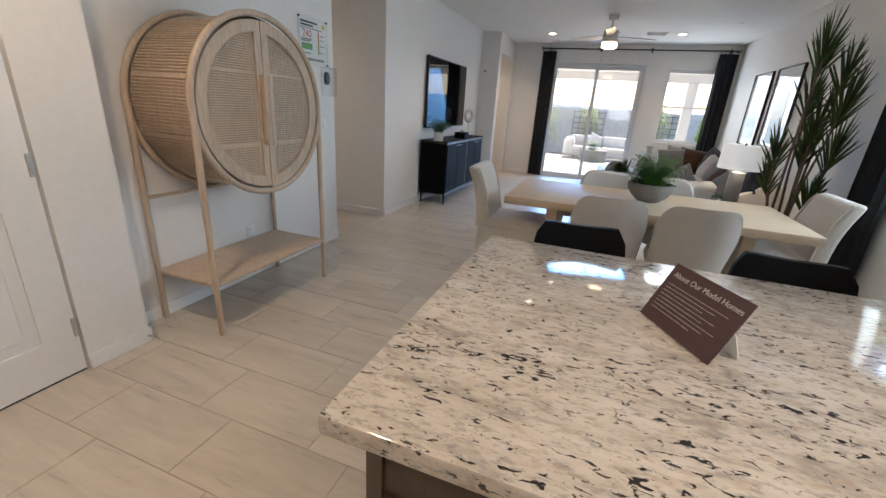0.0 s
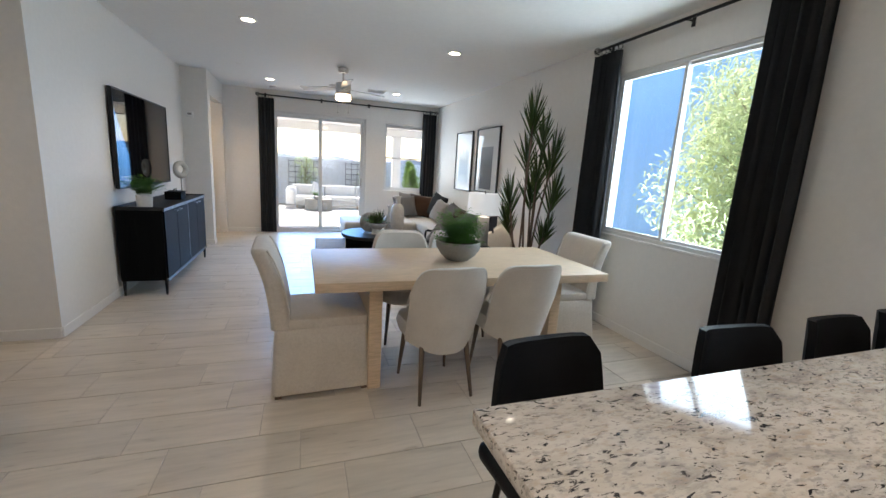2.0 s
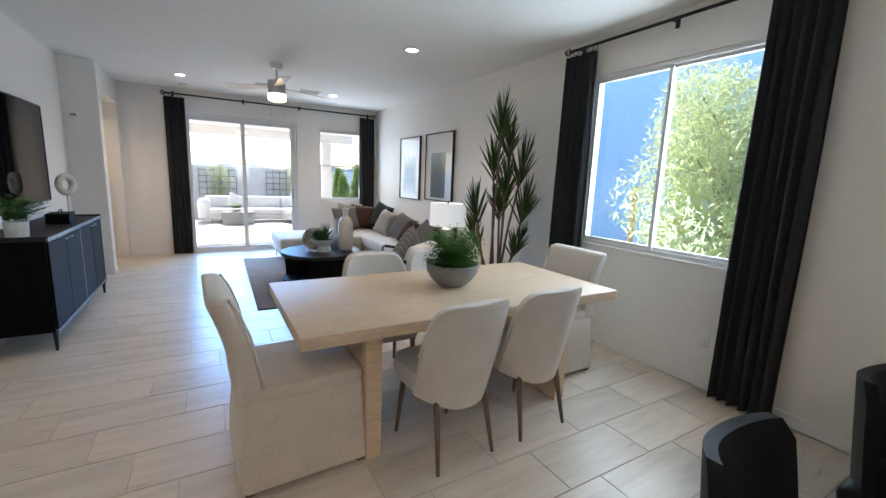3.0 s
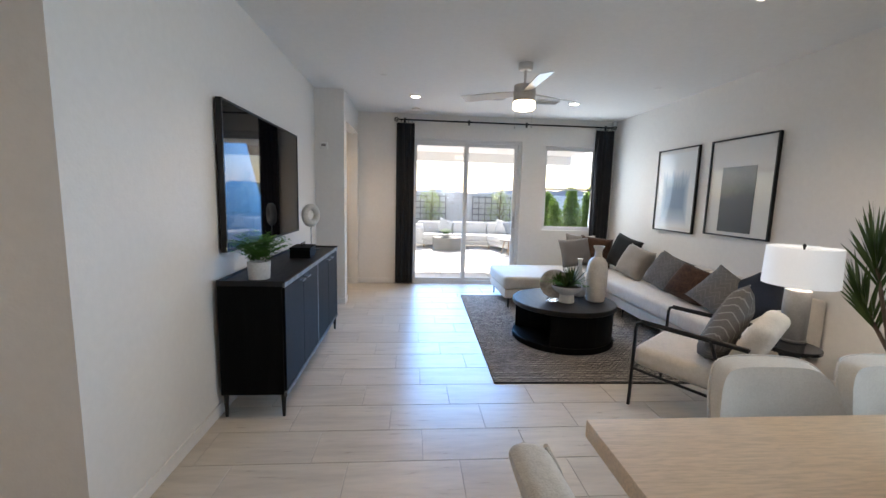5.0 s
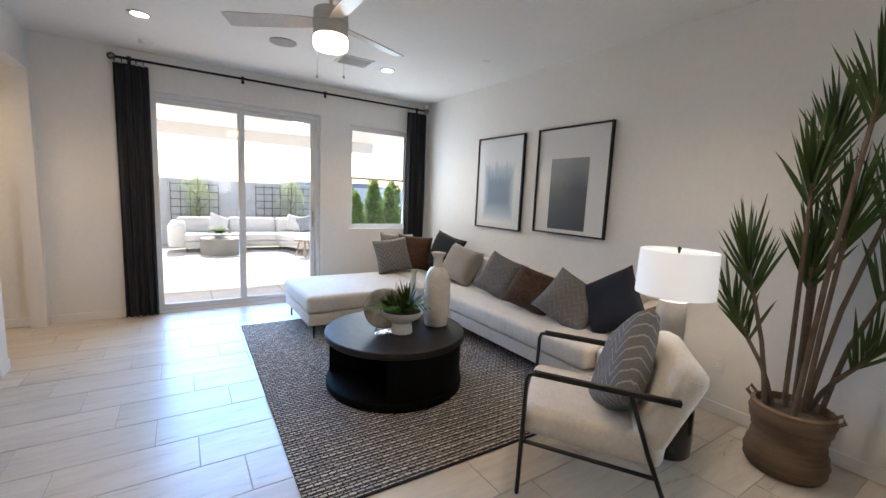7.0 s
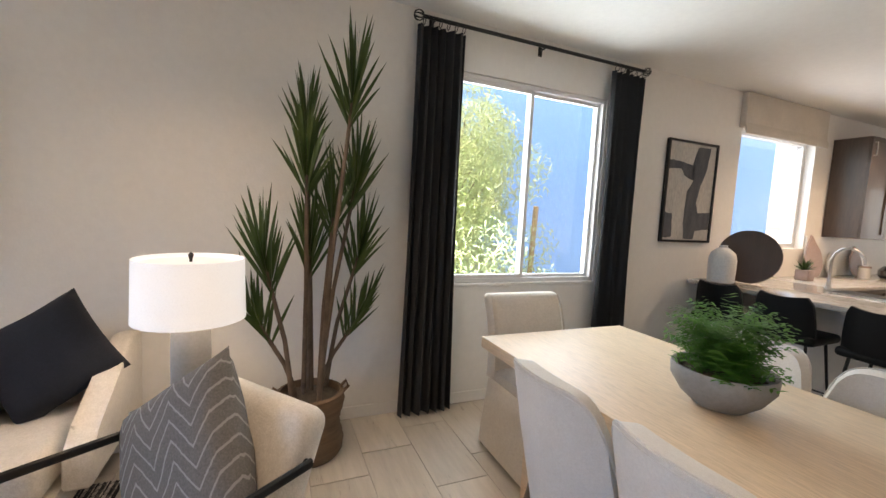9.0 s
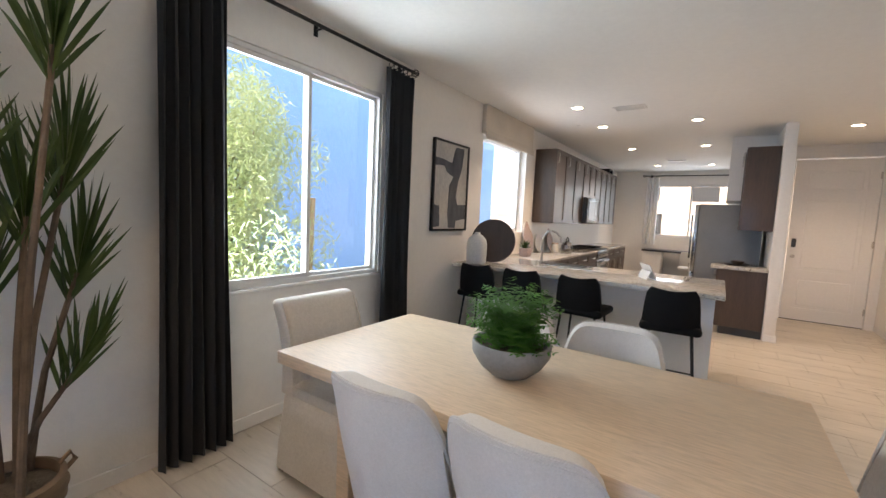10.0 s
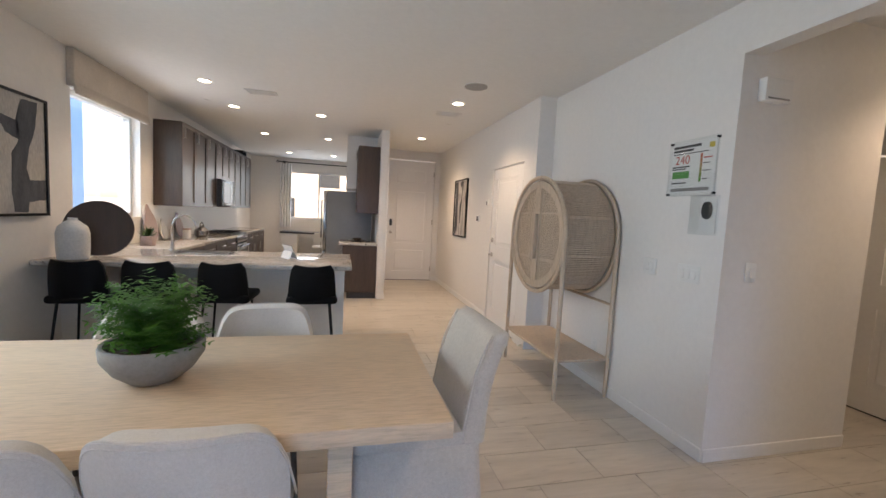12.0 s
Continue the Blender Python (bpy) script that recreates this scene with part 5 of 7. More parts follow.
s = thing("sectional_sofa", "cream upholstered sectional sofa with chaise and black legs", "sofa")
part("base", box(1.56, 2.31, 6.20, 9.55, 0.14, 0.255, 0.012, 2), BOUCLE, s)
part("chaise_base", box(0.22, 1.555, 8.32, 9.32, 0.14, 0.255, 0.012, 2), BOUCLE, s)
part("seat_cushion", box(1.53, 2.10, 6.22, 9.30, 0.257, 0.43, 0.045, 4), BOUCLE, s)
part("chaise_cushion", box(0.20, 1.528, 8.31, 9.31, 0.257, 0.43, 0.045, 4), BOUCLE, s)
for y0, y1 in ((6.24, 7.28), (7.285, 8.32), (8.325, 9.36)):
    bm = loft(B(), [rrect(2.21, (y0 + y1) / 2, 0.10, (y1 - y0) / 2, 0.30, 0.05), rrect(2.20, (y0 + y1) / 2, 0.12, (y1 - y0) / 2, 0.42, 0.06), rrect(2.225, (y0 + y1) / 2, 0.10, (y1 - y0) / 2 - 0.01, 0.68, 0.06), rrect(2.24, (y0 + y1) / 2, 0.07, (y1 - y0) / 2 - 0.03, 0.73, 0.05)])
    part("back_cushion", bm, BOUCLE, s)
part("end_back", loft(B(), [rrect(1.90, 9.45, 0.40, 0.10, 0.256, 0.05), rrect(1.90, 9.46, 0.40, 0.10, 0.62, 0.05), rrect(1.90, 9.46, 0.38, 0.07, 0.66, 0.05)]), BOUCLE, s)
bm = B()
armp = [(1.60, 0.256), (2.31, 0.256), (2.31, 0.70), (2.18, 0.72), (2.02, 0.66), (1.72, 0.46), (1.61, 0.42)]
va = [[bm.verts.new((x, y, z)) for x, z in armp] for y in (6.09, 6.19)]
bm.faces.new(va[0]), bm.faces.new(va[1][::-1])
for k in range(len(armp)):
    bm.faces.new((va[0][k], va[1][k], va[1][(k + 1) % len(armp)], va[0][(k + 1) % len(armp)]))
bmesh.ops.bevel(bm, geom=bm.edges[:], offset=0.02, segments=3, affect="EDGES", profile=0.5)
part("arm", bm, BOUCLE, s, "sloping padded arm")
for lx, ly in ((0.28, 8.36), (0.27, 9.24), (1.62, 6.28), (1.62, 7.9), (2.24, 6.28), (2.24, 9.48), (1.62, 9.48), (1.3, 8.42)):
    part("leg", tube(B(), [(lx, ly, 0.145), (lx, ly, 0.012 if lx > -0.34 and ly < 9.02 else 0.0)], 0.010, 8), BLACK_METAL, s)


def pillow_mesh(name, w, h, d, material, rng):
    """A stuffed square cushion, corners pulled out and edges seamed."""
    bm = B()
    n = 14
    g = {}
    for side in (-1, 1):
        for i in range(n + 1):
            for k in range(n + 1):
                u, v = -1 + 2 * i / n, -1 + 2 * k / n
                edge = i in (0, n) or k in (0, n)
                if edge and side == 1:
                    g[side, i, k] = g[-1, i, k]
                    continue
                pull = 1 - 0.07 * (1 - abs(u) ** 2) * abs(v) ** 3 - 0.0
                pull2 = 1 - 0.07 * (1 - abs(v) ** 2) * abs(u) ** 3
                x, z = u * w / 2 * pull2, v * h / 2 * pull
                thick = d / 2 * max(0, (1 - u ** 4) * (1 - v ** 4)) ** 0.45
                wr = 0.012 * noise.noise(Vector((u * 2.2 + rng, v * 2.2, side * 3.0)))
                g[side, i, k] = bm.verts.new((x, side * thick + (0 if edge else wr), z + 0.4 * wr))
    for side in (-1, 1):
        for i in range(n):
            for k in range(n):
                q = [g[side, i, k], g[side, i + 1, k], g[side, i + 1, k + 1], g[side, i, k + 1]]
                bm.faces.new(q if side < 0 else q[::-1])
    return mesh_of(name, bm, material, 80)


def pillow(label, m, w, h, d, material, seed):
    ob = new("throw_pillow", pillow_mesh("throw_pillow", w, h, d, material, seed))
    ob.matrix_basis = m
    return tagged(ob, label, "pillow", "throw pillows")


# each leans back against the cushions; yaw turns its face toward the room
pillow("navy throw pillow leaning on the sofa", pose(2.03, 6.38, 0.67, -24, -32, -78), 0.46, 0.46, 0.20, NAVY, 1)
pillow("grey chevron throw pillow slumped on the sofa", pose(1.93, 6.70, 0.605, -38, 26, -70), 0.48, 0.44, 0.21, GREYKNIT, 2)
pillow("brown fur throw pillow tipped on the sofa", pose(1.93, 7.13, 0.60, -36, 12, -72), 0.45, 0.40, 0.24, FUR, 3)
pillow("grey knitted throw pillow on the sofa", pose(1.99, 7.66, 0.63, -28, 14, -78), 0.46, 0.44, 0.20, GREYKNIT, 4)
pillow("taupe linen throw pillow on the sofa", pose(1.99, 8.36, 0.64, -26, 8, -84), 0.52, 0.44, 0.20, TAUPE, 5)
pillow("black throw pillow in the sofa corner", pose(2.09, 8.86, 0.70, -18, 12, -76), 0.50, 0.50, 0.15, BLACKCLOTH, 6)
pillow("brown fur throw pillow in the sofa corner", pose(1.82, 9.20, 0.67, -18, 6, -20), 0.48, 0.46, 0.17, FUR, 7)
pillow("grey chevron throw pillow against the sofa end", pose(1.50, 9.18, 0.65, -20, -6, 0), 0.48, 0.44, 0.16, GREYPILLOW, 8)
pillow("taupe throw pillow behind the fur one", pose(1.62, 9.31, 0.70, -14, 3, -8), 0.46, 0.44, 0.12, TAUPE, 9)

c = thing("coffee_table", "round black wooden drum coffee table with open side", "table", pose(0.575, 7.2, 0.012))
part("tabletop", lathe(B(), [(0.0, 0.362), (0.513, 0.362), (0.52, 0.368), (0.52, 0.404), (0.514, 0.410), (0.0, 0.410)], 72), TOPWOOD, c)
part("base_disc", lathe(B(), [(0.0, 0.0), (0.503, 0.0), (0.509, 0.006), (0.509, 0.052), (0.503, 0.058), (0.0, 0.058)], 72), BLACKWOOD, c)
for a0, a1 in ((238, 372), (58, 152)):
    bm = B()
    n = 26
    cols = []
    for k in range(n + 1):
        a = radians(a0 + (a1 - a0) * k / n)
        cols.append([bm.verts.new((r_ * math.cos(a), r_ * math.sin(a), z)) for r_, z in ((0.494, 0.059), (0.494, 0.361), (0.46, 0.361), (0.46, 0.059))])
    for p, q in zip(cols, cols[1:]):
        for k in range(4):
            bm.faces.new((p[k], p[(k + 1) % 4], q[(k + 1) % 4], q[k]))
    bm.faces.new(cols[0]), bm.faces.new(cols[-1][::-1])
    part("side_wall", bm, BLACKWOOD, c)
for a in (238, 12, 58, 152):
    ca, sa = math.cos(radians(a)), math.sin(radians(a))
    part("divider", bar(B(), (0.06 * ca, 0.06 * sa, 0.21), (0.465 * ca, 0.465 * sa, 0.21), 0.022, 0.30), BLACKWOOD, c)

TT = 0.424
BIG = Matrix.Scale(1.35, 4)
t = solid("vase", lathe(B(), [(0.072, 0), (0.088, 0.010), (0.098, 0.07), (0.102, 0.19), (0.101, 0.34), (0.093, 0.40), (0.070, 0.44), (0.040, 0.462), (0.036, 0.49), (0.036, 0.53), (0.054, 0.565), (0.057, 0.573), (0.048, 0.57), (0.031, 0.53), (0, 0.52)], 40), CERAMIC, "tall white crackle-glazed bottle vase", "vase", pose(0.885, 7.13, TT))
t = solid("vase", lathe(B(), [(0.045, 0), (0.055, 0.02), (0.058, 0.08), (0.045, 0.15), (0.018, 0.20), (0.015, 0.27), (0.022, 0.30), (0.018, 0.30), (0, 0.26)], 32), CERAMIC, "slim white bottle vase behind the plant", "vase", pose(0.80, 7.36, TT) @ BIG)
t = thing("planter", "spiky green plant in a white footed bowl", "plant", pose(0.565, 7.09, TT) @ BIG)
part("bowl", lathe(B(), [(0.055, 0), (0.058, 0.004), (0.052, 0.06), (0.09, 0.085), (0.115, 0.115), (0.118, 0.128), (0.112, 0.128), (0.10, 0.11), (0, 0.11)], 36), WHITEPOT, t)
part("soil", lathe(B(), [(0.104, 0.112), (0.05, 0.125), (0, 0.127)], 20), SOIL, t)
bm = B()
rg = random.Random(3)
for cx, cy, sc_ in ((0.03, 0.0, 1.0), (-0.05, 0.03, 0.6), (-0.03, -0.05, 0.55)):
    for k in range(46):
        a, e = rg.uniform(0, 6.283), rg.uniform(0.25, 1.45)
        L = 0.17 * sc_ * rg.uniform(0.75, 1.1)
        leaf_strip(bm, (cx, cy, 0.12), (cx + L * math.cos(e) * math.cos(a), cy + L * math.cos(e) * math.sin(a), 0.12 + L * math.sin(e) + 0.02), 0.011, Vector((0, 0, 1)), 0.1, 3)
part("foliage", bm, DRACAENA, t)
part("trailing_leaves", moved(fern_foliage(random.Random(4), 34, 0.17, 0.08, 0.018), pose(-0.03, 0, 0.11)), FERN, t)
t = thing("decor_plate", "round marbled plate standing on a small easel", "decoration", pose(0.47, 7.20, TT, 0, 0, -18) @ Matrix.Scale(1.3, 4))
part("plate", moved(lathe(B(), [(0, 0), (0.11, 0.002), (0.115, 0.008), (0.11, 0.014), (0, 0.014)], 40), pose(0, 0, 0.125, 78)), mat("marbled_plate", (0.60, 0.57, 0.52), (0.10, 0.085, 0.075), 11, 50, 0.35, 0.1, 0.1), t)
part("easel", tube(tube(B(), [(-0.05, -0.03, 0), (-0.03, 0.0, 0.02), (-0.02, 0.06, 0.0)], 0.004, 6), [(0.05, -0.03, 0), (0.03, 0.0, 0.02), (0.02, 0.06, 0.0)], 0.004, 6), BLACK_METAL, t)
t = thing("coaster_tray", "small clear tray on the coffee table", "tray", pose(0.44, 7.12, TT, 0, 0, 20))
part("tray", box(-0.06, 0.06, -0.045, 0.045, 0.0, 0.008, 0.002, 1), ACRYLIC, t)

# lounge chair: local +y is the way it faces
a = thing("lounge_chair", "cream lounge chair in a slim black metal frame", "armchair", pose(1.022, 5.771, 0, 0, 0, 38.5))
for sx in (-1, 1):
    x = 0.315 * sx
    bm = B()
    tube(bm, [(x, 0.33, 0.0), (x, 0.325, 0.30), (x, 0.32, 0.585), (x, 0.31, 0.612), (x, 0.285, 0.622)], 0.011, 8, flat=1.6)
    part("front_leg", bm, BLACK_METAL, a)
    part("armrest", tube(B(), [(x, 0.29, 0.622), (x, -0.325, 0.597)], 0.012, 8, flat=1.4), BLACK_METAL, a)
    part("rear_leg", tube(B(), [(x, -0.13, 0.600), (x, -0.225, 0.33), (x, -0.36, 0.0)], 0.011, 8, flat=1.5), BLACK_METAL, a)
    part("seat_rail", tube(B(), [(x, 0.325, 0.275), (x, -0.27, 0.235)], 0.010, 8), BLACK_METAL, a)
part("back_rail", tube(B(), [(-0.315, -0.32, 0.597), (0.315, -0.32, 0.597)], 0.011, 8), BLACK_METAL, a)
part("front_rail", tube(B(), [(-0.315, 0.325, 0.272), (0.315, 0.325, 0.272)], 0.010, 8), BLACK_METAL, a)
part("rear_rail", tube(B(), [(-0.315, -0.26, 0.238), (0.315, -0.26, 0.238)], 0.010, 8), BLACK_METAL, a)
part("seat_cushion", moved(box(-0.295, 0.295, -0.30, 0.34, -0.075, 0.075, 0.05, 4), pose(0, 0.0, 0.345, 4)), BOUCLE, a)
part("back_cushion", moved(box(-0.295, 0.295, -0.075, 0.075, -0.06, 0.40, 0.058, 4), pose(0, -0.232, 0.375, 23)), BOUCLE, a)
pillow("grey chevron lumbar pillow on the lounge chair", pose(1.022, 5.771, 0, 0, 0, 38.5) @ pose(0.03, -0.125, 0.60, 24, 36, 16), 0.52, 0.52, 0.18, GREYPILLOW, 11)

t = thing("side_table", "small round dark marble side table with hourglass pedestal", "table", pose(1.60, 5.67, 0))
part("tabletop", lathe(B(), [(0, 0.473), (0.165, 0.473), (0.17, 0.478), (0.17, 0.497), (0.166, 0.501), (0, 0.501)], 48), MARBLE, t)
part("pedestal", lathe(B(), [(0.128, 0.0), (0.135, 0.01), (0.137, 0.10), (0.132, 0.27), (0.105, 0.335), (0.06, 0.37), (0.055, 0.41), (0.075, 0.472)], 40), MARBLE, t)
t = thing("table_lamp", "table lamp with white drum shade and grey base", "lamp", pose(1.70, 5.765, 0.502))
part("base", lathe(B(), [(0.078, 0), (0.082, 0.006), (0.082, 0.016), (0.076, 0.02), (0.077, 0.12), (0.078, 0.24), (0.076, 0.365), (0.03, 0.38), (0.012, 0.39), (0.012, 0.41), (0, 0.41)], 36), GREYBASE, t)
sh_ob = part("shade", lathe(B(), [(0.216, 0.405), (0.209, 0.668), (0.206, 0.668), (0.213, 0.405)], 56, cap=False), SHADE, t, "white fabric drum shade, lit")
part("finial", lathe(B(), [(0.012, 0.40), (0.006, 0.66), (0.012, 0.683), (0, 0.695)], 12), BLACK_METAL, t)
part("diffuser", lathe(B(), [(0.205, 0.65), (0, 0.652)], 40), SHADE, t)
lamp = bpy.data.lights.new("table_lamp_bulb", "POINT")
lamp.energy, lamp.color, lamp.shadow_soft_size = 1.6, (1.0, 0.93, 0.85), 0.05
new("table_lamp_bulb", lamp).matrix_world = pose(1.70, 5.765, 1.03)
t = thing("potted_plant", "small trailing green plant on the side table", "plant", pose(1.55, 5.79, 0.502))
part("pot", lathe(B(), [(0.035, 0), (0.045, 0.06), (0.04, 0.06), (0, 0.05)], 20), WHITEPOT, t)
part("foliage", moved(fern_foliage(random.Random(14), 26, 0.10, 0.08, 0.014), pose(0, 0, 0.05)), FERN, t)

# tall cane plant: stems (dx, dy, top height, leaf length)
t = thing("dracaena_plant", "tall spiky dracaena with bare canes in a brown basket", "plant", pose(2.03, 5.23, 0))
part("basket", lathe(B(), [(0.165, 0.0)] + [(0.175 + 0.012 * math.sin(k * 0.6) + (0.006 if k % 2 else 0.0), 0.012 + 0.0235 * k) for k in range(16)] + [(0.165, 0.372), (0.158, 0.33), (0, 0.33)], 40), BASKET, t, "woven brown basket pot")
for sy in (-1, 1):
    part("basket_handle", tube(B(), [(0, sy * 0.175, 0.33), (0.0, sy * 0.215, 0.37), (0.0, sy * 0.20, 0.405), (0, sy * 0.165, 0.372)], 0.010, 8), BASKET, t)
part("bark", lathe(B(), [(0.157, 0.332), (0.08, 0.35), (0, 0.355)], 20), SOIL, t)
STEMS = [(-0.15, -0.16, 1.96, 0.44), (0.13, 0.04, 1.82, 0.40), (-0.06, 0.05, 1.58, 0.42), (0.09, -0.23, 1.52, 0.46), (-0.13, 0.24, 1.08, 0.42),
         (0.12, -0.27, 1.12, 0.42), (0.02, 0.02, 1.14, 0.42), (-0.12, 0.27, 0.80, 0.34), (0.07, -0.26, 0.74, 0.34), (0.0, -0.10, 1.36, 0.42)]
rg = random.Random(21)
for dx, dy, hz, ll in STEMS:
    top = Vector((dx, dy, hz))
    base = Vector((dx * 0.5 + rg.uniform(-0.04, 0.04), dy * 0.3 + rg.uniform(-0.03, 0.03), 0.34))
    mid = base.lerp(top, 0.5) + Vector((rg.uniform(-0.015, 0.015), -dy * 0.10, 0))
    part("cane", tube(B(), [base, base.lerp(mid, 0.5) + Vector((0, 0, 0.02)), mid, mid.lerp(top, 0.6), top], 0.014, 8, r_end=0.010), CANE, t)
    bm = B()
    ax = (top - mid).normalized()
    for k in range(38):
        f = k / 38
        a = k * 2.399 + rg.uniform(-0.2, 0.2)
        e = 0.62 + 0.80 * f + rg.uniform(-0.12, 0.12)
        org = top + ax * (-0.14 + 0.24 * f)
        L = ll * rg.uniform(0.72, 1.0)
        dirn = Vector((math.cos(a) * math.cos(e), math.sin(a) * math.cos(e), math.sin(e))) + ax * 0.85
        dirn.normalize()
        tip = org + dirn * L
        tip.x = min(tip.x, 0.27)
        leaf_strip(bm, org, tip, 0.0135, Vector((math.cos(a + 1.5), math.sin(a + 1.5), 0.3)), rg.uniform(0.0, 0.16), 4)
    part("leaf_crown", bm, DRACAENA, t, "tuft of dark green sword leaves")

# ---- ceiling fixtures ----
for i, (lx, ly) in enumerate(DOWNLIGHTS):
    if i == 0:
        dl = thing("downlight", "round white recessed ceiling downlight, lit", "ceiling light", pose(lx, ly, H), group="recessed downlights")
        part("trim_ring", lathe(B(), [(0.085, 0.0), (0.085, -0.006), (0.078, -0.010), (0.060, -0.008), (0.058, -0.001)], 32, cap=False), WHITE_PLASTIC, dl)
        part("lens", lathe(B(), [(0.0585, -0.003), (0.0, -0.0031)], 32), LENS, dl, "glowing warm lens")
    else:
        copy_thing(dl, pose(lx, ly, H))
f = thing("ceiling_fan", "three-blade brushed nickel ceiling fan with glowing light", "ceiling fan", pose(0.057, 7.207, H))
part("canopy", lathe(B(), [(0.07, 0), (0.07, -0.05), (0.06, -0.065), (0.02, -0.07)], 32), NICKEL, f)
part("downrod", tube(B(), [(0, 0, -0.06), (0, 0, -0.205)], 0.013, 12), NICKEL, f)
part("motor", lathe(B(), [(0.03, -0.196), (0.10, -0.201), (0.105, -0.206), (0.105, -0.261), (0.109, -0.266), (0.109, -0.281), (0.105, -0.286), (0.105, -0.351), (0.10, -0.356), (0, -0.356)], 40), NICKEL, f)
part("light_bowl", lathe(B(), [(0.104, -0.358), (0.106, -0.366), (0.106, -0.411), (0.098, -0.428), (0.07, -0.436), (0, -0.438)], 40), emit_mat("fan_light_glass", (1.0, 0.80, 0.55), 4.0), f, "frosted glass light, lit")
BLADE = mat("silver_fan_blade", (0.42, 0.40, 0.37), (0.36, 0.34, 0.32), 4, 60, 0.35, 0.1, 0.0, metal=0.3)
for ang in (24, 146, 270):
    bm = B()
    outl = [(0.10, -0.045), (0.20, -0.058), (0.62, -0.068), (0.66, -0.06), (0.66, 0.06), (0.62, 0.068), (0.20, 0.058), (0.10, 0.045)]
    lo = [bm.verts.new((x, y, -0.003)) for x, y in outl]
    hi = [bm.verts.new((x, y, 0.003)) for x, y in outl]
    bm.faces.new(lo[::-1]), bm.faces.new(hi)
    for k in range(8):
        bm.faces.new((lo[k], lo[(k + 1) % 8], hi[(k + 1) % 8], hi[k]))
    part("blade", moved(bm, pose(0, 0, -0.271, 0, 0, ang) @ pose(0, 0, 0, 13)), BLADE, f)
for dx, dy in ((-0.07, 0.05), (0.07, -0.05)):
    part("pull_chain", tube(lathe(B(), [(0.0, -0.581), (0.008, -0.586), (0.008, -0.601), (0, -0.606)], 10, dx, dy), [(dx, dy, -0.356), (dx, dy, -0.581)], 0.0015, 5), NICKEL, f)


def vent(label, x, y, hx, hy, m=None):
    t = thing("ceiling_vent", label, "vent", pose(x, y, H))
    part("frame", moved(grid_wall("y", -0.010, -0.001, -hx, hx, -hy, hy, [(-hx + 0.02, hx - 0.02, -hy + 0.02, hy - 0.02)]), pose(0, 0, -0.011, -90)), WHITE_PLASTIC, t)
    part("backing", box(-hx + 0.02, hx - 0.02, -hy + 0.02, hy - 0.02, -0.003, -0.001), DARK_PLASTIC, t)
    n = 7
    for k in range(n):
        yy = -hy + 0.03 + (2 * hy - 0.06) * k / (n - 1)
        part("slat", bar(B(), (-hx + 0.02, yy, -0.006), (hx - 0.02, yy, -0.006), 0.008, 0.005), WHITE_PLASTIC, t)


vent("white ceiling air vent in the kitchen", 0.90, 0.405, 0.17, 0.09)
vent("white ceiling air vent in the entry", -1.326, 0.39, 0.17, 0.09)
vent("white ceiling air vent near the fan", 0.76, 8.68, 0.17, 0.14)
vent("white ceiling air vent in the far room", 0.8, -4.2, 0.17, 0.09)
GRILLE = mat("speaker_grille", (0.42, 0.41, 0.39), (0.36, 0.35, 0.34), 40, 300, 0.8, 0.1, 0.5, 500)
for x, y in ((-1.316, 1.59), (0.06, 8.60)):
    solid("ceiling_speaker", lathe(B(), [(0.115, 0), (0.115, -0.006), (0.10, -0.009), (0, -0.010)], 40), GRILLE, "round flush ceiling speaker grille", "speaker", pose(x, y, H), "ceiling speakers")
solid("smoke_detector", lathe(B(), [(0.062, 0), (0.062, -0.015), (0.05, -0.032), (0, -0.034)], 32), WHITE_PLASTIC, "round white smoke detector on the ceiling", "smoke detector", pose(-0.984, 9.45, H))
for x, y in ((-1.34, 7.83), (1.77, 7.82), (1.67, -0.30), (-1.50, -0.21)):
    solid("fire_sprinkler", lathe(B(), [(0.04, 0), (0.04, -0.004), (0.03, -0.007), (0, -0.008)], 20), WHITE_PLASTIC, "small flush white sprinkler cover", "sprinkler", pose(x, y, H), "sprinkler covers")
t = thing("wall_sensor", "small white motion sensor in the corner", "sensor", pose(2.27, 9.83, 2.69))
part("housing", box(-0.03, 0.03, -0.05, 0.025, -0.03, 0.03, 0.008), WHITE_PLASTIC, t)

# ---- entry, hall and wall fittings ----


def letters(text, size, parent, material, m, name="lettering"):
    cu = bpy.data.curves.new("text", "FONT")
    cu.body, cu.size, cu.extrude = text, size, 0.0004
    ob = new("text", cu)
    me = bpy.data.meshes.new_from_object(ob.evaluated_get(bpy.context.evaluated_depsgraph_get()))
    bpy.data.objects.remove(ob)
    bpy.data.curves.remove(cu)
    me.name = name
    me.materials.clear()
    me.materials.append(material)
    p = new(name, me)
    p.parent = parent
    p.matrix_basis = m
    return p


INK = mat("dark_ink", (0.03, 0.03, 0.03), (0.04, 0.04, 0.04), 5, 50, 0.6, 0.05, 0.0)
RED = mat("red_ink", (0.55, 0.05, 0.04), (0.50, 0.05, 0.04), 5, 50, 0.6, 0.05, 0.0)
GREEN = mat("green_ink", (0.10, 0.35, 0.08), (0.10, 0.32, 0.08), 5, 50, 0.6, 0.05, 0.0)
PAPER = mat("white_paper", (0.80, 0.79, 0.76), (0.78, 0.77, 0.74), 5, 50, 0.7, 0.05, 0.0, mottle=0.02)
MAROON = mat("maroon_card", (0.085, 0.042, 0.042), (0.075, 0.038, 0.038), 5, 50, 0.45, 0.05, 0.0)
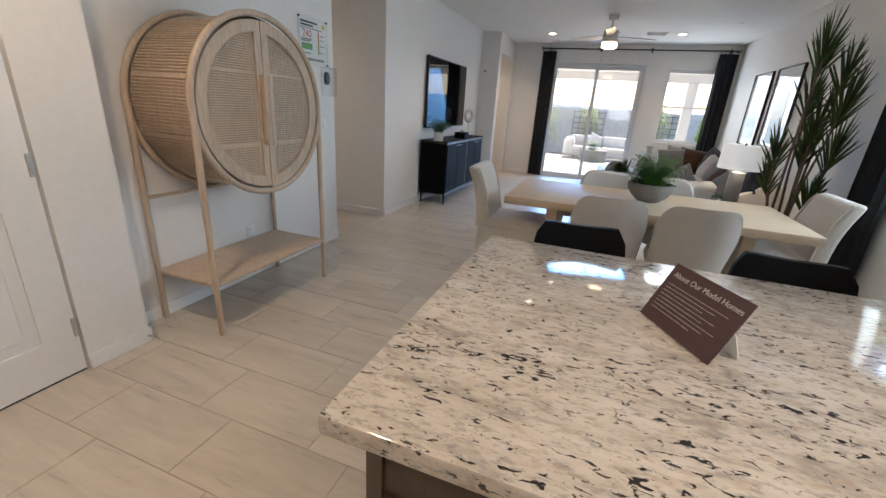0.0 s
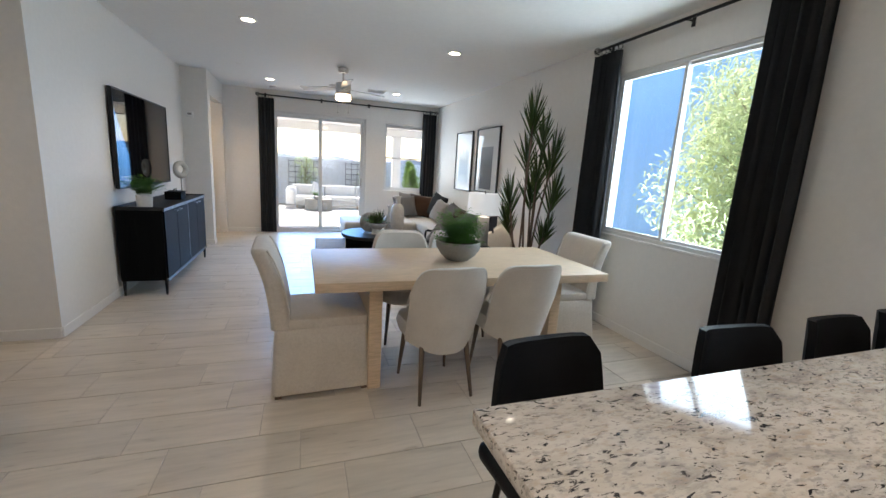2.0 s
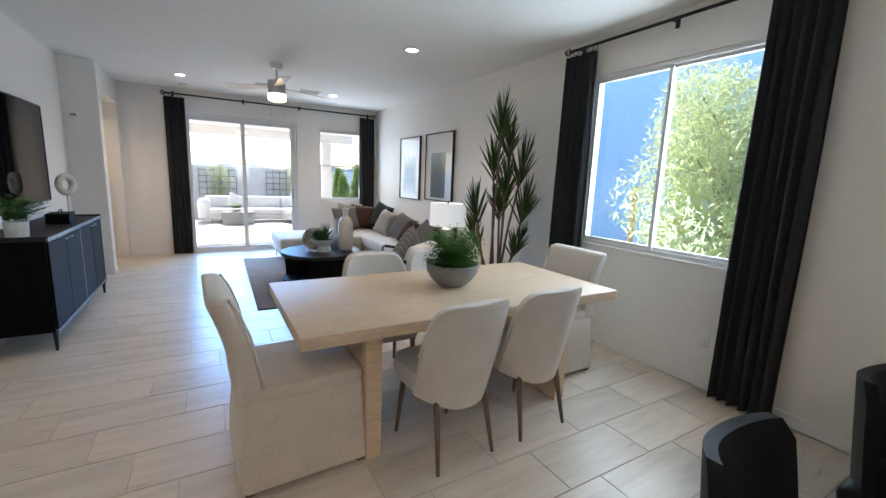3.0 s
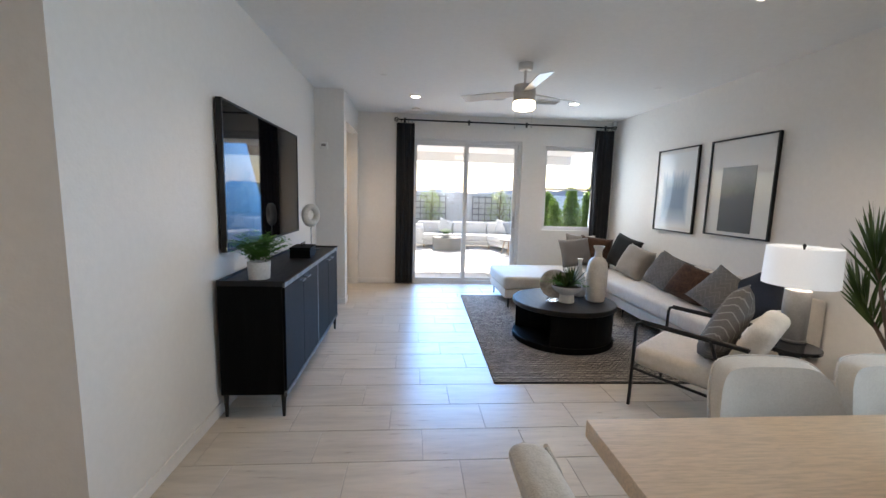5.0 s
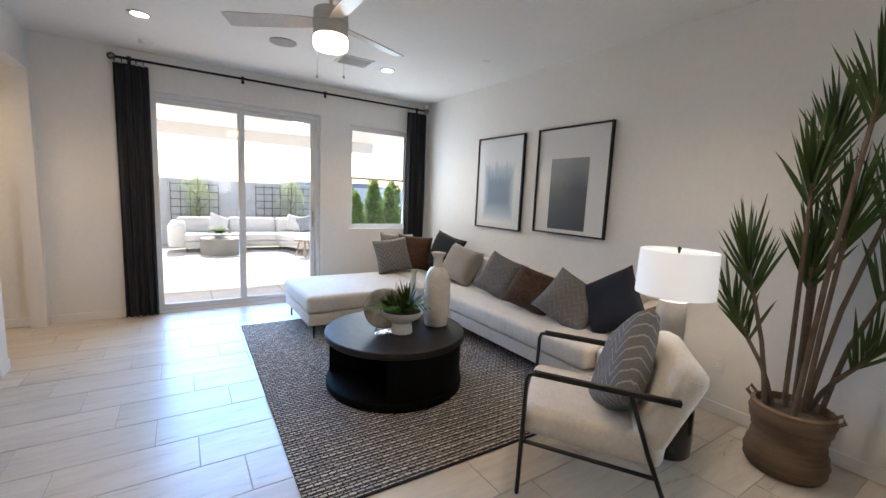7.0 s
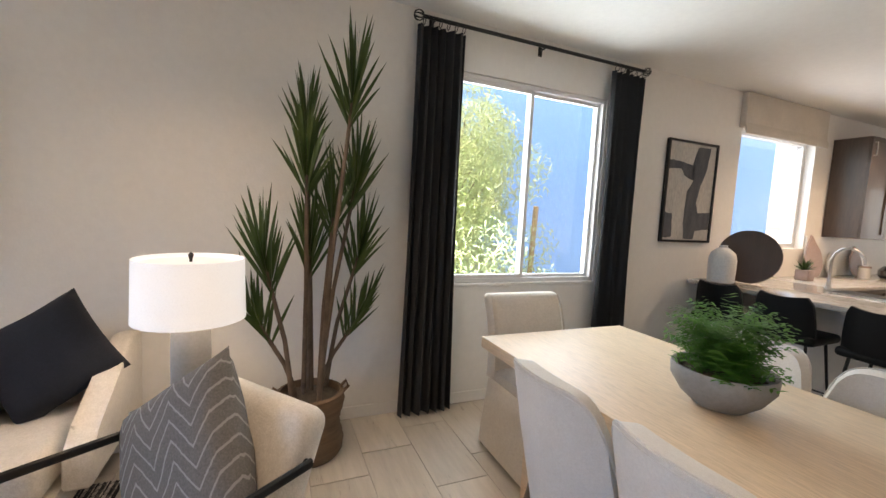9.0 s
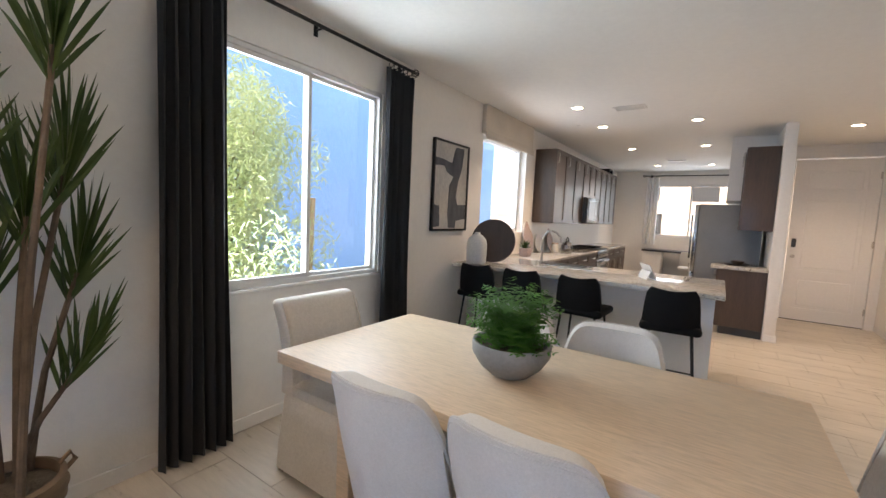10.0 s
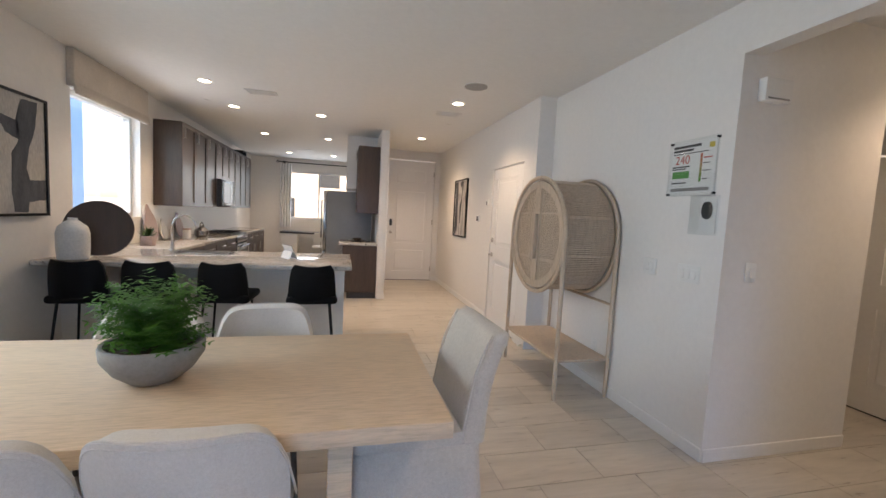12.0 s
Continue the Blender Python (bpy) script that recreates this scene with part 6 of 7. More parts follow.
LIGHTINK = mat("pale_ink", (0.62, 0.58, 0.56), (0.60, 0.56, 0.54), 5, 50, 0.6, 0.05, 0.0)

# local: x along the wall, z up, -y out of the wall; turned so that it faces +x
t = thing("wall_sign", "clear acrylic sign with a coloured rating sheet", "sign", pose(WW, 3.415, 1.826, 0, 0, 90) @ Matrix.Scale(0.94, 4))
part("sheet", box(-0.185, 0.185, -0.008, -0.005, -0.175, 0.175), PAPER, t)
pa = part("acrylic_panel", box(-0.205, 0.205, -0.014, -0.009, -0.195, 0.195, 0.001, 1), ACRYLIC, t)
pa.visible_shadow = False
for sx in (-1, 1):
    for sz in (-1, 1):
        part("standoff", moved(lathe(B(), [(0.008, 0), (0.008, 0.018), (0, 0.018)], 12), pose(0.19 * sx, 0, 0.18 * sz, 90)), BLACK_METAL, t)
Q = lambda x, z: pose(x, -0.0084, z, 90)
letters("240", 0.085, t, RED, Q(-0.15, 0.03), "figure")
for x0, x1, z0, h_, mm in ((-0.17, 0.06, 0.140, 0.018, INK), (-0.17, 0.0, 0.115, 0.016, INK), (-0.17, 0.12, 0.098, 0.006, INK), (-0.17, -0.02, 0.006, 0.010, INK), (-0.17, -0.05, -0.008, 0.008, INK), (-0.165, -0.02, -0.07, 0.05, GREEN),
                           (-0.17, -0.04, -0.105, 0.008, INK), (-0.17, 0.15, -0.16, 0.022, GREYBASE), (0.125, 0.165, 0.12, 0.035, mat("yellow_ink", (0.65, 0.5, 0.05), (0.6, 0.45, 0.05), 5, 50, 0.6, 0.05, 0.0)), (0.09, 0.155, 0.055, 0.008, RED), (0.09, 0.14, 0.02, 0.006, INK), (0.09, 0.15, -0.03, 0.006, INK), (0.09, 0.13, -0.085, 0.006, INK)):
    part("printed_bar", box(x0, x1, -0.0088, -0.0081, z0, z0 + h_), mm, t)
for k in range(6):
    part("rating_scale", box(0.062, 0.08, -0.0088, -0.0081, -0.10 + 0.032 * k, -0.07 + 0.032 * k), mat("scale_ink", (0.12 + 0.09 * k, 0.34 - 0.045 * k, 0.05), None, 5, 50, 0.6, 0.05, 0.0), t)

t = thing("display_box", "clear acrylic box holding a black doorbell unit", "display", pose(WW, 3.57, 1.52, 0, 0, 90))
bm = grid_wall("y", -0.075, -0.001, -0.07, 0.07, -0.12, 0.12, [(-0.066, 0.066, -0.116, 0.116)])
pb = part("case", bm, ACRYLIC, t)
pb.visible_shadow = False
pc = part("front", box(-0.07, 0.07, -0.078, -0.0755, -0.12, 0.12), ACRYLIC, t)
pc.visible_shadow = False
part("backing", box(-0.055, 0.055, -0.006, -0.001, -0.11, 0.11), WHITE_PLASTIC, t)
part("device", loft(B(), [[(x * 0.03, -0.006, z * 0.055 + 0.03) for x, z in [(math.cos(a), math.sin(a)) for a in [k * 0.39270 for k in range(16)]]], [(x * 0.028, -0.032, z * 0.052 + 0.03) for x, z in [(math.cos(a), math.sin(a)) for a in [k * 0.39270 for k in range(16)]]]]), DARK_PLASTIC, t, "black oval device")


def switch_plate(y, z, gangs, m, label):
    t = thing("light_switch", label, "light switch", m, group="switch plates")
    w_ = 0.036 + 0.023 * (gangs - 1)
    part("plate", box(-w_ - 0.005, w_ + 0.005, -0.007, 0, -0.058, 0.058, 0.003, 2), WHITE_PLASTIC, t)
    for k in range(gangs):
        x = (k - (gangs - 1) / 2) * 0.046
        part("rocker", box(x - 0.016, x + 0.016, -0.012, -0.006, -0.033, 0.033, 0.003, 1), WHITE_PLASTIC, t)


switch_plate(0, 0, 2, pose(WW, 3.125, 1.147, 0, 0, 90), "white double rocker switch on the wall")
switch_plate(0, 0, 3, pose(WW, 3.467, 1.142, 0, 0, 90), "white triple rocker switch on the wall")
switch_plate(0, 0, 1, pose(-2.456, 3.695, 1.186, 0, 0, 180), "white rocker switch inside the hall")


def outlet(m):
    t = thing("outlet", "white duplex wall outlet", "outlet", m, group="wall outlets")
    part("plate", box(-0.038, 0.038, -0.006, 0, -0.06, 0.06, 0.003, 2), WHITE_PLASTIC, t)
    for z in (-0.025, 0.025):
        part("socket", box(-0.016, 0.016, -0.009, -0.005, z - 0.015, z + 0.015, 0.004, 2), WHITE_PLASTIC, t)


outlet(pose(WE, 3.116, 0.37, 0, 0, -90)), outlet(pose(WE, 5.73, 0.355, 0, 0, -90)), outlet(pose(WW, 2.55, 0.36, 0, 0, 90))
t = thing("door_chime", "white door chime box high on the hall wall", "chime", pose(-2.46, 3.695, 2.25, 0, 0, 180))
part("cover", box(-0.10, 0.10, -0.05, 0, -0.065, 0.065, 0.006), WHITE_PLASTIC, t)
part("grille", box(-0.08, 0.08, -0.052, -0.0505, -0.055, -0.045), GREYBASE, t)
t = thing("thermostat", "small grey thermostat on the entry wall", "thermostat", pose(WD, -0.24, 1.41, 0, 0, 90))
part("housing", box(-0.06, 0.06, -0.022, 0, -0.05, 0.05, 0.006), WHITE_PLASTIC, t)
part("display", box(-0.045, 0.045, -0.024, -0.0215, -0.035, 0.035, 0.002, 1), DARK_PLASTIC, t)
t = thing("alarm_keypad", "small grey keypad on the entry wall", "keypad", pose(WD, 0.13, 1.64, 0, 0, 90))
part("housing", box(-0.035, 0.035, -0.02, 0, -0.045, 0.045, 0.005), WHITE_PLASTIC, t)
part("panel", box(-0.02, 0.02, -0.022, -0.0195, -0.03, 0.02), GREYBASE, t)
t = thing("door_stop", "small spring door stop on the baseboard", "door stop", pose(-2.03, 1.545, 0.045))
part("spring", tube(B(), [(0, 0.0, 0), (0.05, 0.02, -0.002)], 0.006, 8), NICKEL, t)
part("tip", tube(B(), [(0.05, 0.02, -0.002), (0.062, 0.024, -0.003)], 0.008, 8), WHITE_PLASTIC, t)

# ---- things on the kitchen counters ----
CT = 0.9125
t = thing("info_card", "maroon tent card with white lettering on the counter", "card", pose(0.428, 1.204, CT, 0, 0, -59.7))
tilt = pose(0, 0, 0.002, -28)
part("card", moved(box(-0.115, 0.115, -0.0015, 0.0015, 0.0, 0.155), tilt), MAROON, t)
part("stand", moved(box(-0.10, 0.10, 0.0, 0.003, 0.0, 0.085), pose(0, 0.088, 0.001, 24)), PAPER, t)
part("backing", moved(box(-0.114, 0.114, 0.0018, 0.0030, 0.001, 0.154), tilt), PAPER, t, "plain white back")
letters("About Our Model Homes", 0.0195, t, LIGHTINK, tilt @ pose(-0.10, -0.0022, 0.122, 90))
for k in range(8):
    part("text_line", moved(box(-0.10, 0.085 - 0.02 * ((k * 37) % 5) * 0.7, -0.0024, -0.0016, 0.102 - 0.0098 * k, 0.1031 - 0.0098 * k), tilt), LIGHTINK, t)
solid("vase", lathe(B(), [(0.085, 0), (0.105, 0.012), (0.11, 0.10), (0.11, 0.22), (0.095, 0.275), (0.05, 0.315), (0.032, 0.325), (0.032, 0.345), (0.025, 0.345), (0.02, 0.32), (0, 0.31)], 36), WHITEPOT, "tall matte white jug vase on the bar counter", "vase", pose(2.09, 1.66, CT))
bm = loft(B(), [[(0.25 * math.cos(a), -0.015, 0.25 * math.sin(a)) for k in range(36) for a in [6.28319 * k / 36]], [(0.246 * math.cos(a), 0.015, 0.246 * math.sin(a)) for k in range(36) for a in [6.28319 * k / 36]]])
for v in bm.verts:
    v.co.z = min(max(v.co.z, -0.245), 0.245)
solid("wooden_disc", bm, WALNUT_BOARD, "large dark carved wooden disc leaning on the wall", "decoration", pose(2.05, 1.36, CT + 0.247, 10, 0, 24))


def paddle(label, r, m, material):
    bm = B()
    outl = [(r * math.sin(a), r * 1.15 * (1 - math.cos(a))) for a in [radians(10 * k) for k in range(-15, 16)]]
    outl += [(0.022, r * 2.7), (0.0, r * 2.8), (-0.022, r * 2.7)]
    lo = [bm.verts.new((x, -0.008, z)) for x, z in outl]
    hi = [bm.verts.new((x, 0.008, z)) for x, z in outl]
    bm.faces.new(lo), bm.faces.new(hi[::-1])
    for k in range(len(outl)):
        bm.faces.new((lo[k], lo[(k + 1) % len(outl)], hi[(k + 1) % len(outl)], hi[k]))
    return solid("cutting_board", bm, material, label, "cutting board", m, "cutting boards")


BLUSH = mat("blush_wood", (0.42, 0.31, 0.28), (0.36, 0.26, 0.23), 4, 40, 0.55, 0.1, 0.2, 80)
paddle("large blush paddle board leaning under the window", 0.17, pose(2.24, -0.20, CT, -10, 0, -90), BLUSH)
paddle("white paddle board leaning on the backsplash", 0.10, pose(2.27, -0.62, CT, -10, 0, -90), WHITEPOT)
paddle("brown paddle board leaning on the backsplash", 0.13, pose(2.25, -1.12, CT, -10, 0, -90), BLUSH)
t = thing("potted_succulent", "green succulent in a blush square pot", "plant", pose(2.09, 0.33, CT))
part("pot", box(-0.06, 0.06, -0.06, 0.06, 0, 0.11, 0.008), BLUSH, t)
bm = B()
rg = random.Random(9)
for k in range(60):
    a, e = rg.uniform(0, 6.283), rg.uniform(0.2, 1.4)
    L = 0.13 * rg.uniform(0.7, 1.1)
    leaf_strip(bm, (0, 0, 0.10), (L * math.cos(e) * math.cos(a), L * math.cos(e) * math.sin(a), 0.11 + L * math.sin(e)), 0.014, Vector((0, 0, 1)), 0.0, 3)
part("foliage", bm, DRACAENA, t)
t = thing("kettle", "round brown and steel kettle near the stove", "kettle", pose(2.05, -1.35, CT))
part("body", lathe(B(), [(0.07, 0), (0.10, 0.03), (0.10, 0.09), (0.06, 0.14), (0.015, 0.15), (0.015, 0.17), (0, 0.17)], 28), STAINLESS, t)
part("handle", tube(B(), [(0, -0.08, 0.11), (0, -0.07, 0.19), (0, 0, 0.22), (0, 0.07, 0.19), (0, 0.08, 0.11)], 0.008, 8), BLACK_METAL, t)
t = thing("canister", "small wooden-lidded canister on the counter", "canister", pose(2.12, -0.95, CT))
part("jar", lathe(B(), [(0.05, 0), (0.055, 0.01), (0.055, 0.12), (0, 0.12)], 24), WHITEPOT, t)
part("lid", lathe(B(), [(0.056, 0.121), (0.056, 0.14), (0, 0.142)], 24), BLUSH, t)
t = thing("tray", "dark round tray with bowls on the coffee station", "tray", pose(-0.30, -1.42, CT))
part("dish", lathe(B(), [(0.13, 0), (0.15, 0.02), (0.145, 0.02), (0.125, 0.006), (0, 0.006)], 32), DARK_PLASTIC, t)
part("bowl", lathe(B(), [(0.05, 0.008), (0.08, 0.06), (0.075, 0.06), (0.045, 0.014), (0, 0.014)], 24), WALNUT_BOARD, t)
t = thing("basket", "dark wire basket on top of the wall cabinets", "basket", pose(2.18, -4.25, 2.472))
part("wire", grid_wall("x", -0.10, 0.10, -0.16, 0.16, 0, 0.13, [(-0.14, 0.14, 0.02, 0.11)]), BLACK_METAL, t)
t = thing("desk", "pale desk with dark top below the far window", "desk", pose(0.75, -5.72, 0))
part("top", box(-0.75, 0.75, -0.28, 0.28, 0.76, 0.80, 0.004, 1), DARK_PLASTIC, t)
for sx in (-1, 1):
    part("pedestal", box(0.52 * sx - 0.2, 0.52 * sx + 0.2, -0.26, 0.26, 0, 0.758, 0.004, 1), TRIM, t)
t = thing("office_chair", "white swivel chair at the far desk", "chair", pose(0.45, -5.0, 0))
part("seat", lathe(B(), [(0.0, 0.44), (0.20, 0.44), (0.22, 0.47), (0.20, 0.50), (0, 0.505)], 28), WHITE_PLASTIC, t)
part("post", tube(B(), [(0, 0, 0.05), (0, 0, 0.44)], 0.02, 10), NICKEL, t)
for k in range(5):
    a = 1.25664 * k
    part("foot", tube(B(), [(0, 0, 0.07), (0.24 * math.cos(a), 0.24 * math.sin(a), 0.018)], 0.014, 8), NICKEL, t)
part("backrest", loft(B(), [rrect(0, 0.20, 0.17, 0.02, 0.56, 0.018), rrect(0, 0.22, 0.19, 0.02, 0.72, 0.018), rrect(0, 0.23, 0.16, 0.018, 0.84, 0.016)]), WHITE_PLASTIC, t)
part("back_bar", tube(B(), [(0, 0.1, 0.45), (0, 0.22, 0.50), (0, 0.235, 0.62)], 0.012, 8), NICKEL, t)

# ---- outside ----
DIRT = mat("desert_gravel", (0.58, 0.52, 0.45), (0.50, 0.45, 0.39), 0.8, 8, 0.95, 0.05, 0.6, 30, dist=0.02)
# the blue skylight on this shaded wall is put into its base colour
STUCCO = mat("neighbour_stucco", (0.29, 0.56, 0.95), (0.28, 0.545, 0.93), 0.5, 12, 0.9, 0.05, 0.5, 60, dist=0.004)
PATIO = mat("patio_concrete", (0.66, 0.64, 0.61), (0.60, 0.58, 0.55), 0.7, 14, 0.85, 0.1, 0.3, 60)
BLOCK = mat("grey_block", (0.70, 0.72, 0.75), (0.62, 0.64, 0.67), 2, 30, 0.9, 0.05, 0.5, 60, rand=1.0)
OUTWHITE = weave_mat("outdoor_white_cloth", (0.66, 0.65, 0.63), (0.76, 0.75, 0.73), 150)


def leaf_mat(name, a, b):
    """Leaf that lets part of the light through."""
    m = mat(name, a, b, 3, 30, 0.5, 0.1, 0.0)
    nt = m.node_tree
    tl = nt.nodes.new("ShaderNodeBsdfTranslucent")
    tl.inputs[0].default_value = (*(c * 1.4 for c in b), 1)
    mx = nt.nodes.new("ShaderNodeMixShader")
    mx.inputs[0].default_value = 0.45
    nt.links.new(nt.nodes["Principled BSDF"].outputs[0], mx.inputs[1])
    nt.links.new(tl.outputs[0], mx.inputs[2])
    nt.links.new(mx.outputs[0], nt.nodes["Material Output"].inputs[0])
    return m


BUSH = leaf_mat("bright_shrub_leaf", (0.10, 0.20, 0.035), (0.16, 0.26, 0.05))
BAMBOO = leaf_mat("willow_leaf", (0.24, 0.34, 0.13), (0.44, 0.50, 0.29))
BARK = mat("pale_bark", (0.24, 0.19, 0.14), (0.17, 0.13, 0.10), 8, 60, 0.9, 0.05, 0.6, 60)
STAKE = mat("timber_stake", (0.42, 0.30, 0.18), (0.36, 0.25, 0.15), 6, 60, 0.8, 0.05, 0.4, 60)
# blue haze of the distance is mixed into the ridge colour
RIDGE = mat("far_mountain", (0.20, 0.25, 0.33), (0.16, 0.205, 0.28), 0.004, 0.03, 1.0, 0.0, 0.0)

bm = B()
v = [bm.verts.new(p) for p in ((-4000, -4000, -0.16), (4000, -4000, -0.16), (4000, 4000, -0.16), (-4000, 4000, -0.16))]
bm.faces.new(v)
setting("ground", bm, DIRT, "dry gravel ground")
pat = setting("patio", box(-6, 6, 10.03, 16.3, -0.155, -0.062), GROUT, "pale concrete paver patio")
pm = mesh_of("paver", box(0.005, 0.905, 0.005, 0.905, -0.06, -0.045, 0.004, 1), PATIO)
for i in range(13):
    for k in range(6):
        p = new("paver", pm)
        p.parent = pat
        p.location = (-5.9 + 0.91 * i, 10.05 + 0.91 * k, 0)
roof = setting("patio_roof", box(-6.2, 2.95, 10.03, 13.5, 2.52, 2.72), CEIL, "white covered patio roof")
setting("trim_patio_beam", box(-6.2, 2.95, 13.3, 13.5, 2.31, 2.518), TRIM, "white beam along the patio roof")
setting("trim_patio_post", box(2.08, 2.32, 13.28, 13.50, -0.06, 2.308, 0.01), TRIM, "white patio roof post")
setting("trim_patio_post", box(-6.15, -5.9, 13.28, 13.50, -0.06, 2.308, 0.01), TRIM, "white patio roof post")
for x in (-1.2, 0.9):
    dlp = thing("downlight", "round white patio ceiling light", "ceiling light", pose(x, 11.6, 2.519), group="patio lights")
    part("lens", lathe(B(), [(0.08, -0.001), (0.08, -0.006), (0, -0.007)], 24), LENS, dlp)

bw = setting("garden_wall", box(-14, 14, 17.46, 17.60, -0.16, 1.58), GROUT, "grey block garden wall")
bmesh_block = mesh_of("block", box(0.005, 0.395, 0, 0.02, 0.004, 0.192, 0.004, 1), BLOCK)
for r_ in range(9):
    for i in range(30):
        b = new("block", bmesh_block)
        b.parent = bw
        b.location = (-5.0 + 0.4 * i + (0.2 if r_ % 2 else 0), 17.44, -0.15 + 0.192 * r_)
TRELLIS_METAL = mat("weathered_grey_metal", (0.16, 0.17, 0.185), (0.12, 0.128, 0.14), 6, 60, 0.6, 0.1, 0.1, 200, metal=0.3)
for x0, x1 in ((-0.95, 0.15), (1.1, 2.65)):
    t = thing("trellis", "dark metal grid trellis on the garden wall", "trellis", pose(0, 17.38, 0), group="wall trellises")
    n = int((x1 - x0) / 0.2)
    for k in range(n + 1):
        part("bar", bar(B(), (x0 + (x1 - x0) * k / n, 0, 0.2), (x0 + (x1 - x0) * k / n, 0, 1.5), 0.02, 0.02), TRELLIS_METAL, t)
    for k in range(7):
        part("bar", bar(B(), (x0, -0.015, 0.25 + 0.2 * k), (x1, -0.015, 0.25 + 0.2 * k), 0.016, 0.02), TRELLIS_METAL, t)

GZ = -0.045
t = thing("outdoor_sofa", "white curved outdoor sectional sofa", "sofa", pose(0.75, 15.35, GZ))
part("base", loft(B(), [rrect(0, 0, 1.60, 0.42, 0.10, 0.3, 8), rrect(0, 0, 1.62, 0.44, 0.14, 0.3, 8), rrect(0, 0, 1.62, 0.44, 0.22, 0.3, 8)]), OUTWHITE, t)
for x0, x1 in ((-1.58, -0.54), (-0.53, 0.53), (0.54, 1.58)):
    part("seat_cushion", box(x0, x1, -0.44, 0.20, 0.222, 0.40, 0.05, 3), OUTWHITE, t)
    part("back_cushion", box(x0, x1, 0.18, 0.42, 0.30, 0.74, 0.07, 3), OUTWHITE, t)
part("arm", loft(B(), [rrect(-1.58, -0.05, 0.16, 0.42, 0.14, 0.12, 6), rrect(-1.58, -0.05, 0.17, 0.42, 0.55, 0.12, 6), rrect(-1.56, 0.0, 0.12, 0.36, 0.66, 0.10, 6)]), OUTWHITE, t)
for x in (-1.4, 1.4):
    for y in (-0.3, 0.3):
        part("foot", tube(B(), [(x, y, 0.11), (x, y, 0)], 0.02, 8), STAKE, t)
t = thing("outdoor_lounge", "white outdoor lounge seat facing the sofa", "sofa", pose(1.75, 14.6, GZ, 0, 0, -70))
part("base", box(-0.55, 0.55, -0.40, 0.40, 0.12, 0.24, 0.02, 2), OUTWHITE, t)
part("cushion", box(-0.55, 0.55, -0.42, 0.30, 0.242, 0.41, 0.05, 3), OUTWHITE, t)
for x in (-0.48, 0.48):
    for y in (-0.33, 0.33):
        part("leg", tube(B(), [(x, y, 0.125), (x * 1.04, y * 1.04, 0)], 0.018, 8), STAKE, t)
pillow("pale blue outdoor pillow on the patio sofa", pose(1.75, 15.42, GZ + 0.60, -20, 12, -10), 0.46, 0.44, 0.16, OUTWHITE, 21)
pillow("pale grey outdoor pillow on the patio sofa", pose(2.0, 15.35, GZ + 0.60, -20, -14, 8), 0.44, 0.42, 0.16, mat("grey_outdoor_cloth", (0.40, 0.42, 0.45), (0.34, 0.36, 0.39), 20, 200, 0.95), 22)
pillow("pale grey outdoor pillow at the sofa end", pose(0.0, 15.45, GZ + 0.60, -20, 20, 14), 0.44, 0.42, 0.16, OUTWHITE, 23)
t = thing("outdoor_table", "round grey concrete patio coffee table", "table", pose(0.0, 14.62, GZ))
part("drum", lathe(B(), [(0.40, 0), (0.41, 0.01), (0.42, 0.34), (0.415, 0.35), (0, 0.352)], 40), CONCRETE, t)
t = thing("potted_plant", "green plant in a bowl on the patio table", "plant", pose(-0.05, 14.6, GZ + 0.354))
part("bowl", lathe(B(), [(0.08, 0), (0.13, 0.07), (0.12, 0.07), (0, 0.05)], 24), WHITEPOT, t)
part("foliage", moved(fern_foliage(random.Random(31), 60, 0.20, 0.22, 0.028), pose(0, 0, 0.06)), FERN, t)
t = thing("outdoor_stool", "low slatted patio side table", "table", pose(1.55, 13.75, GZ))
part("top", lathe(B(), [(0.22, 0.36), (0.23, 0.37), (0.22, 0.39), (0, 0.39)], 28), CONCRETE, t)
for k in range(3):
    a = 2.0944 * k + 0.4
    part("leg", tube(B(), [(0.1 * math.cos(a), 0.1 * math.sin(a), 0.362), (0.2 * math.cos(a), 0.2 * math.sin(a), 0)], 0.016, 8), STAKE, t)
t = thing("planter_box", "dark square planter by the garden wall", "planter", pose(2.0, 16.1, -0.05))
part("box", box(-0.25, 0.25, -0.25, 0.25, 0, 0.62, 0.01), DARK_PLASTIC, t)
part("soil", box(-0.23, 0.23, -0.23, 0.23, 0.622, 0.63), SOIL, t)


def leaf_cloud(rg, centres, count, size, slim):
    """Small pointed leaves scattered through a group of uneven clumps."""
    bm = B()
    for cx, cy, cz, rx, rz in centres:
        for _ in range(count):
            a, b = rg.uniform(0, 6.283), math.acos(rg.uniform(-1, 1))
            r_ = rg.uniform(0.35, 1.0) ** 0.6
            p = Vector((cx + rx * r_ * math.sin(b) * math.cos(a), cy + rx * r_ * math.sin(b) * math.sin(a), cz + rz * r_ * math.cos(b)))
            d_ = Vector((rg.gauss(0, 1), rg.gauss(0, 1), rg.gauss(-0.25, 0.8)))
            d_.normalize()
            leaf_strip(bm, p, p + d_ * size * rg.uniform(0.7, 1.3), size * slim, Vector((rg.gauss(0, 1), rg.gauss(0, 1), 1)), 0.25, 2)
    return bm


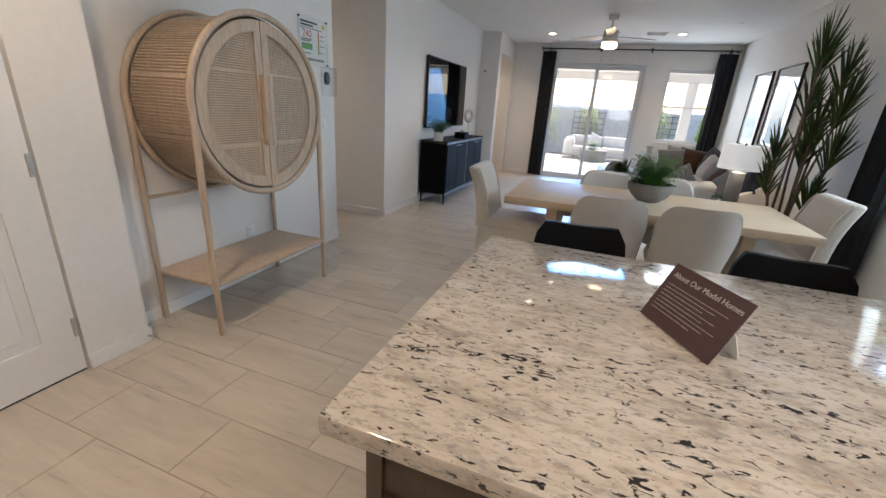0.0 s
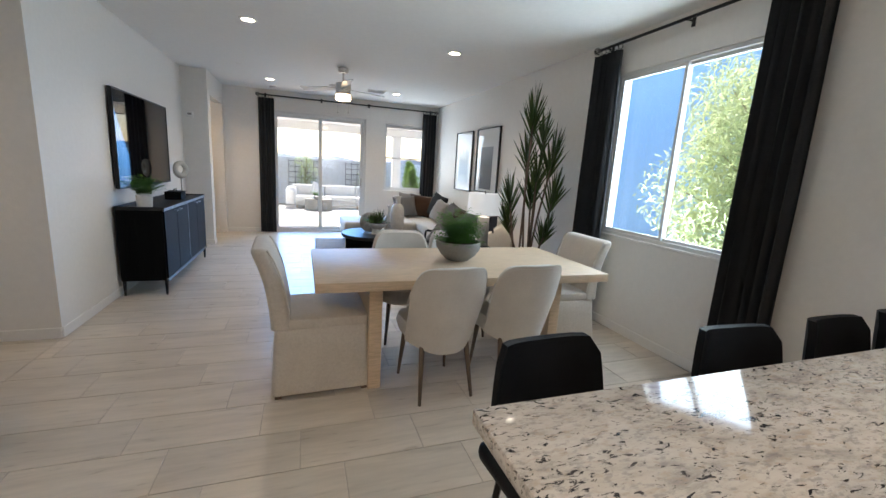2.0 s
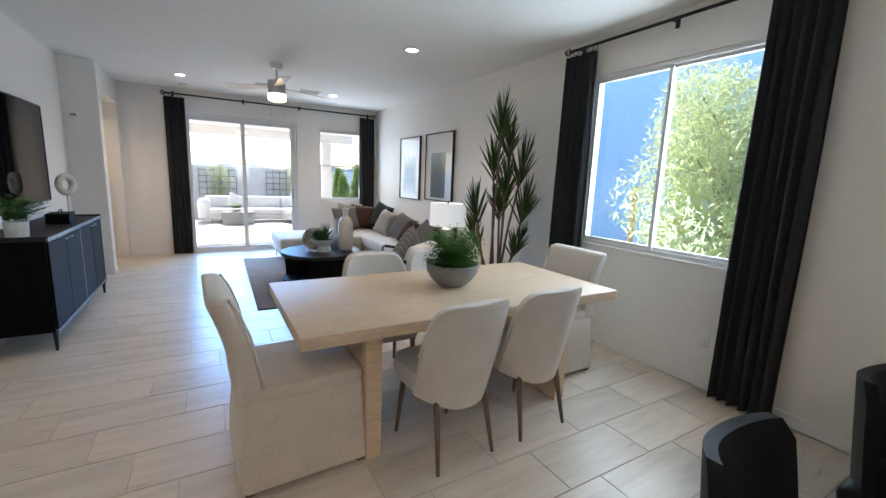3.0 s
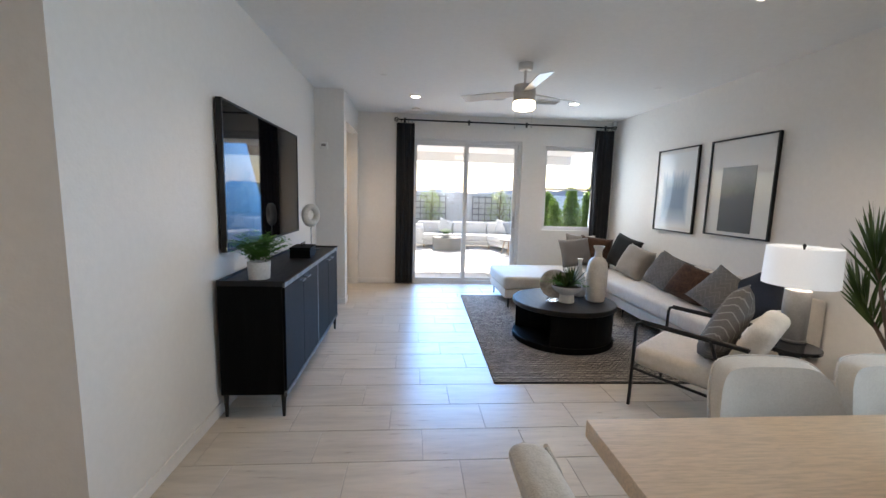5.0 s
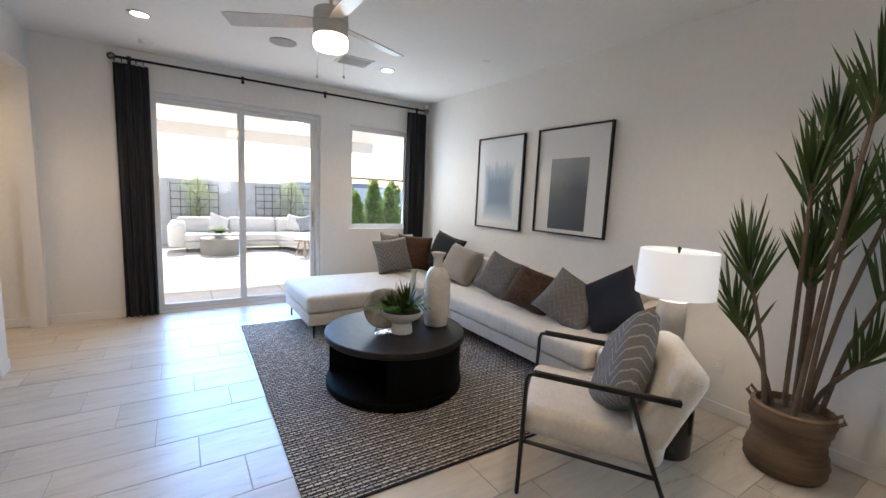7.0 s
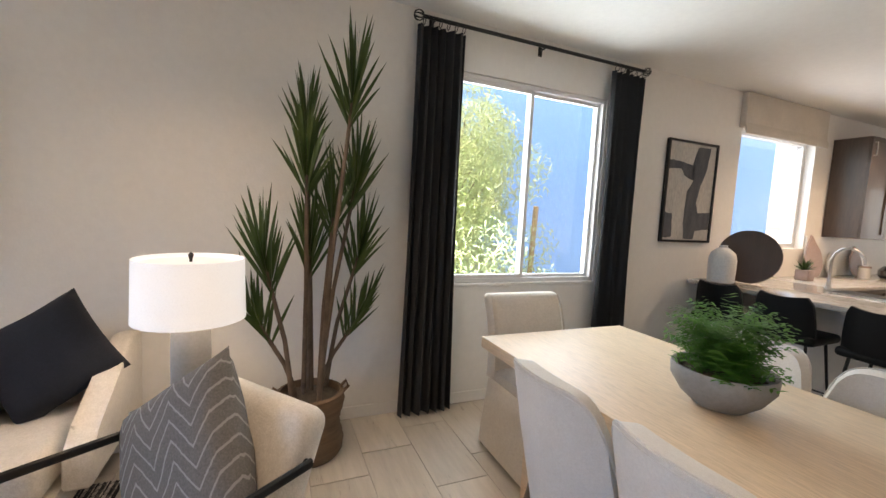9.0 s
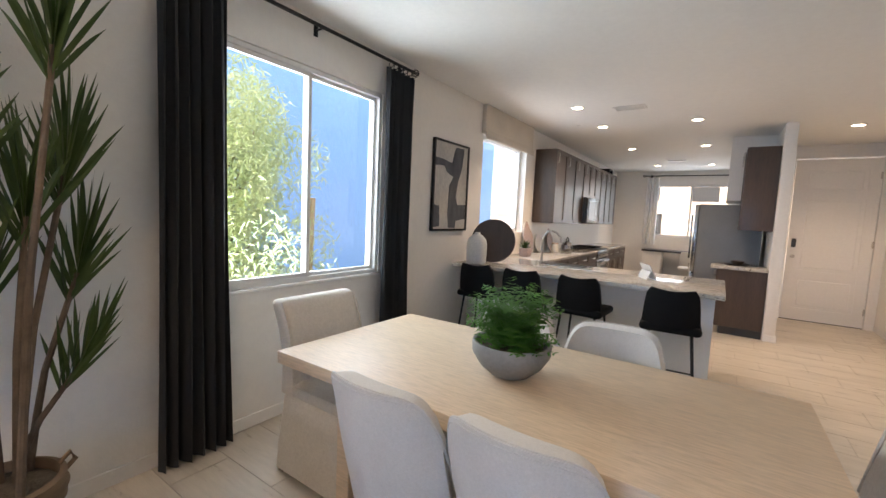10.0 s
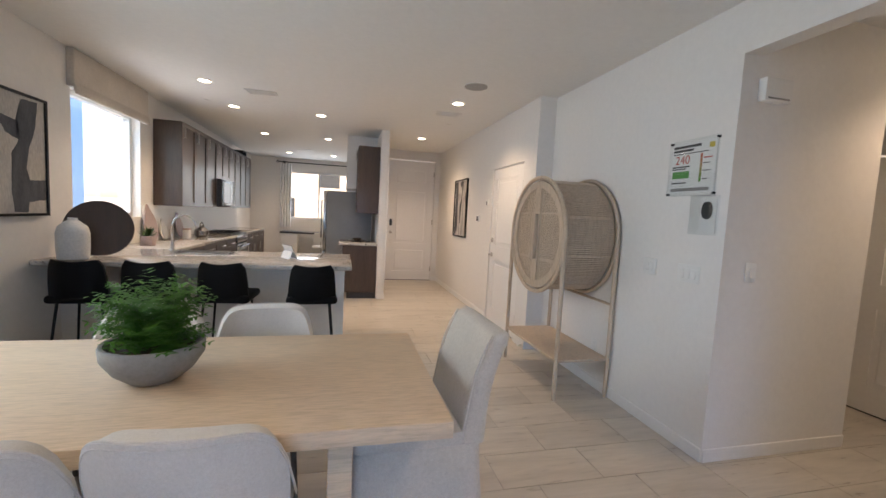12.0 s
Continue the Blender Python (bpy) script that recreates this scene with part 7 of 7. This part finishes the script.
def tree(name, label, m, height, spread, clumps, leaf, slim, count, material, seed, low=0.25, taper=0.75):
    rg = random.Random(seed)
    t = thing(name, label, "tree", m)
    part("trunk", tube(B(), [(0, 0, 0), (0.03, 0.02, height * 0.25), (-0.02, 0.03, height * 0.5), (0.02, 0, height * 0.85)], 0.05 * height / 3, 8, r_end=0.012), BARK, t)
    cs = []
    for k in range(clumps):
        f = low + (1 - low) * (k + 0.5) / clumps
        a = k * 2.4 + rg.uniform(-0.4, 0.4)
        r_ = spread * rg.uniform(0.2, 0.8) * (0.4 + taper - taper * f + 0.75 * (0.75 - taper))
        c_ = (r_ * math.cos(a), r_ * math.sin(a), height * f)
        cs.append((*c_, spread * rg.uniform(0.28, 0.45) * (1.2 - 0.667 * taper * f), spread * rg.uniform(0.3, 0.5)))
        part("limb", tube(B(), [(0, 0, height * f * 0.75), (c_[0] * 0.5, c_[1] * 0.5, height * f * 0.9), c_], 0.018, 6, r_end=0.006), BARK, t)
    part("crown", leaf_cloud(rg, cs, count, leaf, slim), material, t, "loose crown of small leaves")
    return t


tree("willow_tree", "slender sunlit green tree outside the dining window", pose(3.62, 3.70, -0.16), 2.55, 1.03, 46, 0.066, 0.13, 850, BAMBOO, 41, 0.2, 0.3)
tree("willow_tree", "slender green tree further along the side yard", pose(4.5, 7.9, -0.16), 2.9, 1.0, 14, 0.13, 0.085, 240, BAMBOO, 42, 0.3)
for k, (x, y) in enumerate(((3.42, 2.84), (3.5, 4.62))):
    solid("tree_stake", tube(B(), [(0, 0, 0), (0.02, -0.07 + 0.08 * k, 1.70 - 0.09 * k)], 0.03, 8), STAKE, "round timber tree stake", "stake", pose(x, y, -0.16), "tree stakes")
for k, (x, y, hgt, sp) in enumerate(((2.95, 14.3, 1.5, 0.42), (3.5, 14.5, 1.85, 0.48), (4.1, 14.8, 1.7, 0.48), (3.2, 15.6, 1.75, 0.45), (4.6, 15.6, 1.9, 0.5))):
    tree("shrub", "dense bright green shrub beyond the patio", pose(x, y, -0.16), hgt, sp, 26, 0.07, 0.2, 300, BUSH, 50 + k, 0.08, 0.95)
for k, (x, y, hgt, sp) in enumerate(((-1.9, 16.8, 2.0, 0.7), (-0.35, 17.0, 1.9, 0.6), (2.0, 17.0, 2.1, 0.7), (-3.6, 16.4, 2.4, 0.9), (-5.2, 15.6, 2.6, 1.0), (-6.8, 16.2, 2.3, 1.0))):
    tree("olive_tree", "young grey-green tree by the garden wall", pose(x, y, -0.16), hgt, sp, 12, 0.08, 0.12, 130, BAMBOO, 60 + k, 0.3)

h = thing("neighbour_house", "stucco house close beside the side yard, blue skylight in its wall colour", "house", pose(6.2, 0, -0.16))
part("wall", grid_wall("x", 0, 0.2, -6.4, 14.0, 0, 6.2, [(8.55, 9.25, 1.45, 2.95)]), STUCCO, h)
part("side_wall", box(0.2, 9, 13.8, 14.0, 0, 6.2), STUCCO, h)
part("side_wall", box(0.2, 9, -6.4, -6.2, 0, 6.2), STUCCO, h)
part("roof", loft(B(), [rrect(4.4, 3.8, 4.9, 10.7, 6.2, 0.05), rrect(4.4, 3.8, 4.9, 10.7, 6.35, 0.05), rrect(4.4, 3.8, 1.0, 6.0, 8.0, 0.05)]), mat("brown_roof_tile", (0.22, 0.15, 0.11), (0.17, 0.12, 0.09), 2, 20, 0.9), h)
wi = part("window", ring_x(0.03, 0.10, 8.552, 9.248, 1.452, 2.948, 0.05), VINYL, h)
part("pane", box(0.06, 0.065, 8.6, 9.2, 1.5, 2.9), mat("dark_window_glass", (0.10, 0.12, 0.14), (0.08, 0.10, 0.12), 2, 10, 0.05, 0.0, 0.0), wi)
h = thing("house_across", "sand-coloured house across the street", "house", pose(1.5, -32, -0.16))
part("wall", grid_wall("y", 0, 0.3, -8, 8, 0, 5.6, [(-5, -3.2, 1.0, 2.4), (-1.2, 0.6, 3.4, 4.8), (2.8, 4.6, 3.4, 4.8), (2.5, 5.0, 0.0, 2.4)]), mat("sand_stucco", (0.52, 0.44, 0.35), (0.46, 0.39, 0.31), 0.6, 12, 0.9), h)
for x0, x1, z0, z1 in ((-5, -3.2, 1.0, 2.4), (-1.2, 0.6, 3.4, 4.8), (2.8, 4.6, 3.4, 4.8), (2.5, 5.0, 0.0, 2.4)):
    part("window", box(x0, x1, 0.1, 0.15, z0, z1), DARK_PLASTIC, h)
part("roof", loft(B(), [rrect(0, -4, 8.6, 5, 5.6, 0.05), rrect(0, -4, 8.6, 5, 5.75, 0.05), rrect(0, -4, 4.5, 1.0, 7.6, 0.05)]), mat("clay_roof", (0.28, 0.17, 0.11), (0.22, 0.13, 0.09), 2, 20, 0.9), h)

bm = B()
cols = []
for i in range(161):
    x = -2400 + 30 * i
    hgt = 26 + 46 * max(0, noise.noise(Vector((x * 0.0016 + 3.3, 1.7, 0)))) + 22 * noise.noise(Vector((x * 0.006, 4.1, 0))) + 8 * noise.noise(Vector((x * 0.02, 9.0, 0)))
    cols.append([bm.verts.new((x, 1500 + 60 * math.sin(x * 0.003), -1)), bm.verts.new((x, 1600, max(6, hgt))), bm.verts.new((x, 1900, -1))])
for a_, b_ in zip(cols, cols[1:]):
    bm.faces.new((a_[0], b_[0], b_[1], a_[1])), bm.faces.new((a_[1], b_[1], b_[2], a_[2]))
setting("backdrop", bm, RIDGE, "distant mountain ridge with blue haze in its colour")

# ---- floor tiles ----
TL, TW, G = 0.61, 0.305, 0.0022
tile_cache = {}


def tile_mesh(w_, d_):
    key = (round(w_, 3), round(d_, 3))
    if key not in tile_cache:
        tile_cache[key] = mesh_of("tile", box(G, w_ - G, G, d_ - G, -0.0045, 0.0, 0.0012, 1), TILE)
    return tile_cache[key]


rest = []
for k in range(-39, 15):
    y0 = 5.555 + TW * k
    y1 = y0 + TW
    shift = -0.524 - 0.2033 * k
    near = 1.28 < y0
    for lo, hi in (((WW, WE),) if near else ((-2.2, WE),)):
        i0 = math.floor((lo - shift) / TL)
        i1 = math.ceil((hi - shift) / TL)
        for i in range(i0, i1):
            a_, b_ = max(lo, shift + TL * i), min(hi, shift + TL * (i + 1))
            c_, d_ = max(y0, -6.1), min(y1, WN)
            if b_ - a_ < 0.02 or d_ - c_ < 0.02:
                continue
            if near:
                o = new("tile", tile_mesh(b_ - a_, d_ - c_))
                o.parent = floor
                o.location = (a_, c_, 0)
            else:
                rest.append((a_, b_, c_, d_))
for k in range(-13, 15):
    y0 = 5.555 + TW * k
    for i in range(-4, 0):
        a_, b_ = WW + TL * i, WW + TL * (i + 1)
        a_ = max(a_, -4.24)
        if 1.9 < y0 < 4.75 or 8.5 < y0:
            rest.append((a_, b_, y0, min(y0 + TW, WN)))
bm = B()
for a_, b_, c_, d_ in rest:
    bx(bm, a_ + G, b_ - G, c_ + G, d_ - G, -0.0045, 0.0)
o = part("tile_field", bm, TILE, floor)
tagged(o, "", "", "", "stuff")
